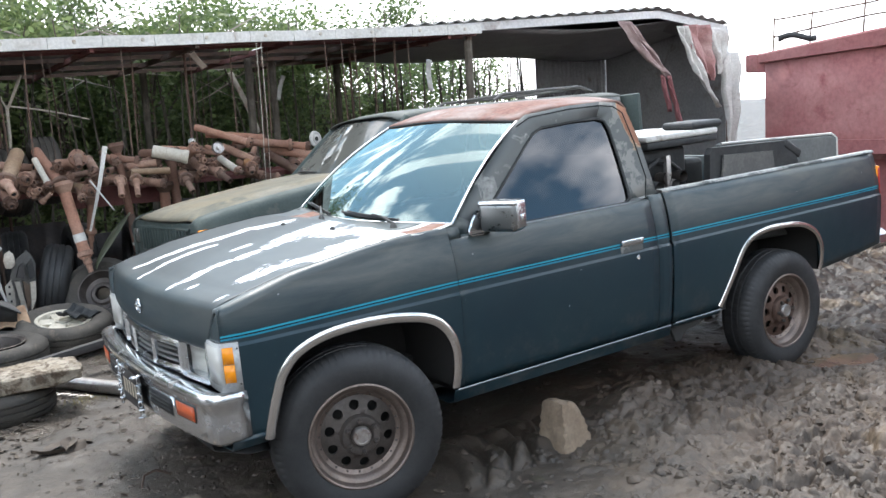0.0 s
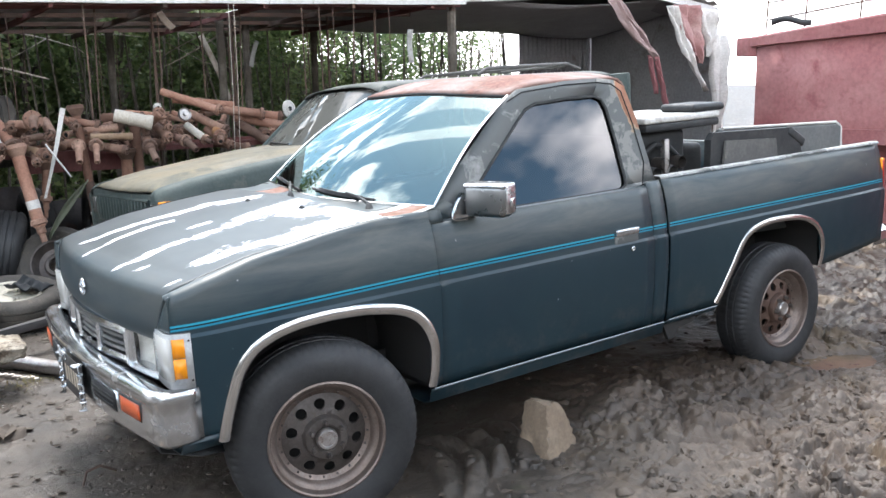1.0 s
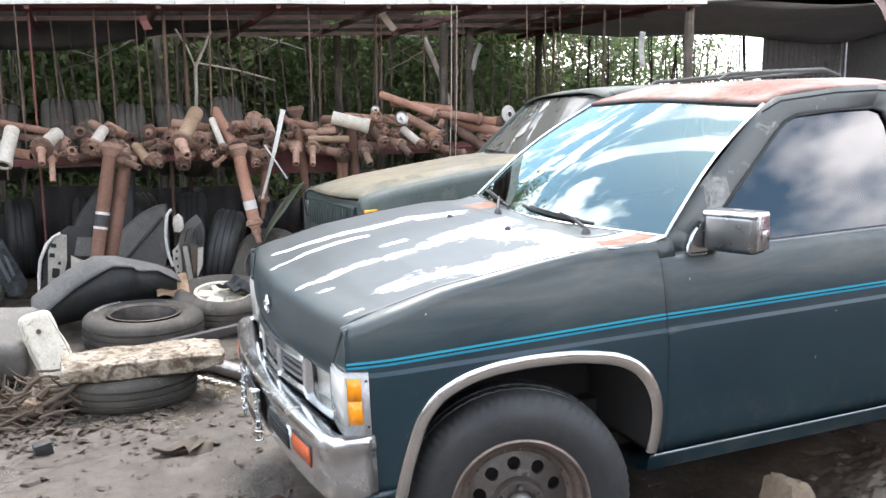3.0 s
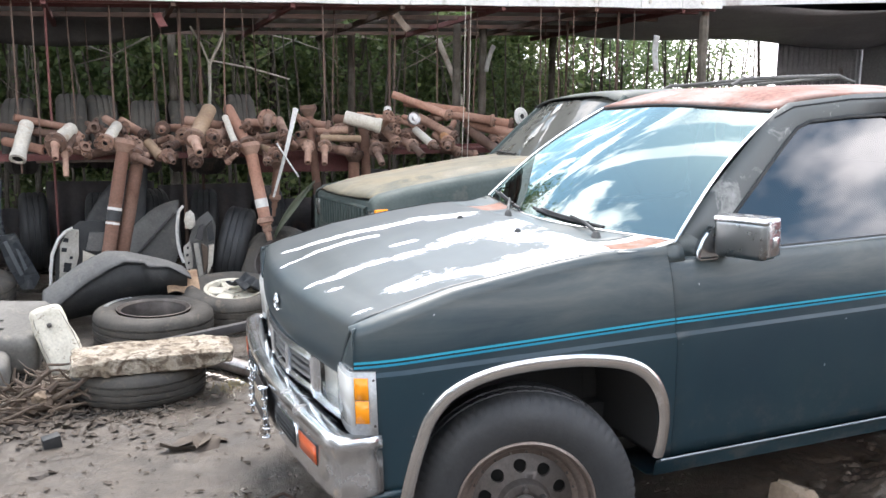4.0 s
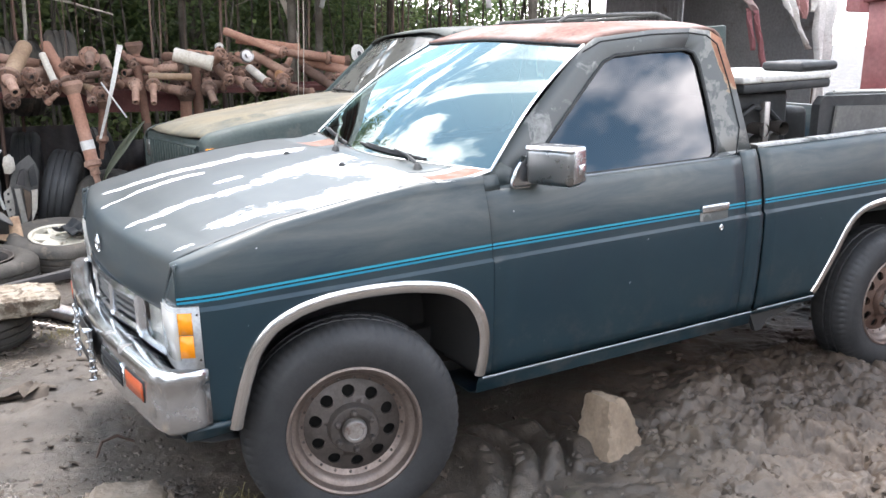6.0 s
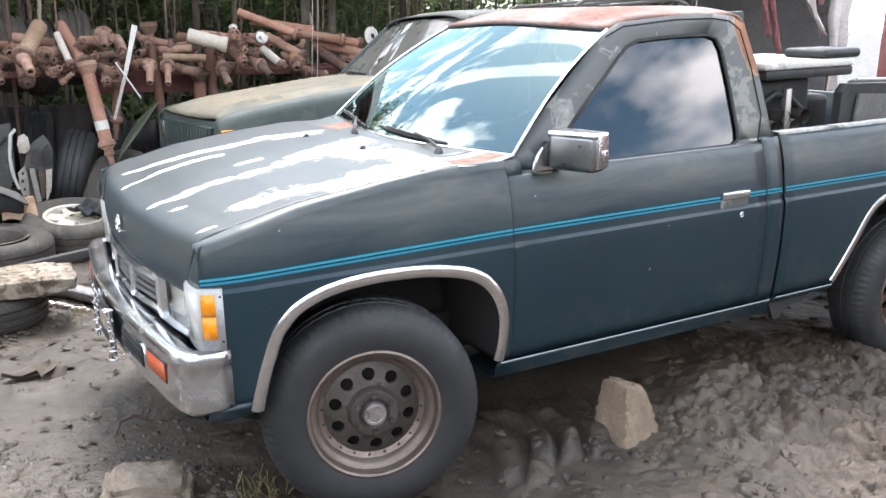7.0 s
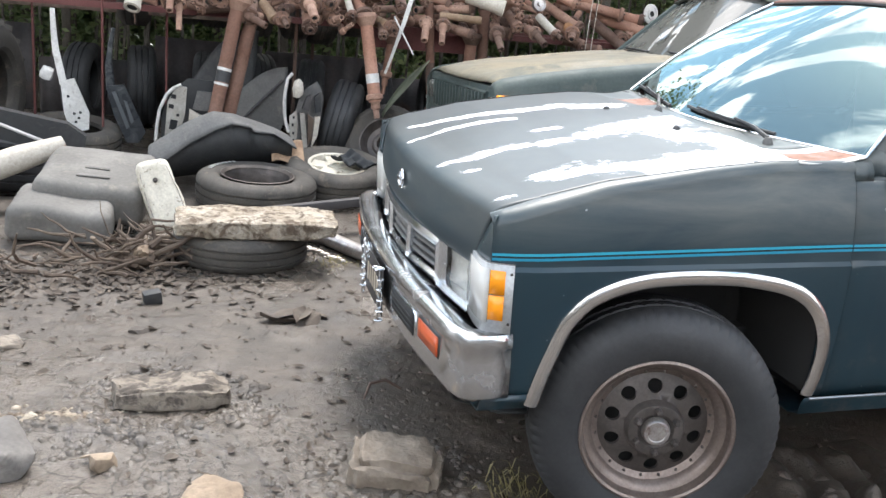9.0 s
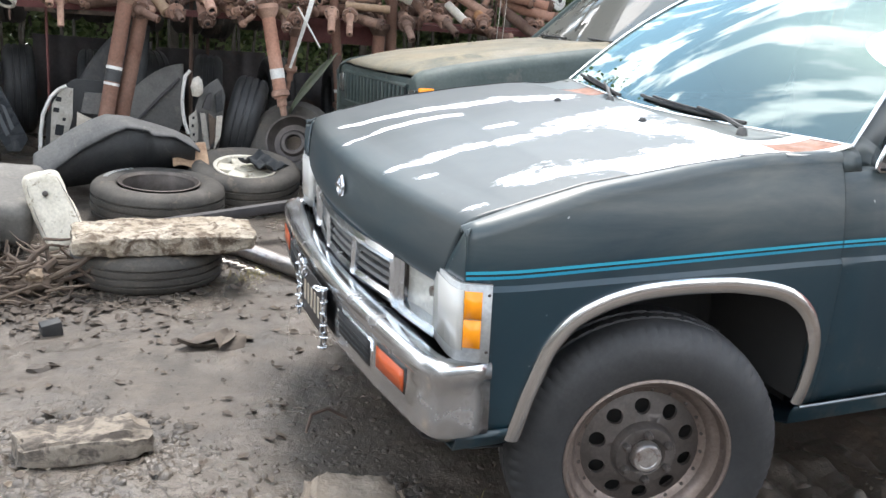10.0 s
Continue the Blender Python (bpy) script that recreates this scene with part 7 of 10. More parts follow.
quarter = cut_panel("cut dark car panel with white rim, standing in the scrap", 4.71,
                    [(-0.620, 0.290), (-0.645, 0.370), (-0.656, 0.437), (-0.660, 0.505), (-0.658, 0.566), (-0.643, 0.678), (-0.609, 0.717)],
                    [(-0.557, 0.51), (-0.536, 0.58), (-0.492, 0.622), (-0.428, 0.668), (-0.395, 0.62), (-0.373, 0.552), (-0.389, 0.371), (-0.429, 0.207), (-0.493, 0.162), (-0.575, 0.19), (-0.600, 0.36)],
                    [(-0.618, 0.406), (-0.570, 0.452), (-0.556, 0.36), (-0.555, 0.255), (-0.588, 0.192), (-0.614, 0.292)],
                    ((-0.588, 0.400, 0.014, 0.018), (-0.592, 0.345, 0.016, 0.020), (-0.585, 0.285, 0.014, 0.020), (-0.582, 0.235, 0.012, 0.014)),
                    (([(-0.546, 0.436), (-0.511, 0.434), (-0.478, 0.187), (-0.513, 0.173)], M_PRESS),
                     ([(-0.488, 0.433), (-0.443, 0.398), (-0.448, 0.251), (-0.478, 0.203)], M_TWIG),
                     ([(-0.435, 0.414), (-0.396, 0.421), (-0.407, 0.281), (-0.450, 0.185)], M_PALETUBE),
                     ([(-0.530, 0.470), (-0.500, 0.560), (-0.470, 0.575), (-0.478, 0.450)], M_OLDSHEET),
                     ([(-0.435, 0.440), (-0.445, 0.560), (-0.405, 0.600), (-0.392, 0.460)], M_BLACK)), M_GREYPL)
bm = bmesh.new()
stone_mesh(bm, (0.080, 0.06, 0.135), 71, 0.25, 3, 0.3, Matrix.Translation((-0.568, 4.68, 0.610)))
part("foam_lump", bm, M_PALETUBE, quarter, "lump of yellowed foam")
bm = bmesh.new()
grid(bm, lambda u, v: Vector((-0.79 + 0.21 * u, 3.90 + 0.20 * v, 0.235 + 0.075 * v + 0.03 * u * v + 0.012 * math.sin(7 * u + 2 * v))), 10, 8)
plate = thing("rusty_plate", "bent rust-brown steel plate lying over the tyres", "metal plate", bm=bm, material=M_TANTUBE)
sm = plate.modifiers.new("thickness", "SOLIDIFY")
sm.thickness = 0.006
cut_panel("long dark car wing laid slanting in the scrap", 4.90,
          [(-1.02, 0.25), (-0.90, 0.38), (-0.78, 0.515), (-0.66, 0.64)],
          [(-1.05, 0.12), (-0.70, 0.12), (-0.62, 0.40), (-0.66, 0.64), (-0.78, 0.51), (-0.92, 0.36), (-1.04, 0.24)],
          [(-0.98, 0.14), (-0.94, 0.14), (-0.90, 0.24), (-0.95, 0.26)], (), (), M_GREYPL, M_OLDSHEET)

# large dark wing leaning behind
def wing(u, v):
    a = radians(20 + 75 * u)
    return Vector((-1.42 + 0.55 * u + 0.05 * v, 5.25 + 0.10 * v, 0.10 + 0.95 * math.sin(a) * (0.4 + 0.6 * v) - 0.1 * u))


shell("car_wing", "dark curved car wing leaning in the scrap", "car panel", wing, 16, 8, M_BLACK, 0.008)
shell("car_wing", "dark curved wing panel under the rack", "car panel", lambda u, v: Vector((-1.05 + 0.45 * u, 5.15 + 0.1 * v, 0.08 + 0.62 * math.sin(radians(30 + 60 * u)) * (0.3 + 0.7 * v))), 16, 8, M_GREYPL, 0.008)


def ribbon(name, label, cat, pts, widths, across, material, thick=0.006):
    bm = bmesh.new()
    A = Vector(across).normalized()
    rows_mesh(bm, [[Vector(p) - A * w / 2, Vector(p) + Vector((0, -0.10 * w, 0)), Vector(p) + A * w / 2] for p, w in zip(pts, widths)])
    ob = thing(name, label, cat, None, bm=bm, material=material)
    s = ob.modifiers.new("thickness", "SOLIDIFY")
    s.thickness = thick
    s.offset = 0
    return ob


pil = thing("door_pillar", "white-painted cut door pillar hanging in the scrap", "car part")
bm = bmesh.new()
sweep(bm, [(-2.249, 4.95, 1.02), (-2.245, 4.95, 0.886), (-2.233, 4.95, 0.733), (-2.186, 4.95, 0.50)], [0.018, 0.022, 0.026, 0.030], 6, flat=((0, 1, 0), 0.4))
part("channel", bm, M_WHITEPAINT, pil)
bm = bmesh.new()
prism(bm, [(-0.07, 0.16), (0.02, 0.19), (0.12, -0.05), (0.115, -0.17), (0.0, -0.20), (-0.05, -0.06)], 0.02, Matrix.Translation((-2.135, 4.95, 0.36)) @ Euler((radians(90), 0, 0)).to_matrix().to_4x4())
part("foot_plate", bm, M_WHITEPAINT, pil, "white plate with bolt holes")
for dx, dz in ((-0.02, 0.06), (0.02, -0.06), (0.05, -0.09), (0.03, -0.12), (0.06, -0.05)):
    bm = bmesh.new()
    lathe(bm, [(0.010, 0.0), (0.010, 0.003), (0.0, 0.003)], 10, Matrix.Translation((-2.135 + dx, 4.928, 0.36 + dz)) @ Euler((radians(90), 0, 0)).to_matrix().to_4x4())
    part("bolt_hole", bm, M_LINE, pil)
strip2 = thing("door_pillar", "dark glossy cut door pillar hanging in the scrap", "car part")
bm = bmesh.new()
sweep(bm, [(-1.852, 4.95, 0.918), (-1.872, 4.95, 0.80), (-1.885, 4.95, 0.66), (-1.870, 4.95, 0.48)], [0.014, 0.018, 0.024, 0.034], 8, flat=((0, 1, 0), 0.5))
part("channel", bm, M_GLOSSBLACK, strip2)
bm = bmesh.new()
prism(bm, [(-0.10, 0.14), (0.02, 0.16), (0.12, -0.06), (0.17, -0.18), (0.12, -0.26), (0.04, -0.26), (-0.05, -0.06)], 0.03, Matrix.Translation((-1.80, 4.95, 0.37)) @ Euler((radians(90), 0, 0)).to_matrix().to_4x4())
part("foot_plate", bm, M_GLOSSBLACK, strip2)
# two pale stripes across the dark foot plate
for poly in ([(-0.06, 0.10), (-0.035, 0.11), (0.06, -0.14), (0.04, -0.16)], [(0.02, 0.05), (0.04, 0.04), (0.09, -0.10), (0.07, -0.12)]):
    bm = bmesh.new()
    prism(bm, poly, 0.008, Matrix.Translation((-1.80, 4.917, 0.37)) @ Euler((radians(90), 0, 0)).to_matrix().to_4x4())
    part("bare_edge", bm, M_STRIP, strip2, "pale metal stripe")
bm = bmesh.new()
stone_mesh(bm, (0.085, 0.05, 0.095), 77, 0.1, 3, 0.6)
thing("mirror_housing", "small white plastic mirror housing", "car part", pose(-2.296, 4.95, 0.572, 0, 20, 0), bm=bm, material=M_WHITEPAINT)
bm = bmesh.new()
prism(bm, [(0, 0), (0.60, 0.06), (0.72, 0.02), (0.74, -0.10), (0.60, -0.14), (0.0, -0.16)], 0.10, pose(-2.62, 3.95, 0.52, 90, 0, 6) @ Euler((0, 0, radians(-17))).to_matrix().to_4x4())
bump_ob = thing("car_bumper", "black plastic car bumper with a pale edge, on the scrap heap", "bumper")
part("bumper_skin", bm, M_BLACK, bump_ob)
bm = bmesh.new()
sweep(bm, [(-2.62, 3.84, 0.49), (-2.40, 3.87, 0.392), (-2.103, 3.90, 0.27)], 0.011, 6)
part("pale_moulding", bm, M_CURTW, bump_ob, "pale moulding")
bm = bmesh.new()
sweep(bm, [(-2.85, 3.18, 0.10), (-2.50, 3.30, 0.18), (-2.20, 3.42, 0.29), (-1.99, 3.50, 0.36)], [0.07, 0.085, 0.075, 0.05], 12)
for v in bm.verts:
    v.co += Vector((0.006, 0.006, 0.008)) * noise.noise(v.co * 12)
thing("pale_pipe", "thick pale pipe with peeling skin", "pipe", bm=bm, material=M_PALETUBE)
bm = bmesh.new()
sweep(bm, [(-0.85, 3.00, 0.05), (-0.56, 2.80, 0.05), (-0.36, 2.45, 0.05), (-0.20, 2.15, 0.05)], 0.042, 14)
thing("metal_pipe", "bright metal exhaust pipe on the ground", "pipe", bm=bm, material=M_HUB)
bm = bmesh.new()
for k in range(16):
    c = Vector((-0.72 + 0.014 * k, 2.78 - 0.020 * k + 0.01 * math.sin(k), 0.016))
    ring = [c + Vector((0.016 * math.cos(a), 0.010 * math.sin(a) if k % 2 else 0.003, 0.002 if k % 2 else 0.010 * math.sin(a))) for a in [6.283 * q / 8 for q in range(8)]]
    sweep(bm, ring, 0.005, 5, closed=True)
thing("chain", "rusty chain lying by the pipe", "chain", bm=bm, material=M_HUB)
bm = bmesh.new()
box(bm, (-0.50, 3.10, 0.16), (0.90, 0.05, 0.05), Euler((0, radians(-7), radians(4))).to_matrix().to_4x4(), 0.006)
thing("steel_bar", "dark steel bar across the tyres", "bar", bm=bm, material=M_OLDSHEET)


def twigs(name, label, cat, cx, cy, spread, count, material, lift):
    for k in range(count):
        bm = bmesh.new()
        a = RND.uniform(0, 6.283)
        L = RND.uniform(0.12, 0.30)
        p = Vector((cx + RND.gauss(0, spread[0]), cy + RND.gauss(0, spread[1]), 0))
        p.z = ground_z(p.x, p.y) + RND.uniform(0.01, lift)
        pts = []
        d = Vector((math.cos(a), math.sin(a) * 0.6, RND.uniform(-0.2, 0.45))).normalized()
        for q in range(6):
            pts.append(p.copy())
            d = (d + Vector((RND.uniform(-0.4, 0.4), RND.uniform(-0.4, 0.4), RND.uniform(-0.35, 0.3)))).normalized()
            p = p + d * L / 5
            p.z = max(p.z, ground_z(p.x, p.y) + 0.008)
        r = RND.uniform(0.004, 0.012)
        sweep(bm, pts, [r, r * 0.95, r * 0.85, r * 0.7, r * 0.55, r * 0.35], 6)
        thing(name, label, cat, bm=bm, material=material, group="brushwood")


twigs("branch", "dead gnarled branch in the brushwood heap", "branch", -1.52, 2.46, (0.11, 0.09), 60, M_TWIG, 0.13)
twigs("branch", "dead twig lying on the soil", "branch", -1.85, 2.30, (0.28, 0.12), 30, M_TWIG, 0.06)
root = thing("tree_root", "broken gnarled root chunk with splintered pale wood", "root")
bm = bmesh.new()
stone_mesh(bm, (0.17, 0.12, 0.12), 41, 0.35, 4, 0.0, Matrix.Translation((-1.515, 2.36, 0.06)))
part("stump", bm, M_TWIG, root)
bm = bmesh.new()
stone_mesh(bm, (0.07, 0.05, 0.06), 43, 0.5, 3, 0.0, Matrix.Translation((-1.49, 2.31, 0.10)))
part("splintered_wood", bm, M_ROCK, root, "pale splintered wood")
for k, (dx, dy, dz, r) in enumerate(((0.30, 0.05, 0.26, 0.020), (0.24, -0.03, 0.14, 0.022), (0.05, 0.06, 0.30, 0.020), (-0.06, 0.04, 0.26, 0.018), (-0.20, -0.02, 0.10, 0.020), (0.14, 0.10, 0.33, 0.014), (-0.13, -0.06, -0.03, 0.026), (0.28, 0.04, 0.04, 0.016))):
    bm = bmesh.new()
    pts = [Vector((-1.515, 2.36, 0.07)) + Vector((dx, dy, 0.55 * dz)) * t + Vector((0.040 * math.sin(9 * t + k), 0.02 * math.sin(5 * t + k), 0.035 * math.sin(7 * t + 2 * k))) for t in (0.1, 0.3, 0.5, 0.7, 0.86, 1.0)]
    r *= 0.72
    sweep(bm, pts, [r * 1.5, r, r * 0.9, r * 0.8, r * 0.7, r * 0.45], 7)
    part("root_arm", bm, M_TWIG, root)
bm = bmesh.new()
box(bm, (0, 0, 0.028), (0.075, 0.05, 0.06), None, 0.004)
thing("plastic_box", "small black plastic box lying on the mud", "box", pose(-1.417, 1.89, 0.0, 6, -8, 15), bm=bm, material=M_BLACK)
bm = bmesh.new()
grid(bm, lambda u, v: Vector((-0.12 + 0.24 * u, -0.10 + 0.20 * v, 0.03 * noise.noise(Vector((u * 5, v * 5, 1))) + 0.025 * math.sin(8 * u + 3 * v) - 0.10 * max(0.0, u - 0.6))), 20, 18)
rag = thing("cloth_rag", "dark crumpled rag on the white wheel", "rag", pose(-0.25, 3.90, 0.275, 9, -3, 30), bm=bm, material=M_CLOTH)
sm = rag.modifiers.new("thickness", "SOLIDIFY")
sm.thickness = 0.008
bm = bmesh.new()
bmesh.ops.create_circle(bm, cap_ends=True, segments=28, radius=1.0)
for v in bm.verts:
    k = 1 + 0.18 * noise.noise(v.co * 2.2)
    v.co = Vector((v.co.x * 0.40 * k, v.co.y * 0.23 * k, 0))
thing("puddle", "shallow brown puddle in the wheel rut", "puddle", pose(2.97, -0.12, 0.070, 0, 0, -25), bm=bm, material=M_WATER)
bm = bmesh.new()
sweep(bm, [(-0.50, 0.96, 0.02), (-0.56, 0.98, 0.05), (-0.62, 0.96, 0.045), (-0.65, 0.90, 0.015)], [0.005, 0.006, 0.006, 0.004], 6)
thing("twig", "dark bent twig on the mud", "twig", bm=bm, material=M_ROD)
for k, (x, y, a) in enumerate(((-0.86, 1.70, 0.3), (-0.80, 1.66, 1.2), (-0.74, 1.72, 2.2), (-0.90, 1.64, 2.9), (-0.78, 1.60, 0.8))):
    bm = bmesh.new()
    grid(bm, lambda u, v: Vector(((u - 0.5) * 0.16, (v - 0.5) * 0.075 * (1 - (2 * u - 1) ** 2 * 0.8), 0.012 * math.sin(3 * u + k) + 0.016 * abs(2 * v - 1) * (1 if k % 2 else -0.4) + 0.012)), 8, 4)
    thing("dry_leaf", "large curled dead leaf on the mud", "leaf", pose(x, y, ground_z(x, y) + 0.004, 6 * k, -8, math.degrees(a)), "dead leaves", bm, M_LITTER)


def grass(x0, y0, n, h, material, name="grass_tuft"):
    verts, faces = [], []
    for k in range(n):
        x, y = x0 + RND.gauss(0, 0.06), y0 + RND.gauss(0, 0.05)
        a = RND.uniform(0, 6.283)
        L = h * RND.uniform(0.6, 1.3)
        z = ground_z(x, y)
        w = 0.002
        dx, dy = math.cos(a), math.sin(a)
        b = len(verts)
        for t, s in ((0, 1), (0.5, 0.8), (1, 0.15)):
            px, py, pz = x + dx * L * t * 0.9, y + dy * L * t * 0.9, z + L * 0.5 * math.sin(t * 2.4)
            verts += [(px - dy * w * s, py + dx * w * s, pz), (px + dy * w * s, py - dx * w * s, pz)]
        faces += [(b, b + 1, b + 3, b + 2), (b + 2, b + 3, b + 5, b + 4)]
    me = bpy.data.meshes.new(name)
    me.from_pydata(verts, [], faces)
    me.materials.append(material)
    tagged(new(name, me), "tuft of dry trampled grass", "grass", kind="stuff")


grass(-0.30, 0.30, 70, 0.07, M_GRASS)
grass(-0.55, 2.45, 60, 0.05, M_GRASS)

# ---- rack with axle shafts ----
def eave_z(x):
    return 2.245 + 0.0275 * (x + 1.4)


def bar_between(bm, a, b, w, h):
    a, b = Vector(a), Vector(b)
    d = b - a
    q = d.to_track_quat("X", "Z").to_matrix().to_4x4()
    vs = box(bm, (0, 0, 0), (d.length, w, h))
    mm = Matrix.Translation((a + b) / 2) @ q
    for v in vs:
        v.co = mm @ v.co


rack = thing("storage_rack", "rusty red steel rack that carries scrap axle shafts", "rack")
for y, z in ((5.14, 1.05), (6.30, 1.02), (5.62, 1.03)):
    bm = bmesh.new()
    bar_between(bm, (-4.5, y, z), (3.7, y, z + 0.03), 0.05, 0.042)
    part("shelf_beam", bm, M_REDPIPE, rack)
for y in (5.9, 6.25):
    bm = bmesh.new()
    bar_between(bm, (-3.2, y, 0.98), (0.8, y, 0.99), 0.10, 0.03)
    part("shelf_board", bm, M_TWIG, rack)
for x, y in ((-2.42, 5.2), (-1.93, 5.0), (-1.50, 5.2), (-1.055, 5.25), (-0.543, 5.3), (-0.30, 6.3), (1.27, 5.6), (2.30, 6.3), (3.40, 5.3), (3.4, 6.3), (-3.3, 5.2), (-3.2, 6.3)):
    bm = bmesh.new()
    sweep(bm, [(x, y, ground_z(x, y) - 0.05), (x, y, eave_z(x) - 0.06)], 0.009 if y < 5.3 else 0.014, 8)
    part("post", bm, M_REDPIPE if x < -1.2 else M_ROD, rack)
for k in range(34):
    x = -2.9 + 0.19 * k + RND.uniform(-0.06, 0.06)
    y = RND.choice((5.02, 5.05, 5.45, 5.9, 6.25))
    z1 = RND.uniform(0.95, 1.3)
    lx = RND.uniform(-0.02, 0.02)
    bm = bmesh.new()
    sweep(bm, [(x, y, eave_z(x) - 0.05), (x + lx, y, (eave_z(x) + z1) / 2), (x + lx * 1.5, y + RND.uniform(-0.03, 0.03), z1)], RND.choice((0.0035, 0.0045, 0.006, 0.007)), 5)
    part("hanging_rod", bm, M_ROD, rack)
for x, y, mt, r in ((1.72, 4.92, M_PALETUBE, 0.003), (1.76, 4.90, M_PALETUBE, 0.0025)):
    bm = bmesh.new()
    sweep(bm, [(x, y, eave_z(x) - 0.05), (x - 0.01, y - 0.02, 1.6), (x - 0.03, y - 0.03, 0.95)], r, 5)
    part("cord", bm, mt, rack, "pale hanging cord")


def axle_stub(label, a, b, r, mt, fr=0.0, c=None, cr=0.0):
    """An axle piece: a tube from a to b, a studded flange at b and a hollow spindle that runs on to c."""
    ob = thing("axle_shaft", label, "axle shaft", None, "axle shafts on the rack")
    a, b = Vector(a), Vector(b)
    if (b - a).length < 0.05:
        a = b + Vector((0, 0.25, 0.02))
    d = (b - a).normalized()
    q = Matrix.Translation(b) @ d.to_track_quat("Z", "Y").to_matrix().to_4x4()
    L = (b - a).length
    bm = bmesh.new()
    lathe(bm, [(0.0, -L), (r * 0.96, -L), (r, -L + 0.01), (r * 0.98, -L * 0.62), (r * 1.05, -L * 0.60), (r * 1.05, -L * 0.55), (r, -L * 0.53), (r, -0.05), (r * 1.12, -0.035), (r * 1.12, 0.0), (r * 0.78, 0.004), (r * 0.74, -0.02), (0.0, -0.02)], 18, q)
    part("shaft_tube", bm, mt, ob)
    if fr:
        bm = bmesh.new()
        lathe(bm, [(r * 0.9, -0.026), (fr * 0.86, -0.024), (fr, -0.018), (fr, 0.002), (fr * 0.94, 0.008), (r * 0.85, 0.010), (r * 0.7, 0.022), (r * 0.5, 0.022), (r * 0.46, 0.0)], 22, q)
        part("flange", bm, M_RUST, ob)
        for k in range(5):
            t = 2 * math.pi * (k + 0.3) / 5
            bm = bmesh.new()
            lathe(bm, [(0.0, 0.026), (0.006, 0.025), (0.007, 0.002)], 6, q @ Matrix.Translation((fr * 0.80 * math.cos(t), fr * 0.80 * math.sin(t), 0)))
            part("stud", bm, M_ROD, ob)
    bm = bmesh.new()
    if c:
        c = Vector(c)
        e = c - b
        qs = Matrix.Translation(b) @ e.to_track_quat("Z", "Y").to_matrix().to_4x4()
        n = e.length
        lathe(bm, [(cr * 1.5, -0.01), (cr * 1.4, n * 0.18), (cr * 1.02, n * 0.26), (cr, n * 0.55), (cr * 1.10, n * 0.60), (cr, n * 0.66), (cr, n), (cr * 0.62, n + 0.001), (cr * 0.58, n - 0.03)], 14, qs)
        part("spindle", bm, M_RUST if mt != M_WHITEPAINT else mt, ob)
        bm = bmesh.new()
        lathe(bm, [(cr * 0.60, n - 0.016), (0.0, n - 0.018)], 12, qs)
        part("bore", bm, M_LINE, ob)
    else:
        lathe(bm, [(r * 0.74, -0.012), (0.0, -0.014)], 14, q)
        part("bore", bm, M_LINE, ob)
    return ob


axle_stub("off-white axle tube in the pile", (-1.65, 4.9, 1.32), (-1.71, 4.7, 1.08), 0.051, M_PALETUBE, 0, None, 0)
axle_stub("pale dusty axle tube in the pile", (-1.36, 4.95, 1.28), (-1.46, 4.7, 1.19), 0.051, M_PALETUBE, 0.079, (-1.46, 4.58, 1.09), 0.024)
axle_stub("rusted brown axle stub with a flange in the pile", (-1.35, 4.9, 1.23), (-1.4, 4.72, 1.13), 0.032, M_RUST, 0.048, (-1.4, 4.65, 0.96), 0.02)
axle_stub("pale dusty axle tube in the pile", (-1.04, 5.0, 1.3), (-1.13, 4.7, 1.19), 0.04, M_PALETUBE, 0.064, None, 0)
axle_stub("rusted brown axle stub with a flange in the pile", (-1.29, 4.9, 1.21), (-1.52, 4.85, 1.12), 0.036, M_RUST, 0, None, 0)
axle_stub("rusted brown axle stub with a flange in the pile", (-1.18, 4.95, 1.22), (-0.93, 4.8, 1.17), 0.033, M_RUST, 0.054, None, 0)
axle_stub("tan rusted axle tube with a flange in the pile", (-0.83, 4.9, 1.18), (-0.75, 4.75, 1.08), 0.037, M_TANTUBE, 0, None, 0)
axle_stub("rusted brown axle stub with a flange in the pile", (-0.75, 4.8, 1.08), (-0.7, 4.68, 1.09), 0.037, M_RUST, 0.058, (-0.67, 4.6, 1.05), 0.021)
axle_stub("rusted brown axle stub with a flange in the pile", (-0.9, 4.9, 1.17), (-0.93, 4.7, 1.09), 0.041, M_RUST, 0.065, (-0.82, 4.6, 1.04), 0.025)
axle_stub("rusted brown axle stub with a flange in the pile", (-0.62, 4.95, 1.16), (-0.69, 4.75, 1.15), 0.033, M_RUST, 0.046, None, 0)
axle_stub("tan rusted axle tube with a flange in the pile", (-0.36, 5.05, 1.42), (-0.51, 4.72, 1.21), 0.058, M_TANTUBE, 0.084, (-0.49, 4.55, 1.12), 0.033)
axle_stub("rusted brown axle stub with a flange in the pile", (-0.51, 4.9, 1.16), (-0.51, 4.66, 1.05), 0.046, M_RUST, 0.058, (-0.51, 4.6, 1.03), 0.025)
axle_stub("rusted brown axle stub with a flange in the pile", (-0.27, 4.95, 1.24), (-0.38, 4.68, 1.23), 0.042, M_RUST, 0.059, (-0.37, 4.62, 1.22), 0.025)
axle_stub("pale dusty axle tube in the pile", (-0.26, 4.9, 1.37), (-0.21, 4.7, 1.16), 0.025, M_PALETUBE, 0.038, None, 0)
axle_stub("rusted brown axle stub with a flange in the pile", (-0.14, 4.9, 1.24), (-0.22, 4.75, 1.12), 0.034, M_RUST, 0.051, (-0.21, 4.65, 1.16), 0.017)
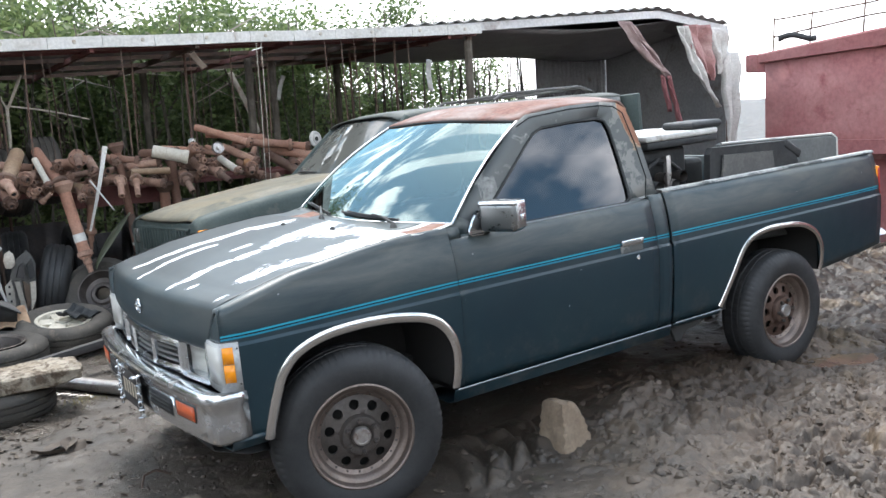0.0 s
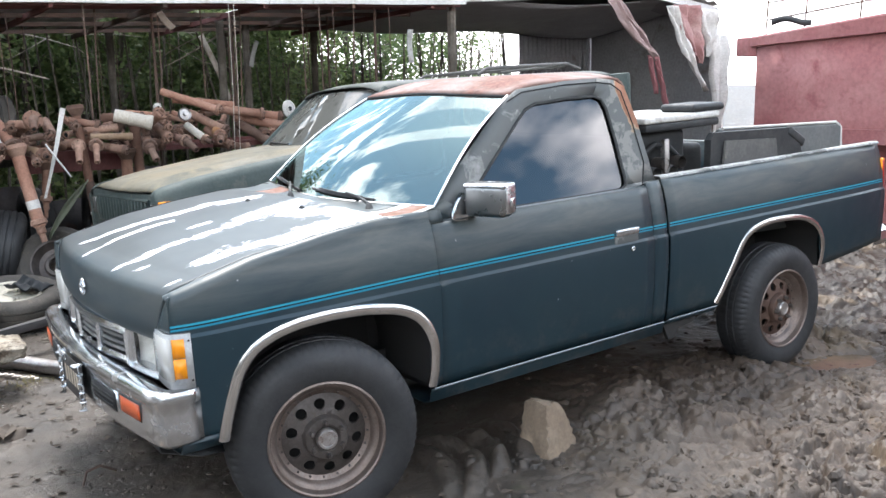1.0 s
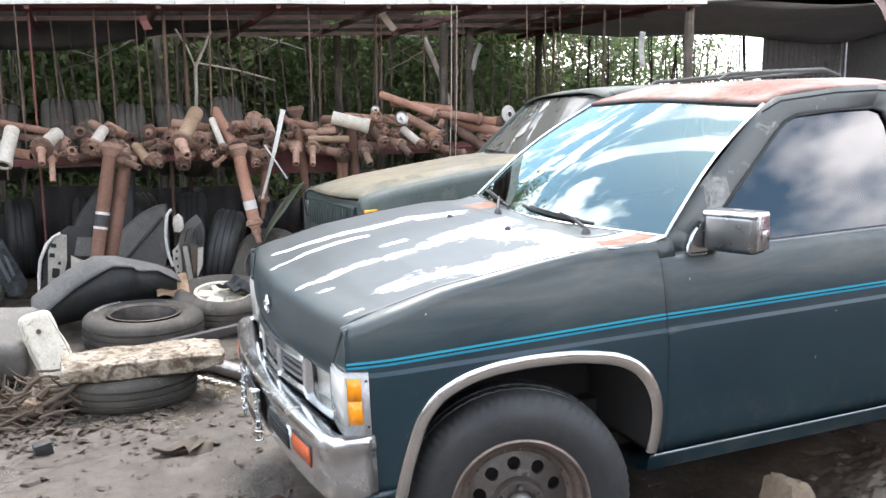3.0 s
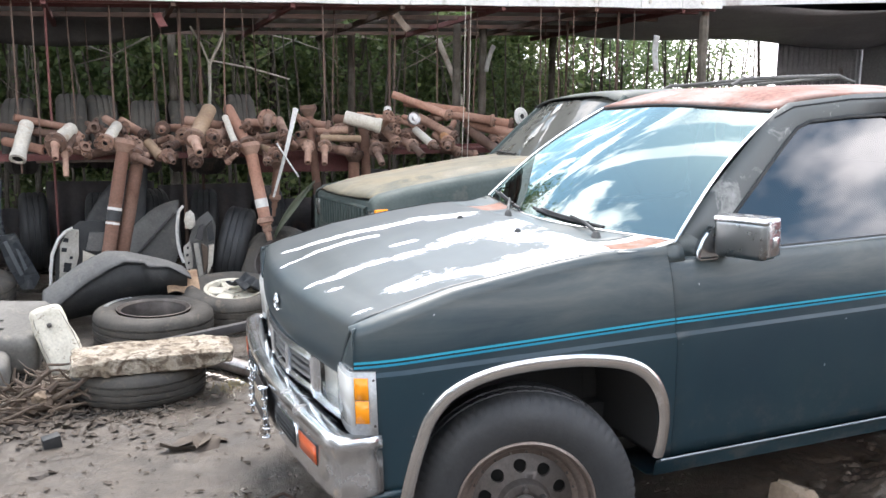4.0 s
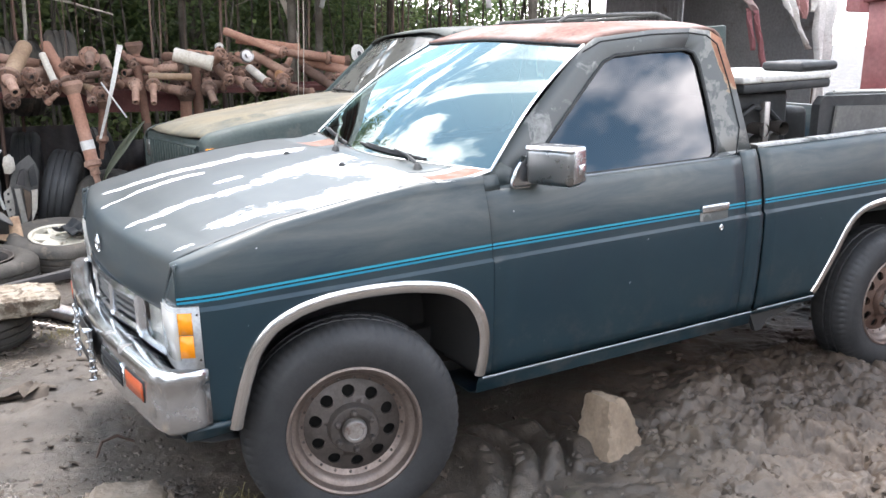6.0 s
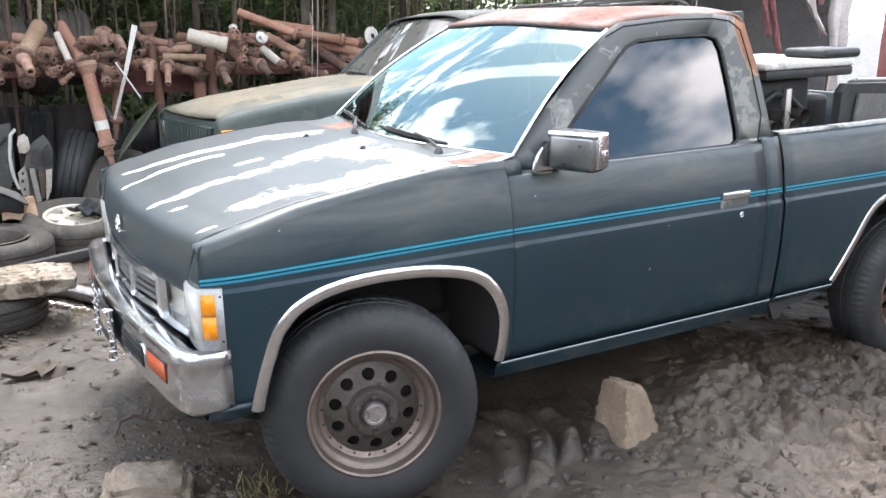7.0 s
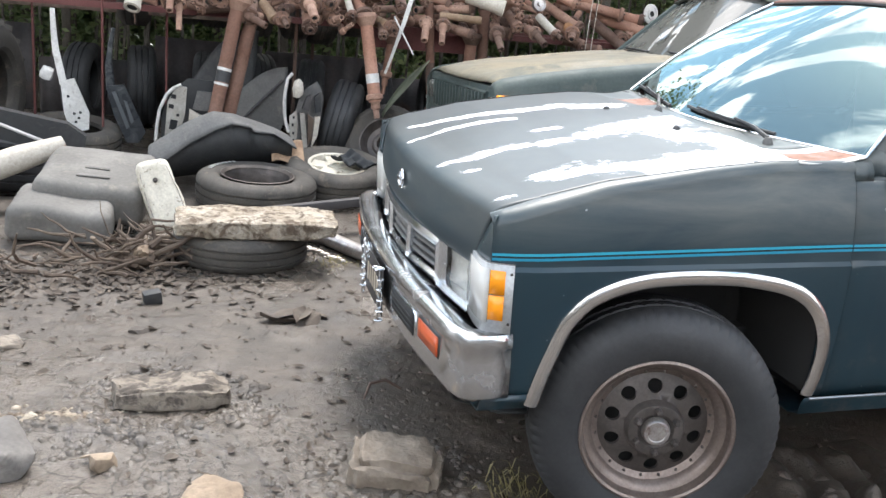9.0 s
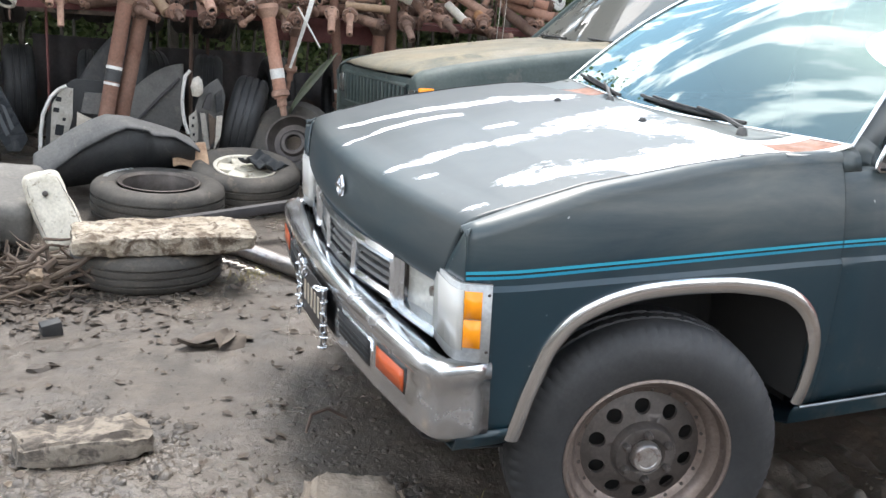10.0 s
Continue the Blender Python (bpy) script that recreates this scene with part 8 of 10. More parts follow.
axle_stub("rusted brown axle stub with a flange in the pile", (-0.37, 4.9, 1.15), (-0.33, 4.72, 1.12), 0.034, M_RUST, 0.055, (-0.29, 4.64, 1.14), 0.021)
axle_stub("rusted brown axle stub with a flange in the pile", (-0.27, 4.8, 1.07), (-0.27, 4.7, 1.04), 0.025, M_RUST, 0, (-0.21, 4.65, 1.1), 0.017)
axle_stub("red-brown rusted axle tube in the pile", (-0.21, 5.1, 1.43), (-0.12, 4.74, 1.16), 0.043, M_RUSTTUBE, 0.073, None, 0)
axle_stub("rusted brown axle stub with a flange in the pile", (-0.0, 5.0, 1.29), (0.04, 4.75, 1.36), 0.043, M_RUST, 0.073, (0.01, 4.6, 1.29), 0.026)
axle_stub("rusted brown axle stub with a flange in the pile", (-0.08, 5.0, 1.32), (0.03, 4.85, 1.32), 0.035, M_RUST, 0.048, None, 0)
axle_stub("tan rusted axle tube with a flange in the pile", (0.01, 4.9, 1.12), (0.08, 4.68, 1.09), 0.043, M_TANTUBE, 0.06, (0.09, 4.62, 1.08), 0.021)
axle_stub("rusted brown axle stub with a flange in the pile", (0.02, 4.8, 1.11), (0.02, 4.65, 1.04), 0.026, M_RUST, 0.038, None, 0)
axle_stub("rusted brown axle stub with a flange in the pile", (0.17, 5.0, 1.34), (0.19, 4.8, 1.2), 0.039, M_RUST, 0.057, None, 0)
axle_stub("rusted brown axle stub with a flange in the pile", (0.28, 4.95, 1.13), (0.16, 4.8, 1.23), 0.035, M_RUST, 0.052, None, 0)
axle_stub("rusted brown axle stub with a flange in the pile", (0.38, 4.9, 1.14), (0.34, 4.7, 1.15), 0.031, M_RUST, 0.052, (0.31, 4.58, 1.03), 0.026)
axle_stub("rusted brown axle stub with a flange in the pile", (0.54, 4.95, 1.23), (0.47, 4.7, 1.14), 0.035, M_RUST, 0.057, (0.44, 4.58, 1.02), 0.022)
axle_stub("tan rusted axle tube with a flange in the pile", (0.46, 4.8, 1.21), (0.77, 4.75, 1.2), 0.027, M_TANTUBE, 0, None, 0)
axle_stub("rusted brown axle stub with a flange in the pile", (0.47, 4.95, 1.25), (0.73, 4.9, 1.27), 0.032, M_RUST, 0.041, None, 0)
axle_stub("rusted brown axle stub with a flange in the pile", (0.54, 4.85, 1.13), (0.71, 4.75, 1.09), 0.036, M_RUST, 0.045, None, 0)
axle_stub("red-brown rusted axle tube in the pile", (0.35, 5.0, 1.34), (0.56, 4.95, 1.29), 0.032, M_RUSTTUBE, 0.05, None, 0)
axle_stub("off-white axle tube in the pile", (0.67, 4.85, 1.37), (0.94, 4.75, 1.3), 0.054, M_PALETUBE, 0, None, 0)
axle_stub("rusted brown axle stub with a flange in the pile", (0.97, 4.9, 1.3), (1.03, 4.8, 1.38), 0.041, M_RUST, 0.059, None, 0)
axle_stub("rusted brown axle stub with a flange in the pile", (0.94, 4.95, 1.17), (0.89, 4.7, 1.11), 0.04, M_RUST, 0.063, (0.9, 4.58, 1.01), 0.027)
axle_stub("rusted brown axle stub with a flange in the pile", (1.03, 5.0, 1.28), (1.08, 4.8, 1.17), 0.037, M_RUST, 0.05, None, 0)
axle_stub("rusted brown axle stub with a flange in the pile", (1.18, 4.95, 1.17), (1.21, 4.75, 1.14), 0.037, M_RUST, 0.055, (1.25, 4.62, 1.07), 0.027)
axle_stub("red-brown rusted axle tube in the pile", (1.21, 5.3, 1.55), (1.61, 5.0, 1.38), 0.033, M_RUSTTUBE, 0.053, None, 0)
axle_stub("red-brown rusted axle tube in the pile", (1.32, 5.35, 1.48), (1.83, 5.2, 1.41), 0.035, M_RUSTTUBE, 0, None, 0)
axle_stub("rusted brown axle stub with a flange in the pile", (1.41, 5.2, 1.36), (1.64, 4.95, 1.2), 0.038, M_RUST, 0.057, None, 0)
axle_stub("pale dusty axle tube in the pile", (1.31, 5.0, 1.26), (1.4, 4.8, 1.14), 0.033, M_PALETUBE, 0.046, (1.42, 4.72, 1.12), 0.019)
axle_stub("red-brown rusted axle tube in the pile", (1.56, 5.3, 1.41), (2.06, 5.1, 1.33), 0.04, M_RUSTTUBE, 0.059, None, 0)
axle_stub("red-brown rusted axle tube in the pile", (1.83, 5.3, 1.36), (2.24, 5.1, 1.3), 0.04, M_RUSTTUBE, 0.055, None, 0)
axle_stub("red-brown rusted axle tube in the pile", (1.87, 5.3, 1.31), (2.27, 5.05, 1.21), 0.045, M_RUSTTUBE, 0.06, None, 0)
axle_stub("rusted brown axle stub with a flange in the pile", (1.86, 5.2, 1.25), (2.07, 4.95, 1.07), 0.044, M_RUST, 0.059, None, 0)
axle_stub("orange-rusted axle yoke in the pile", (1.57, 5.0, 1.2), (1.53, 4.8, 1.16), 0.042, M_ORANGERUST, 0.061, (1.49, 4.7, 1.12), 0.028)
axle_stub("rusted brown axle stub with a flange in the pile", (1.51, 5.1, 1.22), (1.68, 4.95, 1.07), 0.034, M_RUST, 0.048, None, 0)
axle_stub("rusted brown axle stub with a flange in the pile", (2.1, 5.2, 1.18), (2.05, 5.0, 1.14), 0.044, M_RUST, 0.054, None, 0)
axle_stub("rusted brown axle stub with a flange in the pile", (1.12, 5.1, 1.23), (1.34, 5.0, 1.22), 0.038, M_RUST, 0.057, None, 0)
axle_stub("rusted brown axle stub with a flange in the pile", (0.85, 5.1, 1.16), (1.1, 5.0, 1.11), 0.038, M_RUST, 0.052, None, 0)
axle_stub("rusted brown axle stub with a flange in the pile", (0.0, 5.1, 1.25), (-0.26, 5.0, 1.3), 0.035, M_RUST, 0, None, 0)
axle_stub("rusted brown axle stub with a flange in the pile", (-0.61, 5.1, 1.06), (-0.91, 5.0, 1.12), 0.034, M_RUST, 0, None, 0)
axle_stub("rusted brown axle stub with a flange in the pile", (-0.98, 5.1, 1.13), (-1.26, 5.0, 1.09), 0.033, M_RUST, 0.042, None, 0)
axle_stub("rusted brown axle stub with a flange in the pile", (-0.52, 5.1, 1.24), (-0.06, 5.05, 1.11), 0.036, M_RUST, 0, None, 0)
axle_stub("rusted brown axle stub with a flange in the pile", (0.18, 5.1, 1.13), (0.58, 5.05, 1.18), 0.037, M_RUST, 0, None, 0)
axle_stub("rusted brown axle stub with a flange in the pile", (1.58, 5.1, 1.09), (1.86, 5.0, 1.04), 0.034, M_RUST, 0.044, None, 0)
# shafts heaped behind, half hidden
for k in range(46):
    x = -1.55 + 3.35 * k / 46 + RND.uniform(-0.05, 0.05)
    y = RND.uniform(5.05, 5.25) + (0.15 if x > 1.0 else 0.0)
    z = 1.11 + 0.055 * (k % 4) + (0.05 if x > 0.9 else 0.0)
    a = RND.gauss(0, 0.7)
    L = RND.uniform(0.3, 0.6)
    axle_stub("rusted brown axle stub with a flange in the pile" if k % 3 else "red-brown rusted axle tube in the pile", (x + L * math.sin(a), y + L * math.cos(a) * 0.7, z + RND.uniform(-0.02, 0.10)), (x, y, z), RND.choice((0.028, 0.032, 0.036, 0.042)), M_RUST if k % 3 else M_RUSTTUBE, RND.choice((0.0, 0.05, 0.058, 0.066)), (x - 0.10 * math.sin(a) + RND.uniform(-0.03, 0.03), y - 0.10, z - RND.uniform(0.01, 0.07)) if k % 2 else None, 0.021)


def hanging_shaft(label, a, b, r, bands, foot=True):
    """A long tube between two places, with painted bands and a flanged end."""
    s = thing("drive_shaft", label, "drive shaft")
    a, b = Vector(a), Vector(b)
    bm = bmesh.new()
    sweep(bm, [a, a.lerp(b, 0.5), b], r, 16)
    part("shaft_tube", bm, M_RUSTTUBE, s)
    for t, w, mt in bands:
        bm = bmesh.new()
        sweep(bm, [a.lerp(b, t - w), a.lerp(b, t + w)], r + 0.0022, 16)
        part("band", bm, mt, s, "painted band")
    d = (b - a).normalized()
    q = d.to_track_quat("Z", "Y").to_matrix().to_4x4()
    if foot:
        bm = bmesh.new()
        lathe(bm, [(r, -0.06), (r + 0.014, -0.05), (r + 0.016, -0.02), (r * 0.7, -0.005), (r * 0.75, 0.05), (r * 0.5, 0.055), (r * 0.45, 0.12), (0.0, 0.12)], 16, Matrix.Translation(b) @ q)
        part("yoke", bm, M_RUST, s, "rusty yoke end")
    bm = bmesh.new()
    lathe(bm, [(0.0, -0.03), (r + 0.03, -0.03), (r + 0.035, 0.0), (r + 0.02, 0.03), (r, 0.06)], 16, Matrix.Translation(a) @ q)
    part("flange", bm, M_RUST, s)


hanging_shaft("red-brown drive shaft with a white band, hanging from the rack", (-0.102, 4.74, 1.147), (-0.009, 4.62, 0.561), 0.047, ((0.72, 0.055, M_WHITEPAINT),))
hanging_shaft("red-brown drive shaft with white and black bands, hanging from the rack", (-1.003, 4.72, 1.18), (-1.155, 4.61, 0.36), 0.048, ((0.565, 0.012, M_WHITEPAINT), (0.625, 0.046, M_BLACK), (0.69, 0.010, M_WHITEPAINT)), False)
hanging_shaft("red-brown drive shaft hanging from the rack", (-0.906, 4.78, 1.092), (-1.060, 4.67, 0.345), 0.048, (), False)
hanging_shaft("thin rusted shaft hanging from the rack", (0.145, 4.95, 1.02), (0.116, 4.95, 0.70), 0.032, ())
hanging_shaft("dark rusted shaft hanging from the rack", (0.409, 5.0, 1.43), (0.496, 4.95, 0.45), 0.034, ((0.70, 0.10, M_ROD), (0.86, 0.012, M_WHITEPAINT)))
hanging_shaft("rusted tube hanging from the rack", (0.784, 5.0, 1.06), (0.778, 5.0, 0.70), 0.046, (), False)
hanging_shaft("dark rusted tube hanging from the rack", (0.881, 5.05, 1.331), (0.905, 5.05, 0.70), 0.042, (), False)
bm = bmesh.new()
sweep(bm, [(0.249, 4.70, 1.44), (0.215, 4.70, 1.30), (0.178, 4.70, 1.151), (0.125, 4.72, 0.95), (0.073, 4.75, 0.759)], [0.024, 0.019, 0.018, 0.013, 0.010], 6, flat=((0, 1, 0), 0.25))
thing("white_strip", "white metal strip stuck in the pile", "strip", bm=bm, material=M_WHITEPAINT)
bm = bmesh.new()
sweep(bm, [(0.080, 4.60, 1.18), (0.242, 4.60, 0.923)], 0.0065, 6)
thing("pale_rod", "thin pale rod in the pile", "rod", bm=bm, material=M_CURTW)
bm = bmesh.new()
bar_between(bm, (0.02, 5.19, 0.99), (0.80, 5.19, 0.985), 0.03, 0.15)
thing("red_board", "dark red painted board under the pile", "board", bm=bm, material=M_REDPIPE)


def wheel_hub():
    """A star-shaped hub with five lobes and a bore, facing along local z."""
    ob = new("wheel_hub", None)
    bm = bmesh.new()
    n = 40
    prof = []
    for k in range(n):
        a = 2 * math.pi * k / n
        prof.append((0.060 + 0.016 * math.cos(5 * a), a))
    prism(bm, [(r * math.cos(a), r * math.sin(a)) for r, a in prof], 0.022, Matrix.Translation((0, 0, -0.011)))
    lathe(bm, [(0.042, 0.010), (0.040, 0.040), (0.022, 0.046), (0.020, 0.012), (0.0, 0.012)], 18)
    part("hub_plate", bm, M_RUST, ob)
    for k in range(5):
        a = 2 * math.pi * k / 5
        bm = bmesh.new()
        lathe(bm, [(0.0, 0.036), (0.006, 0.034), (0.007, 0.010)], 8, Matrix.Translation((0.060 * math.cos(a), 0.060 * math.sin(a), 0)))
        part("stud", bm, M_ROD, ob)
    return ob


hub_proto = wheel_hub()
tagged(hub_proto, "rusted five-lobed wheel hub on the axle pile", "wheel hub", "wheel hubs on the rack")


def hub_at(p, size, count=[0]):
    m = pose(*p, 84 + 17 * math.sin(5 * count[0]), 31 * count[0], 16 * math.sin(3 * count[0])) @ Matrix.Scale(size, 4)
    count[0] += 1
    if count[0] == 1:
        hub_proto.matrix_world = m
    else:
        copy_thing(hub_proto, m)


hub_at((-1.2, 4.66, 1.3), 0.95)
hub_at((-1.27, 4.66, 1.16), 0.89)
hub_at((-0.33, 4.7, 1.19), 0.66)
hub_at((-0.12, 4.8, 1.3), 0.74)
hub_at((-0.03, 4.75, 1.21), 0.62)
hub_at((1.1, 4.85, 1.26), 0.72)
hub_at((1.21, 4.9, 1.22), 0.67)
hub_at((0.36, 4.85, 1.3), 0.7)
hub_at((-0.97, 4.75, 1.2), 0.7)
hub_at((0.71, 4.8, 1.2), 0.64)
hub_at((2.13, 5.05, 1.17), 0.71)
hub_at((0.91, 4.85, 1.23), 0.66)
disc = thing("brake_disc", "pale ribbed brake disc on the pile", "brake disc", pose(2.566, 5.6, 1.354, 82, 0, 20) @ Matrix.Scale(0.82, 4))
bm = bmesh.new()
lathe(bm, [(0.030, 0.02), (0.055, 0.022), (0.058, 0.010), (0.070, 0.008), (0.074, 0.014), (0.090, 0.014), (0.105, 0.006), (0.106, -0.006), (0.03, -0.006)], 30)
part("disc_body", bm, M_CURTW, disc)
bm = bmesh.new()
lathe(bm, [(0.030, 0.021), (0.0, 0.012)], 16)
part("bore", bm, M_DARK, disc)
for p, r, mt in (((1.072, 5.0, 1.427), 0.030, M_CURTW), ((1.268, 4.9, 1.357), 0.055, M_HUB)):
    bm = bmesh.new()
    lathe(bm, [(0.0, 0.02), (r * 0.3, 0.02), (r * 0.35, 0.0), (r * 0.8, 0.0), (r, 0.012), (r, -0.02), (0.0, -0.02)], 20)
    thing("hub_flange", "pale hub flange lying on the pile", "hub", pose(*p, 76, 0, 10), bm=bm, material=mt)
# palm-like frond
def frond(u, v):
    x = 0.05 + 0.32 * u
    return Vector((x, 4.60 + 0.04 * math.sin(3 * v), 0.47 + 0.42 * u ** 0.8 + (v - 0.5) * 0.085 * math.sin(math.pi * min(1, u * 0.9 + 0.12))))


shell("leaf_frond", "curved pale green leaf rising from the scrap", "leaf", frond, 14, 3, M_FROND, 0.004)

# ---- shed roof over the rack ----
shed = thing("lean_to_roof", "low lean-to roof of dark sheets with a weathered white eave board", "roof")
bm = bmesh.new()
n = 26
for k in range(n):
    x0, x1 = -7.0 + 11.3 * k / n, -7.0 + 11.3 * (k + 1) / n
    bar_between(bm, (x0, 5.0, eave_z(x0) + 0.003 * (k % 3)), (x1 - 0.004, 5.0, eave_z(x1) + 0.003 * ((k + 1) % 3)), 0.06, 0.094)
part("eave_board", bm, M_EAVE, shed, "weathered white eave board")
for k in range(14):
    x = -3.2 + 0.56 * k
    bm = bmesh.new()
    lathe(bm, [(0.0, 0.008), (0.016, 0.006), (0.018, 0.0)], 10, Matrix.Translation((x, 4.968, eave_z(x) + 0.01)) @ Euler((radians(90), 0, 0)).to_matrix().to_4x4())
    part("bolt_head", bm, M_PALETUBE, shed)
for v0, v1, x0, x1 in ((0.0, 0.24, -7.0, 4.3), (0.275, 0.49, -7.0, 1.9), (0.275, 0.49, 2.3, 4.3), (0.535, 0.73, -7.0, 1.2), (0.535, 0.73, 1.5, 4.3), (0.78, 1.0, -7.0, -0.6), (0.78, 1.0, -0.2, 4.3)):
    bm = bmesh.new()
    def sheet(u, v, v0=v0, v1=v1, x0=x0, x1=x1):
        x, w = x0 + (x1 - x0) * u, v0 + (v1 - v0) * v
        return Vector((x, 5.03 + 3.3 * w, eave_z(x) + 0.035 - 0.10 * w + 0.012 * math.sin(2 * math.pi * x / 0.18)))
    grid(bm, sheet, int((x1 - x0) * 32), 2)
    part("roof_sheet", bm, M_SHEET, shed, "weathered zinc roof sheet", thick=0.006)
for y, w, mt in ((5.10, 0.05, M_REDPIPE), (5.35, 0.04, M_REDPIPE), (6.05, 0.05, M_ROD), (6.9, 0.05, M_ROD), (7.7, 0.05, M_ROD)):
    bm = bmesh.new()
    zz = -0.035 - 0.03 * (y - 5.0)
    bar_between(bm, (-7.0, y, eave_z(-7.0) + zz), (4.3, y, eave_z(4.3) + zz), w, 0.04)
    part("purlin", bm, mt, shed)
for k in range(10):
    x = -4.2 + 0.9 * k
    bm = bmesh.new()
    bar_between(bm, (x, 5.0, eave_z(x) - 0.055), (x, 8.2, eave_z(x) - 0.155), 0.035, 0.045)
    part("rafter", bm, M_REDPIPE if k % 2 else M_ROD, shed)
for x, y in ((-5.0, 8.2), (-2.6, 8.2), (-0.4, 8.2), (1.6, 8.2), (2.2, 6.35), (2.75, 7.0), (4.2, 8.2), (4.2, 5.1)):
    bm = bmesh.new()
    sweep(bm, [(x, y, -0.05), (x, y, eave_z(x) - 0.10)], 0.045, 8)
    part("shed_post", bm, M_BARK, shed)
for x, y, z, a, w, l, mt in ((1.14, 5.00, 2.20, -28, 0.06, 0.17, M_TWIG), (-0.72, 5.06, 2.14, -8, 0.06, 0.11, M_REDPIPE), (2.62, 6.4, 2.05, 25, 0.05, 0.28, M_CORR), (3.62, 4.99, 2.10, 6, 0.06, 0.32, M_CORR)):
    bm = bmesh.new()
    grid(bm, lambda u, v: Vector(((u - 0.5) * w + 0.03 * v, 0.02 * math.sin(4 * v), -l * v)), 4, 8)
    ob = part("torn_flap", bm, mt, shed, "torn hanging flap", thick=0.006)
    ob.matrix_basis = pose(x, y, z, 0, a, 0)
bm = bmesh.new()
grid(bm, lambda u, v: Vector((-6.5 + 6.8 * u, 6.6 + 0.3 * v + 0.05 * math.sin(14 * u), eave_z(-6.5 + 6.8 * u) - 0.03 - (0.22 + 0.04 * math.sin(19 * u)) * v * (1 - 0.7 * max(0.0, (u - 0.8) / 0.2)))), 60, 5)
part("hanging_tarpaulin", bm, M_GREYPL, shed, "dark grey tarpaulin hanging under the roof", thick=0.004)
# loose sticks under the roof
for a, b, r, mt in (((-0.21, 6.3, 1.84), (0.52, 6.35, 1.68), 0.009, M_PALETUBE), ((-0.37, 6.3, 2.13), (-0.21, 6.3, 1.80), 0.010, M_PALETUBE), ((-0.21, 6.3, 1.82), (-0.24, 6.3, 1.25), 0.016, M_PALETUBE), ((-0.06, 6.3, 2.12), (-0.21, 6.3, 1.80), 0.015, M_PALETUBE), ((2.05, 6.5, 2.10), (2.32, 6.5, 1.45), 0.030, M_PALETUBE)):
    bm = bmesh.new()
    sweep(bm, [a, Vector(a).lerp(Vector(b), 0.5) + Vector((0.01, 0, 0.015)), b], [r, r, r * 0.8], 8)
    thing("old_pole", "old weathered pole under the lean-to", "pole", bm=bm, material=mt)

# made-up dark sheets fill the black shade behind the rack
fence = thing("sheet_fence", "low made-up dark sheets standing in for shade behind the rack", "fence")
for k in range(9):
    bm = bmesh.new()
    x0 = -4.6 + 0.98 * k
    h = 0.64 + 0.16 * math.sin(2.3 * k)
    grid(bm, lambda u, v: Vector((x0 + 0.95 * u, 6.78 + 0.03 * (k % 2) + 0.012 * math.sin(2 * math.pi * u * 6), -0.03 + (h + 0.03) * v + 0.02 * u * (k % 3 - 1))), 36, 2)
    part("sheet", bm, M_OLDSHEET, fence, thick=0.004)

# ---- higher shed with torn strips ----
barn = thing("open_shed", "dark open shed with a corrugated roof and torn strips", "shed")
def corr(u, v):
    x = 3.35 + 5.1 * u
    z = 2.45 + (0.062 * (x - 3.35) if x < 7.1 else 0.2325 - 0.14 * (x - 7.1))
    return Vector((x, 5.05 + 3.6 * v, z + 0.016 * math.sin(2 * math.pi * x / 0.20) - 0.10 * v))
bm = bmesh.new()
grid(bm, corr, 300, 3)
part("corrugated_roof", bm, M_CORR, barn, "grey corrugated roof sheet", thick=0.005)
bm = bmesh.new()
grid(bm, lambda u, v: corr(u, v) + Vector((0, 0.06, -0.07)), 20, 3)
part("under_roof", bm, M_SHEDWALL, barn, "dark underside")
bm = bmesh.new()
bar_between(bm, (3.4, 5.12, 2.39), (7.1, 5.12, 2.60), 0.05, 0.09)
bar_between(bm, (7.1, 5.12, 2.60), (8.4, 5.12, 2.42), 0.05, 0.09)
part("front_beam", bm, M_SHEET, barn)
for k in range(4):
    bm = bmesh.new()
    x0 = 7.01 + 0.355 * k
    grid(bm, lambda u, v: Vector((x0 + 0.375 * u, 7.40 + 0.02 * (k % 2) + 0.012 * math.sin(2 * math.pi * u * 4.5), -0.08 + (2.56 + 0.05 * (k % 3)) * v)), 40, 2)
    part("back_wall", bm, M_SHEDWALL, barn, "grey sheet wall", thick=0.004)
bm = bmesh.new()
box(bm, (8.40, 6.25, 1.20), (0.04, 2.24, 2.45))
part("side_wall", bm, M_SHEDWALL, barn, "grey sheet wall")
def sag(u, v):
    return Vector((3.9 + 4.4 * u, 5.3 + 2.0 * v, 2.38 + 0.17 * u - 0.34 * v * (0.4 + 0.6 * u) + 0.03 * math.sin(9 * u + 3 * v)))
bm = bmesh.new()
grid(bm, sag, 24, 8)
part("sagging_tarpaulin", bm, M_TARP, barn, "grey sagging tarpaulin under the roof", thick=0.005)
for x in (4.25, 8.42):
    bm = bmesh.new()
    sweep(bm, [(x, 5.15, 0.0), (x, 5.15, 2.45)], 0.035, 8)
    part("shed_post", bm, M_ROD, barn)


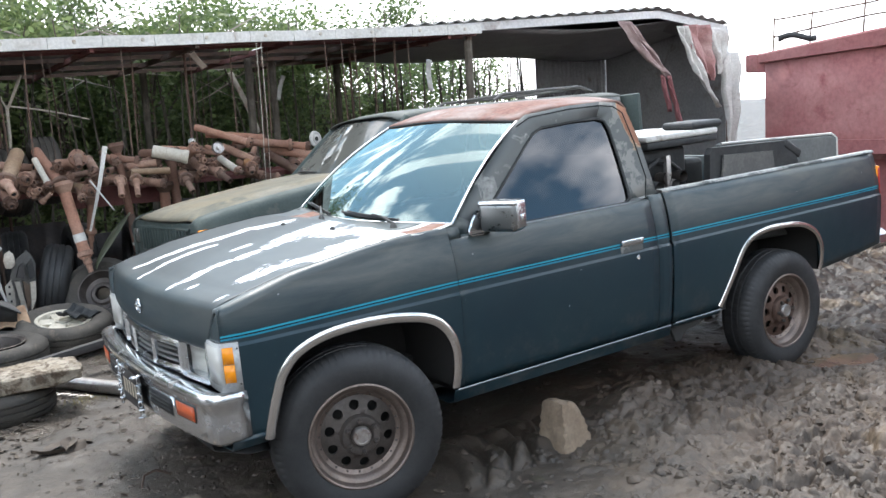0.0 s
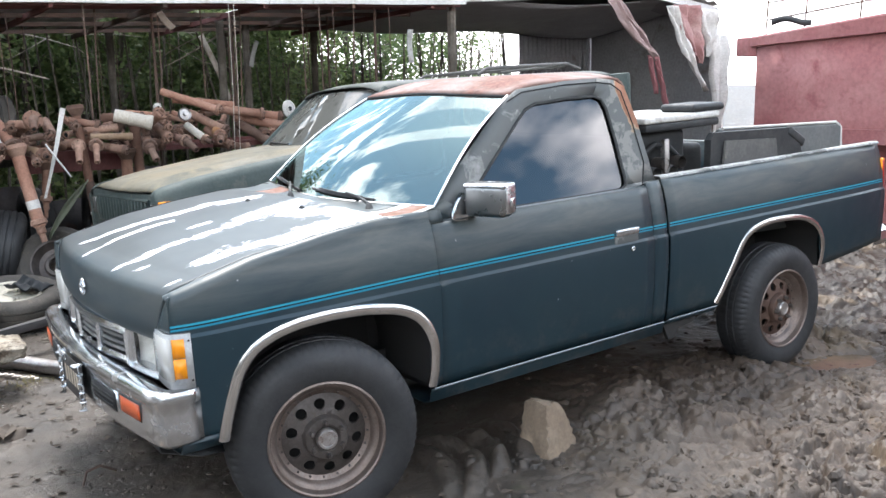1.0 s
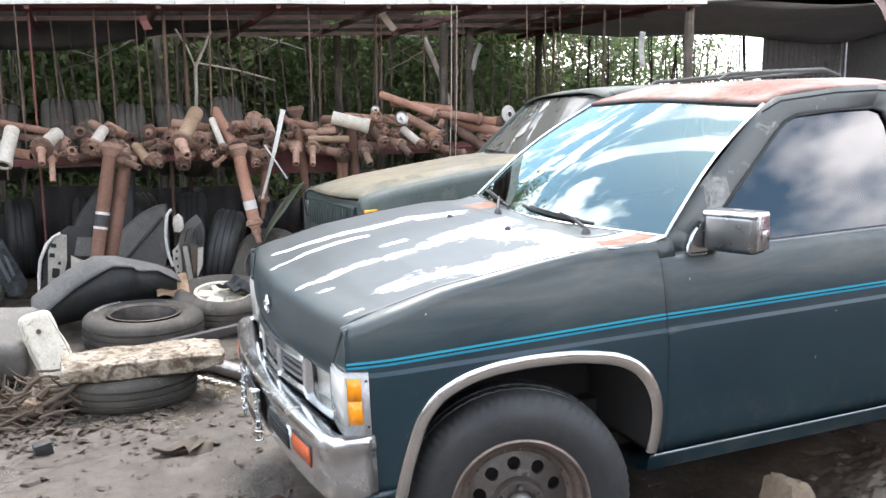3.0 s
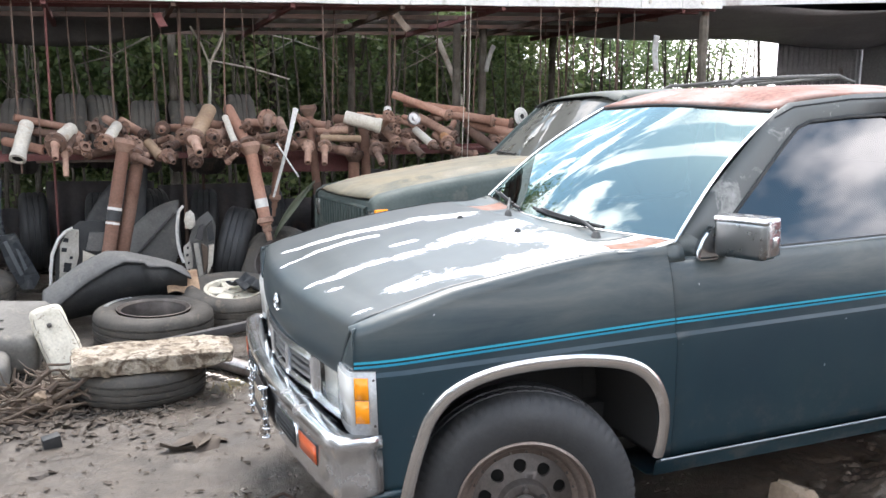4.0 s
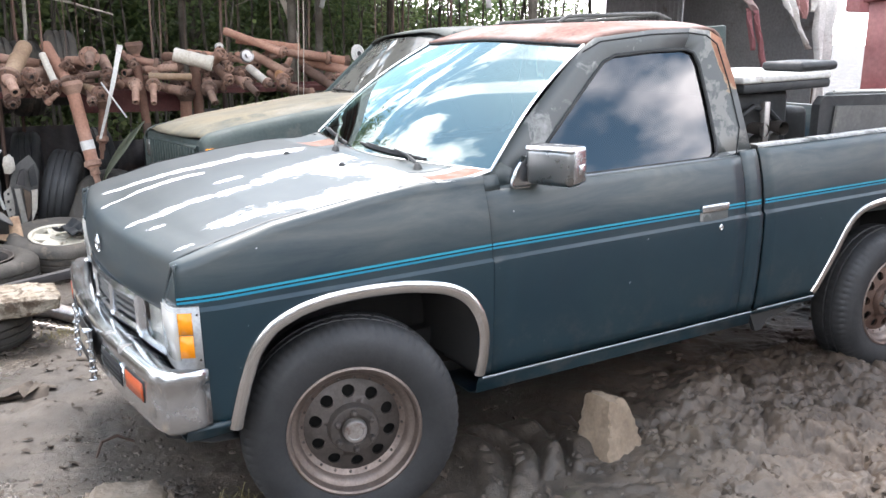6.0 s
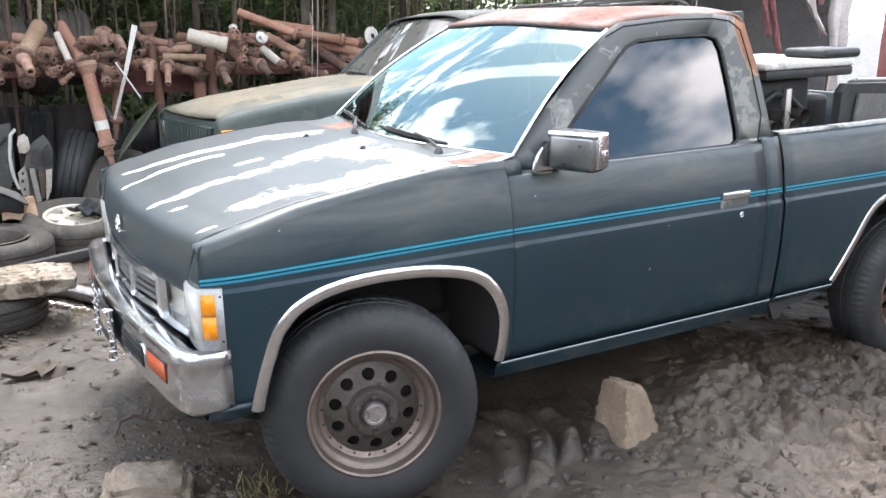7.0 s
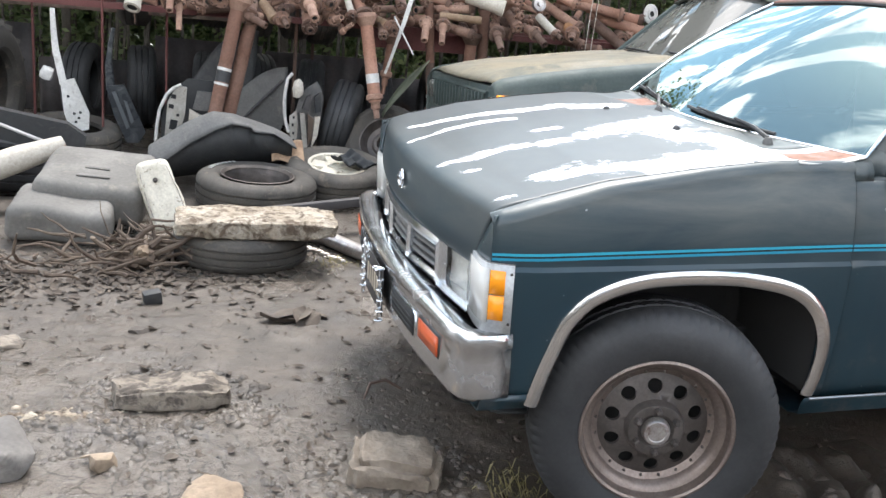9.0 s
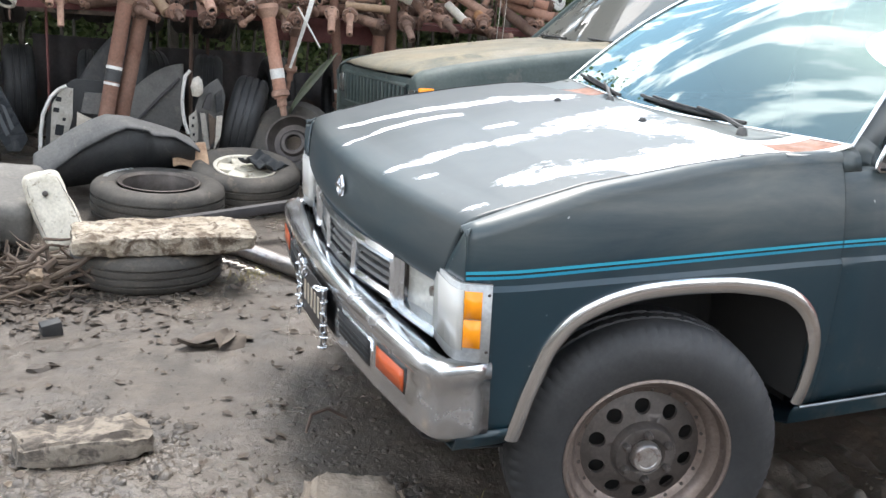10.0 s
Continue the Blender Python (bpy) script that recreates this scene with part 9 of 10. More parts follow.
def strip(label, pts, widths, mt, twist=0.0):
    bm = bmesh.new()
    rows = []
    N = len(pts) - 1
    for k in range(5 * N + 1):
        i, f = min(N - 1, k // 5), k / 5 - min(N - 1, k // 5)
        p = Vector(pts[i]).lerp(Vector(pts[i + 1]), f)
        q = k / 5
        w = (widths[i] + (widths[i + 1] - widths[i]) * f) * (1 + 0.25 * noise.noise(Vector((q * 1.7, pts[0][0] * 5, 0))))
        a = Vector((math.cos(twist * q / N), math.sin(twist * q / N), 0.1 * math.sin(q)))
        rows.append([p + a * (w * (s / 8 - 0.5)) + Vector((0, 0.07 * noise.noise(Vector((s * 0.55, q * 1.1, pts[0][0]))) + 0.03 * math.sin(s * 1.3 + q), 0.02 * noise.noise(Vector((s, q * 3, 2))))) for s in range(9)])
    rows_mesh(bm, rows)
    part("hanging_strip", bm, mt, barn, label, thick=0.005)


strip("faded red torn strip", [(6.42, 5.0, 2.50), (6.63, 5.0, 2.28), (6.85, 5.0, 2.10), (7.03, 5.0, 1.94), (7.20, 5.0, 1.78)], [0.24, 0.24, 0.24, 0.20, 0.12], M_CURTP, 0.4)
strip("thin red ribbon", [(7.14, 4.99, 1.84), (7.22, 4.99, 1.62), (7.30, 4.99, 1.40), (7.36, 4.99, 1.18)], [0.035, 0.03, 0.035, 0.04], M_RIBBON, 0.2)
strip("thin red ribbon", [(7.06, 5.02, 1.86), (7.13, 5.02, 1.62), (7.20, 5.02, 1.40)], [0.028, 0.025, 0.016], M_RIBBON, 0.2)
strip("faded red torn sheet", [(7.62, 4.97, 2.46), (7.70, 4.96, 2.26), (7.78, 4.95, 2.08), (7.86, 4.95, 1.92), (7.92, 4.95, 1.76)], [0.46, 0.46, 0.40, 0.30, 0.16], M_CURTR, 0.3)
strip("off-white torn sheet", [(7.34, 4.95, 2.44), (7.43, 4.94, 2.24), (7.52, 4.92, 2.06), (7.62, 4.90, 1.88), (7.78, 4.90, 1.66), (7.98, 4.92, 1.42)], [0.14, 0.16, 0.20, 0.24, 0.28, 0.20], M_CURTW, 0.5)
strip("off-white torn sheet", [(8.02, 4.95, 2.42), (8.07, 4.95, 2.26), (8.09, 4.95, 2.10), (8.07, 4.96, 1.96), (8.05, 4.96, 1.84)], [0.30, 0.30, 0.24, 0.16, 0.10], M_CURTW, 0.3)
strip("off-white hanging sheet", [(8.34, 5.0, 2.12), (8.35, 5.0, 1.8), (8.36, 5.0, 1.4), (8.36, 5.0, 1.0), (8.36, 5.0, 0.5)], [0.34, 0.30, 0.28, 0.27, 0.27], M_CURTW, 0.15)

# ---- red steel container behind the truck ----
cont = thing("steel_container", "faded red steel tipper body with a heavy rim", "container", pose(0.0, -0.11, 0.0))
def rim_top(y):
    return 2.0 + 0.096 * (3.54 - y)


def rim_low(y):
    return 1.90 + 0.044 * (3.54 - y)


def slope(y):
    return 0.055 * (3.6 - y)
bm = bmesh.new()
rows_mesh(bm, [[Vector((7.02 + (0.02 if k % 2 else 0.0), y, z + slope(y) * (z - 0.9))) for z in (0.86, 1.15, 1.45, 1.95)] for k, y in enumerate([3.55 - 0.5 * i for i in range(14)])])
part("front_wall", bm, M_CONT, cont, thick=0.04)
bm = bmesh.new()
rows_mesh(bm, [[Vector((x, 3.55 + 0.01 * math.sin(x * 9), z)) for z in (0.86, 1.3, 1.80)] for x in (7.02, 8.0, 9.0, 10.0)])
part("side_wall", bm, M_CONT, cont, thick=0.04)
bm = bmesh.new()
rows_mesh(bm, [[Vector((x, y, z)) for x, z in ((7.06, rim_top(y)), (6.94, rim_top(y)), (6.925, rim_top(y) - 0.02), (6.93, rim_low(y)), (6.99, rim_low(y) - 0.01), (7.06, rim_low(y)))] for y in (3.60, 3.0, 2.4, 1.8, 0.9, 0.0, -1.5, -3.0)])
bar_between(bm, (7.0, 3.62, 1.88), (10.0, 3.62, 1.88), 0.10, 0.18)
part("top_rim", bm, M_CONT, cont, "heavy folded top rim")
bm = bmesh.new()
bar_between(bm, (6.96, 3.6, 0.98), (6.96, -3.0, 1.02), 0.12, 0.14)
bar_between(bm, (7.2, 3.4, 0.45), (7.2, -3.0, 0.45), 0.12, 0.95)
part("bottom_beam", bm, M_CONT, cont)
bm = bmesh.new()
box(bm, (7.6, 3.74, 1.90), (1.0, 0.34, 0.20), None, 0.02)
part("end_beam", bm, M_CONT, cont)
for y in (1.2, -0.2):
    bm = bmesh.new()
    box(bm, (6.985, y, 1.42), (0.05, 0.09, 0.80), None, 0.01)
    part("stiffener", bm, M_CONT, cont)
for k, y in enumerate((3.5, 3.05, 2.45, 2.0, 1.2)):
    bm = bmesh.new()
    sweep(bm, [(7.05, y, rim_top(y) - 0.02), (7.05 + 0.02 * (k % 2), y - 0.02, 2.36 + slope(y))], 0.010, 6)
    part("rail_post", bm, M_ROD, cont)
for z0 in (2.34, 2.16):
    bm = bmesh.new()
    sweep(bm, [(7.06, 3.5, z0), (7.06, 2.4, z0 + 0.05 + (0.06 if z0 < 2.2 else 0)), (7.06, 1.2, z0 + 0.16)], 0.010, 6)
    part("rail", bm, M_ROD, cont)
bm = bmesh.new()
grid(bm, lambda u, v: Vector((7.0, 3.40 - 0.45 * u, 2.10 + 0.03 * math.sin(5 * u) + 0.06 * v)), 8, 2)
part("folded_sheet", bm, M_BLACK, cont, "dark folded sheet on the rim", thick=0.03)

# ---- green off-road car behind ----
JX, JY = 0.325, 2.68
car = thing("offroad_car", "dark green off-road estate car with a sun-bleached tan bonnet", "car", pose(JX, JY, 0.025, -3.0, -1.6, 0))
JW = 1.62
def jz(x):
    return lerp_table([(0.0, 0.905), (0.02, 0.925), (0.06, 0.945), (0.12, 0.958), (0.3, 0.990), (0.7, 1.04), (1.05, 1.080), (1.36, 1.100)], x)
bm = bmesh.new()
def hood_sheet(u, v):
    t = 2 * v - 1
    x = 0.005 + 1.30 * u + 0.05 * t * t * (1 - u) - 0.02 + 0.05 * u * t * t
    ridge = 0.012 * max(0.0, 1 - ((abs(t) - 0.62) / 0.10) ** 2) * min(1.0, u * 8)
    return Vector((x, 0.10 + (JW - 0.20) * v, jz(x) + 0.030 * (1 - t ** 4) - 0.008 + ridge))
grid(bm, hood_sheet, 40, 44)
part("bonnet", bm, M_WAGONHOOD, car, "flat bonnet faded to tan", thick=0.01)
for far in (False, True):
    def jf(x, y, z):
        return Vector((x, JW - y if far else y, z))
    bm = bmesh.new()
    xs = [0.0, 0.02, 0.06, 0.12, 0.25, 0.5, 0.8, 1.05, 1.36, 1.9, 2.6, 3.3, 4.0, 4.15]
    rows_mesh(bm, [[jf(x, y, z) for y, z in ((0.05, 0.35), (0.0, 0.45), (-0.01, 0.65), (0.0, 0.80), (0.015, min(jz(x), 1.08) - 0.05), (0.035, min(jz(x), 1.08) - 0.018), (0.07, min(jz(x), 1.08)), (0.105, min(jz(x), 1.08) + 0.002))] for x in xs])
    part("flank", bm, M_WAGON, car, "dark green flank", thick=0.01)
    bm = bmesh.new()
    sweep(bm, [jf(0.03, -0.012, 0.775), jf(1.0, -0.016, 0.80), jf(4.1, -0.016, 0.80)], 0.008, 6)
    part("moulding", bm, M_STRIP, car, "thin pale moulding")
    bm = bmesh.new()
    box(bm, jf(0.040, -0.012, 0.835), (0.080, 0.030, 0.075), None, 0.006)
    part("marker_lamp", bm, M_BLACK if far else M_AMBER, car, "dark corner lamp seat" if far else "amber corner lamp")
    bm = bmesh.new()
    box(bm, jf(0.012, 0.10, 0.795), (0.03, 0.10, 0.12), None, 0.01)
    part("headlamp", bm, M_WAGONGLASS, car, "dull square headlamp")
    # pillars, side glass, wheels
    bm = bmesh.new()
    sweep(bm, [jf(1.36, 0.12, 1.085), jf(1.60, 0.18, 1.31), jf(1.80, 0.22, 1.485)], 0.024, 8)
    part("pillar", bm, M_WAGON, car)
    bm = bmesh.new()
    rows_mesh(bm, [[jf(x + (0.42 - 0.42 * i / 4) * t, 0.10 + 0.12 * t, 1.07 + 0.42 * t) for t in (0, 1)] for i, x in enumerate((1.42, 2.0, 2.6, 3.3, 4.05))])
    face_along(bm, (0, 1 if far else -1, 0))
    part("side_window", bm, M_WAGONGLASS, car)
    for x in (0.72, 3.28):
        wh = new("wheel", None)
        wh.parent = car
        bm = bmesh.new()
        tyre_mesh(bm, 0.345, 0.21, 0.195, 0, Matrix.Translation(jf(x, 0.11, 0.34)) @ Euler((radians(90), 0, 0)).to_matrix().to_4x4())
        part("tyre", bm, M_TYRE, wh)
        bm = bmesh.new()
        lathe(bm, [(0.20, 0.06), (0.16, 0.02), (0.06, 0.03), (0.0, 0.03)], 24, Matrix.Translation(jf(x, 0.07, 0.34)) @ Euler((radians(90), 0, 0)).to_matrix().to_4x4())
        part("rim", bm, M_RIMDARK, wh)
# grille with upright slots
bm = bmesh.new()
box(bm, (0.04, JW / 2, 0.775), (0.05, JW - 0.08, 0.27), None, 0.010)
part("grille_panel", bm, M_WAGON, car, "dark green grille panel")
bm = bmesh.new()
sweep(bm, [(0.006, y, z) for y, z in ((0.20, 0.69), (JW - 0.20, 0.69), (JW - 0.19, 0.87), (0.19, 0.87))], 0.010, 6, closed=True)
part("grille_frame", bm, M_WAGON, car, "raised grille frame")
bm = bmesh.new()
box(bm, (0.010, JW / 2, 0.78), (0.012, JW - 0.40, 0.17), None, 0.002)
part("grille_backing", bm, M_LINE, car)
for k in range(17):
    bm = bmesh.new()
    box(bm, (-0.002, 0.235 + (JW - 0.47) * k / 16, 0.78), (0.018, 0.020, 0.165), None, 0.004)
    part("grille_rib", bm, M_WAGON, car)
bm = bmesh.new()
box(bm, (-0.06, JW / 2, 0.50), (0.12, JW, 0.14), None, 0.02)
part("bumper", bm, M_BLACK, car)
bm = bmesh.new()
grid(bm, lambda u, v: Vector((1.36 + 0.44 * v - 0.07 * (1 - (2 * u - 1) ** 2), 0.12 + 0.10 * v + (JW - 0.24 - 0.20 * v) * u, 1.09 + 0.40 * v)), 12, 6)
face_along(bm, (-1, 0, 1))
part("windscreen", bm, M_WAGONGLASS, car, "dusty dark windscreen")
bm = bmesh.new()
grid(bm, lambda u, v: Vector((1.73 + 2.34 * u, 0.22 + (JW - 0.44) * v, 1.500 + 0.05 * (1 - (2 * v - 1) ** 4) - 0.03 * max(0, 1 - u / 0.1) ** 2)), 16, 12)
part("roof", bm, M_WAGONROOF, car, "dusty green roof", thick=0.01)
bm = bmesh.new()
box(bm, (4.12, JW / 2, 0.95), (0.05, JW - 0.1, 1.1), None, 0.02)
part("tailgate", bm, M_WAGON, car)
bm = bmesh.new()
box(bm, (2.1, JW / 2, 0.42), (3.9, JW - 0.3, 0.1))
box(bm, (0.5, JW / 2, 0.65), (0.8, JW - 0.4, 0.4))
part("underbody", bm, M_DARK, car)
bm = bmesh.new()
for y in (0.36, JW - 0.36):
    sweep(bm, [(2.75, y, 1.555), (2.85, y, 1.60), (3.7, y, 1.61), (3.85, y, 1.56)], 0.014, 8)
for x in (2.95, 3.3, 3.7):
    sweep(bm, [(x, 0.36, 1.60), (x, JW - 0.36, 1.60)], 0.012, 8)
part("roof_rack", bm, M_GREYPL, car, "dusty grey tubular roof rack")
bm = bmesh.new()
for a, b in (((1.30, 0.30, 1.125), (1.37, 0.82, 1.14)), ((1.29, 0.85, 1.13), (1.37, 1.35, 1.14))):
    sweep(bm, [a, b], 0.008, 6)
part("wiper", bm, M_BLACK, car)

# ---- load in the truck bed ----
def on_truck(ob):
    ob.matrix_world = LEVEL @ ob.matrix_world
    return ob


lid = on_truck(thing("white_board", "white flat board laid over the truck bed's load", "board"))
bm = bmesh.new()
rounded(bm, (0.54, 0.50, 0.034), 0.012, 3, Matrix.Translation((2.14, 0.47, 1.308)))
part("panel", bm, M_WHITEPAINT, lid)
bm = bmesh.new()
rounded(bm, (0.53, 0.49, 0.040), 0.012, 2, Matrix.Translation((2.145, 0.47, 1.272)))
part("rim", bm, M_BLACK, lid)
pad = on_truck(thing("black_pad", "black padded headrest lying on a white board", "pad"))
bm = bmesh.new()
rounded(bm, (0.24, 0.22, 0.040), 0.019, 4, Matrix.Translation((2.33, 0.33, 1.345)))
part("cushion", bm, M_BLACK, pad)
drum = on_truck(thing("engine_block", "black engine parts standing in the truck bed", "engine"))
bm = bmesh.new()
rounded(bm, (0.36, 0.34, 0.61), 0.03, 3, Matrix.Translation((2.10, 0.50, 0.945)))
part("block", bm, M_BLACK, drum)
bm = bmesh.new()
rounded(bm, (0.16, 0.60, 0.52), 0.03, 3, Matrix.Translation((2.37, 0.66, 0.90)))
part("block", bm, M_BLACK, drum)
for k in range(4):
    bm = bmesh.new()
    lathe(bm, [(0.0, -0.02), (0.030, -0.02), (0.034, 0.0), (0.030, 0.05)], 12, Matrix.Translation((1.98 + 0.06 * k, 0.30, 1.05 + 0.04 * (k % 2))) @ Euler((radians(90), 0, 0)).to_matrix().to_4x4())
    part("pulley", bm, M_RIMDARK if k % 2 else M_GREYPL, drum)
bm = bmesh.new()
rounded(bm, (0.035, 0.03, 0.30), 0.006, 2, Matrix.Translation((2.06, 0.27, 1.06)))
part("bracket", bm, M_HUB, drum, "bare metal bracket")
bm = bmesh.new()
sweep(bm, [(1.95, 0.3, 1.15), (2.0, 0.28, 1.19), (2.1, 0.29, 1.17), (2.2, 0.30, 1.10)], 0.014, 8)
part("hose", bm, M_BLACK, drum)
pan = on_truck(thing("door_trim", "black car door trim standing in the truck bed", "car panel"))
bm = bmesh.new()
prism(bm, [(0.0, 0.0), (0.0, 0.34), (0.03, 0.375), (0.62, 0.385), (0.70, 0.35), (0.86, 0.0)], 0.04, Matrix.Translation((2.24, 0.195, 0.85)) @ Euler((radians(90), radians(3), 0)).to_matrix().to_4x4())
part("trim_board", bm, M_BLACK, pan)
bm = bmesh.new()
prism(bm, [(0.0, 0.0), (0.46, 0.0), (0.42, 0.20), (0.02, 0.20)], 0.012, Matrix.Translation((2.32, 0.150, 0.98)) @ Euler((radians(90), radians(3), 0)).to_matrix().to_4x4())
part("inset", bm, M_GREYPL, pan)
bm = bmesh.new()
rounded(bm, (0.16, 0.03, 0.05), 0.012, 3, Matrix.Translation((2.95, 0.165, 1.150)) @ Euler((0, radians(30), 0)).to_matrix().to_4x4())
part("pull", bm, M_BLACK, pan)
tail = on_truck(thing("grey_tailgate", "faded grey-green tailgate standing on edge in the truck bed", "car panel"))
bm = bmesh.new()
rounded(bm, (1.06, 0.05, 0.56), 0.024, 4, Matrix.Translation((2.92, 0.235, 0.93)) @ Euler((0, radians(2.5), 0)).to_matrix().to_4x4())
part("tailgate_skin", bm, M_TAILGATE, tail)
bm = bmesh.new()
sweep(bm, [(2.42, 0.215, 1.232), (3.40, 0.215, 1.190), (3.450, 0.215, 1.160), (3.455, 0.215, 0.98)], 0.007, 8)
part("pale_edge", bm, M_CURTW, tail, "pale worn edge")

# ---- trees and scrub behind ----
def crown_mesh(seed, n, rx, rz, zc, leaf):
    rnd = random.Random(seed)
    verts, faces = [], []
    clumps = []
    for k in range(26):
        a, h = rnd.uniform(0, 6.283), rnd.uniform(-1, 1)
        r = rnd.uniform(0.25, 1.0) ** 0.6
        clumps.append((rx * r * math.cos(a) * math.sqrt(1 - h * h * 0.7), rx * r * math.sin(a) * math.sqrt(1 - h * h * 0.7), zc + rz * h, rnd.uniform(0.22, 0.5)))
    for k in range(n):
        c = clumps[rnd.randrange(26)]
        p = Vector((c[0] + rnd.gauss(0, c[3]), c[1] + rnd.gauss(0, c[3]), c[2] + rnd.gauss(0, c[3] * 0.8)))
        d = Vector((rnd.gauss(0, 1), rnd.gauss(0, 1), rnd.gauss(-0.3, 0.6))).normalized()
        s = d.cross(Vector((rnd.gauss(0, 1), rnd.gauss(0, 1), rnd.gauss(0, 1)))).normalized()
        L, w = leaf * rnd.uniform(0.6, 1.3), leaf * rnd.uniform(0.22, 0.42)
        b = len(verts)
        for q in (p, p + d * L * 0.5 + s * w, p + d * L, p + d * L * 0.5 - s * w):
            verts.append(tuple(q))
        faces.append((b, b + 1, b + 2, b + 3))
    me = bpy.data.meshes.new("crown")
    me.from_pydata(verts, [], faces)
    return me, clumps


def tree_proto(seed, height, rx, rz, n, leaf, mt):
    rnd = random.Random(seed)
    t = new("tree", None)
    me, clumps = crown_mesh(seed, n, rx, rz, height - rz * 0.9, leaf)
    me.materials.append(mt)
    ob = new("crown", me)
    ob.parent = t
    bm = bmesh.new()
    pts, p = [], Vector((0, 0, -0.1))
    for k in range(8):
        pts.append(p.copy())
        p = p + Vector((rnd.gauss(0, 0.06), rnd.gauss(0, 0.06), height * 0.85 / 7))
    r0 = 0.035 + 0.010 * height
    sweep(bm, pts, [r0 * (1 - 0.09 * k) for k in range(8)], 8)
    for c in clumps[::2]:
        i = min(6, max(2, int((c[2] - 0.6) / (height * 0.85 / 7))))
        a = pts[i]
        b = Vector(c[:3])
        sweep(bm, [a, a.lerp(b, 0.5) + Vector((0, 0, 0.12)), b], [r0 * 0.40, r0 * 0.25, r0 * 0.10], 5)
    part("trunk", bm, M_BARK, t)
    tagged(t, "slender leafy tree behind the lean-to", "tree", "trees behind the lean-to")
    return t


tree_protos = [tree_proto(101, 4.6, 1.3, 1.7, 5200, 0.10, M_LEAF), tree_proto(102, 3.6, 1.1, 1.5, 4600, 0.09, M_LEAF2), tree_proto(103, 5.2, 1.5, 2.0, 5600, 0.11, M_LEAF)]
spots = [(-4.6, 9.6), (-3.3, 10.4), (-2.2, 9.3), (-1.0, 10.2), (0.2, 9.4), (1.2, 10.6), (2.1, 9.6), (3.2, 10.8), (4.2, 11.5), (5.6, 13.0), (-6.5, 11.5), (-0.2, 12.0), (2.6, 13.0), (-3.0, 12.6), (1.0, 13.8), (3.6, 9.4), (5.0, 10.2), (6.2, 11.0), (7.6, 12.2), (6.8, 15.5), (4.6, 15.0), (-5.0, 14.0), (-8.5, 10.0), (-1.6, 14.5), (9.0, 12.6), (10.5, 13.5)]
used = [False] * 3
for k, (x, y) in enumerate(spots):
    i = k % 3
    m = pose(x, y, 0, RND.uniform(-3, 3), RND.uniform(-3, 3), 57 * k)
    if x > 0.8:
        m = m @ Matrix.Diagonal((0.8, 0.8, 0.66, 1.0))
    if not used[i]:
        used[i] = True
        tree_protos[i].matrix_world = m
    else:
        copy_thing(tree_protos[i], m)
# saplings: bare thin stems with sparse leaves
for k in range(150):
    x, y = RND.uniform(-5, 8.5), RND.uniform(7.4, 10.5)
    bm = bmesh.new()
    h = RND.uniform(1.8, 3.2)
    sweep(bm, [(x, y, 0), (x + RND.gauss(0, 0.05), y, h * 0.5), (x + RND.gauss(0, 0.12), y, h)], [RND.choice((0.014, 0.020, 0.030)), 0.014, 0.008], 5)
    thing("sapling", "thin bare sapling stem behind the lean-to", "sapling", group="saplings", bm=bm, material=M_BARK)


def undergrowth():
    verts, faces = [], []
    for k in range(22000):
        x = RND.uniform(-7, 9)
        y = RND.uniform(7.6, 11.5)
        h = 0.55 + 0.55 * noise.noise(Vector((x * 0.9, y * 0.9, 1))) + 0.25 * (y - 8)
        z = RND.uniform(0, 1) ** 0.8 * max(0.15, h)
        d = Vector((RND.gauss(0, 1), RND.gauss(0, 1), RND.gauss(0.2, 0.6))).normalized()
        s = d.cross(Vector((RND.gauss(0, 1), RND.gauss(0, 1), RND.gauss(0, 1)))).normalized()
        L, w = RND.uniform(0.05, 0.13), RND.uniform(0.012, 0.035)
        p = Vector((x, y, z))
        b = len(verts)
        for q in (p, p + d * L * 0.5 + s * w, p + d * L, p + d * L * 0.5 - s * w):
            verts.append(tuple(q))
        faces.append((b, b + 1, b + 2, b + 3))
    me = bpy.data.meshes.new("undergrowth")
    me.from_pydata(verts, [], faces)
    me.materials.append(M_LEAF2)
    tagged(new("undergrowth", me), "dense leafy undergrowth behind the rack", "undergrowth", kind="stuff")


undergrowth()


def leaf_bank(name, label, count, x0, x1, y0, y1, z0, top, material, size):
    """A mass of leaves between two heights; top(x, y) is its uneven upper edge."""
    verts, faces = [], []
    for k in range(count):
        x = RND.uniform(x0, x1)
        y = RND.uniform(y0, y1)
        z = z0 + RND.uniform(0, 1) ** 0.7 * max(0.4, top(x, y) - z0)
        d = Vector((RND.gauss(0, 1), RND.gauss(0, 1), RND.gauss(-0.2, 0.6))).normalized()
        s = d.cross(Vector((RND.gauss(0, 1), RND.gauss(0, 1), RND.gauss(0, 1)))).normalized()
        L, w = size * RND.uniform(0.6, 1.4), size * RND.uniform(0.18, 0.40)
        p = Vector((x, y, z))
        b = len(verts)
        for q in (p, p + d * L * 0.5 + s * w, p + d * L, p + d * L * 0.5 - s * w):
            verts.append(tuple(q))
        faces.append((b, b + 1, b + 2, b + 3))
    me = bpy.data.meshes.new(name)
    me.from_pydata(verts, [], faces)
    me.materials.append(material)
    tagged(new(name, me), label, "scrub", kind="stuff")


def hedge_top(x, y):
    return 2.40 - 0.28 * max(0.0, x - 4.3) + 0.45 * noise.noise(Vector((x * 0.7, y * 0.4, 8))) + 0.35 * noise.noise(Vector((x * 2.3, y, 3)))


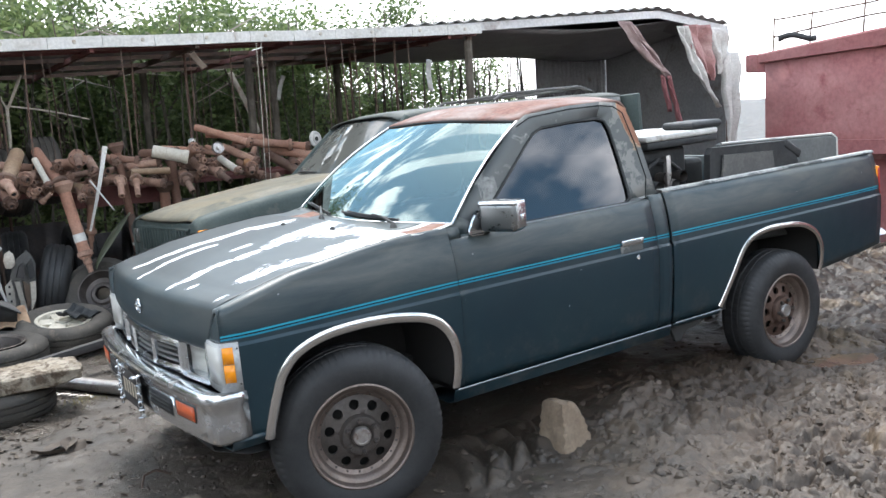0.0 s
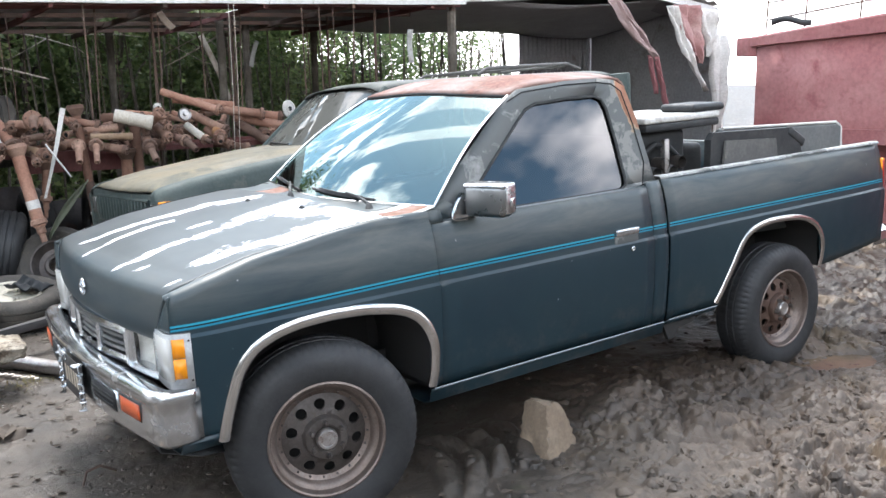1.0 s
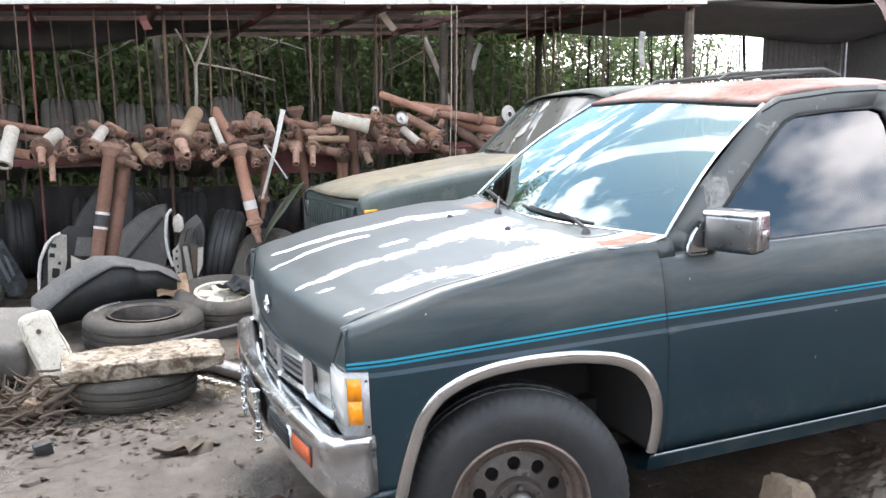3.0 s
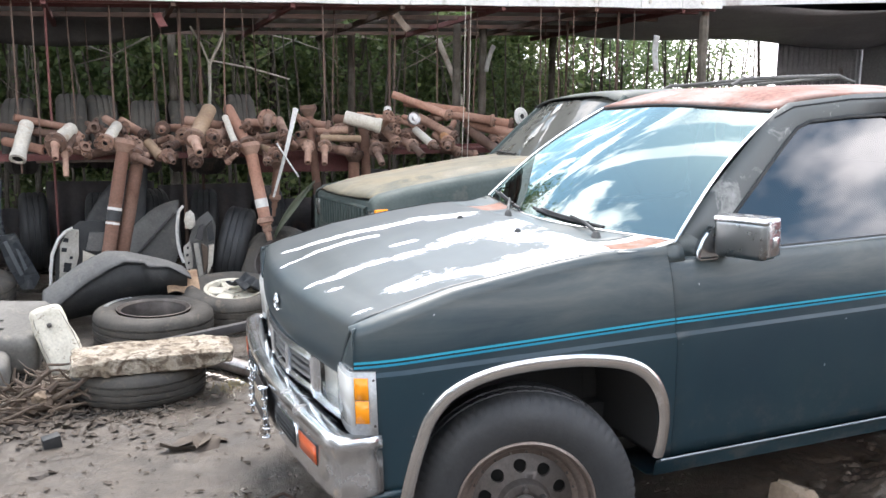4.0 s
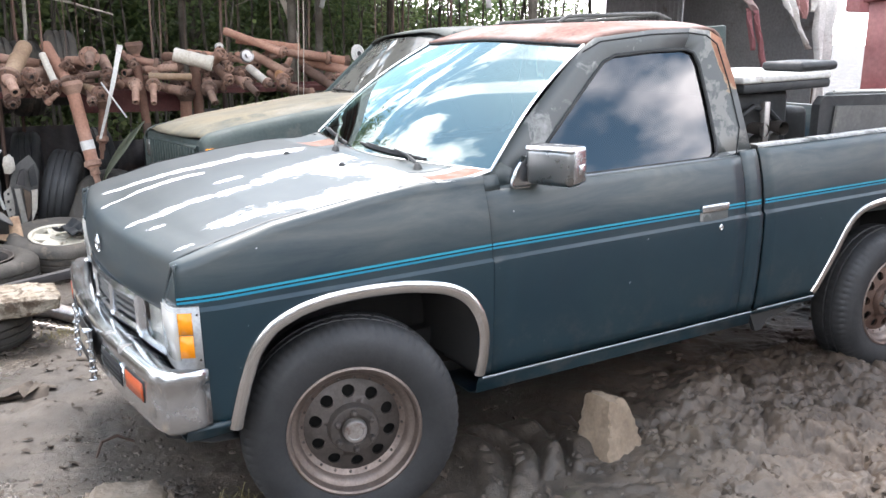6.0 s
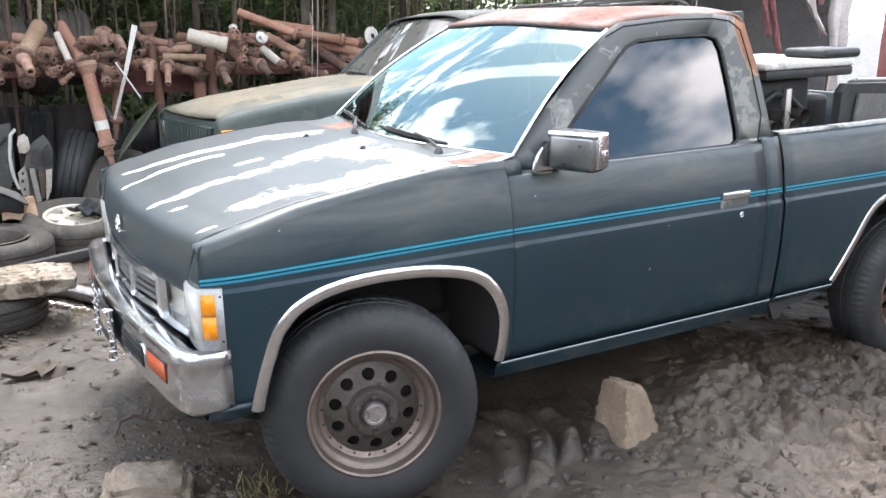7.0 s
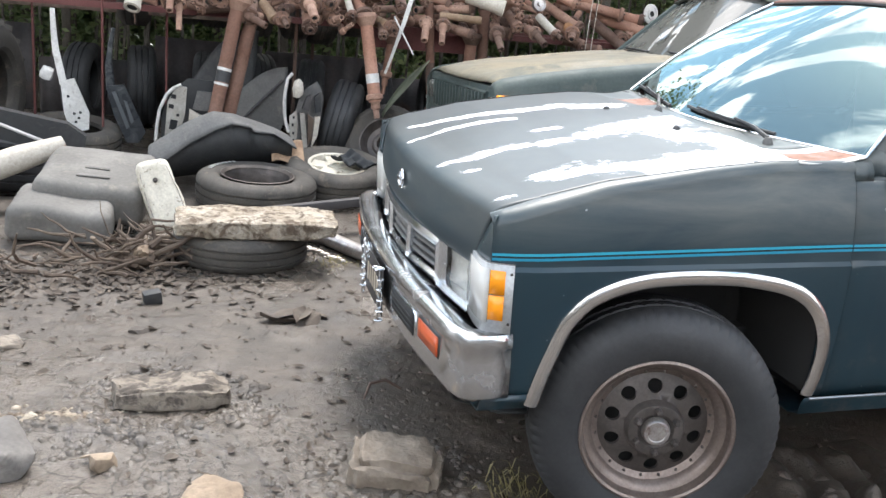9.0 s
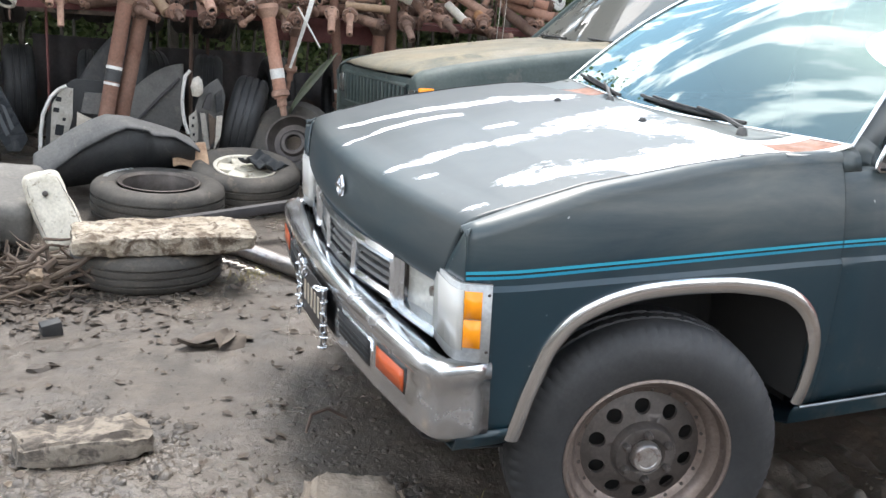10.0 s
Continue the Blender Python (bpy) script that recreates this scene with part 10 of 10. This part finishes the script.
def canopy_top(x, y):
    return 3.15 - 0.10 * max(0.0, x + 1) + 0.5 * noise.noise(Vector((x * 0.8, y * 0.4, 2))) + 0.3 * noise.noise(Vector((x * 2.6, y, 6)))


leaf_bank("hedge", "dark leafy bank of scrub behind the saplings", 60000, -9, 7, 10.5, 13.5, 0.0, hedge_top, M_LEAF, 0.16)
leaf_bank("canopy", "leafy boughs reaching over the lean-to roof", 27000, -9, 5.2, 8.6, 11.5, 2.25, canopy_top, M_LEAF2, 0.10)


def bare_boughs():
    """Pale bare boughs tangled in the leaves above the roof."""
    bm = bmesh.new()
    for k in range(70):
        x, y, z = RND.uniform(-4.5, 3.0), RND.uniform(8.0, 9.0), RND.uniform(2.15, 2.7)
        a = RND.uniform(-0.7, 0.9)
        L = RND.uniform(0.5, 1.4)
        r = RND.choice((0.007, 0.010, 0.014))
        way = Vector((RND.choice((-1, 1)) * math.cos(a), RND.uniform(-0.3, 0.3), math.sin(a)))
        bend = Vector((0, 0, RND.uniform(-0.15, 0.2)))
        p = Vector((x, y, z))
        sweep(bm, [p, p + way * L * 0.35 + bend * 0.6, p + way * L * 0.7 + bend, p + way * L + bend * 0.5], [r, r * 0.8, r * 0.6, r * 0.3], 5)
    me = bpy.data.meshes.new("bare_boughs")
    bm.to_mesh(me)
    bm.free()
    me.materials.append(M_PALEBARK)
    tagged(new("bare_boughs", me), "pale bare boughs tangled above the lean-to", "branches", kind="stuff")


bare_boughs()


def far_woods():
    """Leafy scrub further off, thinner towards the open side."""
    verts, faces = [], []
    for k in range(13000):
        x = RND.uniform(-14, 13)
        y = RND.uniform(14.5, 18.5)
        top = 2.3 + 0.8 * noise.noise(Vector((x * 0.5, y * 0.5, 5))) - 0.22 * max(0.0, x - 4.5)
        z = RND.uniform(0, 1) * max(0.3, top)
        d = Vector((RND.gauss(0, 1), RND.gauss(0, 1), RND.gauss(0, 0.6))).normalized()
        s = d.cross(Vector((RND.gauss(0, 1), RND.gauss(0, 1), RND.gauss(0, 1)))).normalized()
        L, w = RND.uniform(0.14, 0.34), RND.uniform(0.04, 0.09)
        p = Vector((x, y, z))
        b = len(verts)
        for q in (p, p + d * L * 0.5 + s * w, p + d * L, p + d * L * 0.5 - s * w):
            verts.append(tuple(q))
        faces.append((b, b + 1, b + 2, b + 3))
    me = bpy.data.meshes.new("far_woods")
    me.from_pydata(verts, [], faces)
    me.materials.append(M_LEAF2)
    tagged(new("far_woods", me), "hazy green scrub beyond the yard", "woods", kind="stuff")


far_woods()
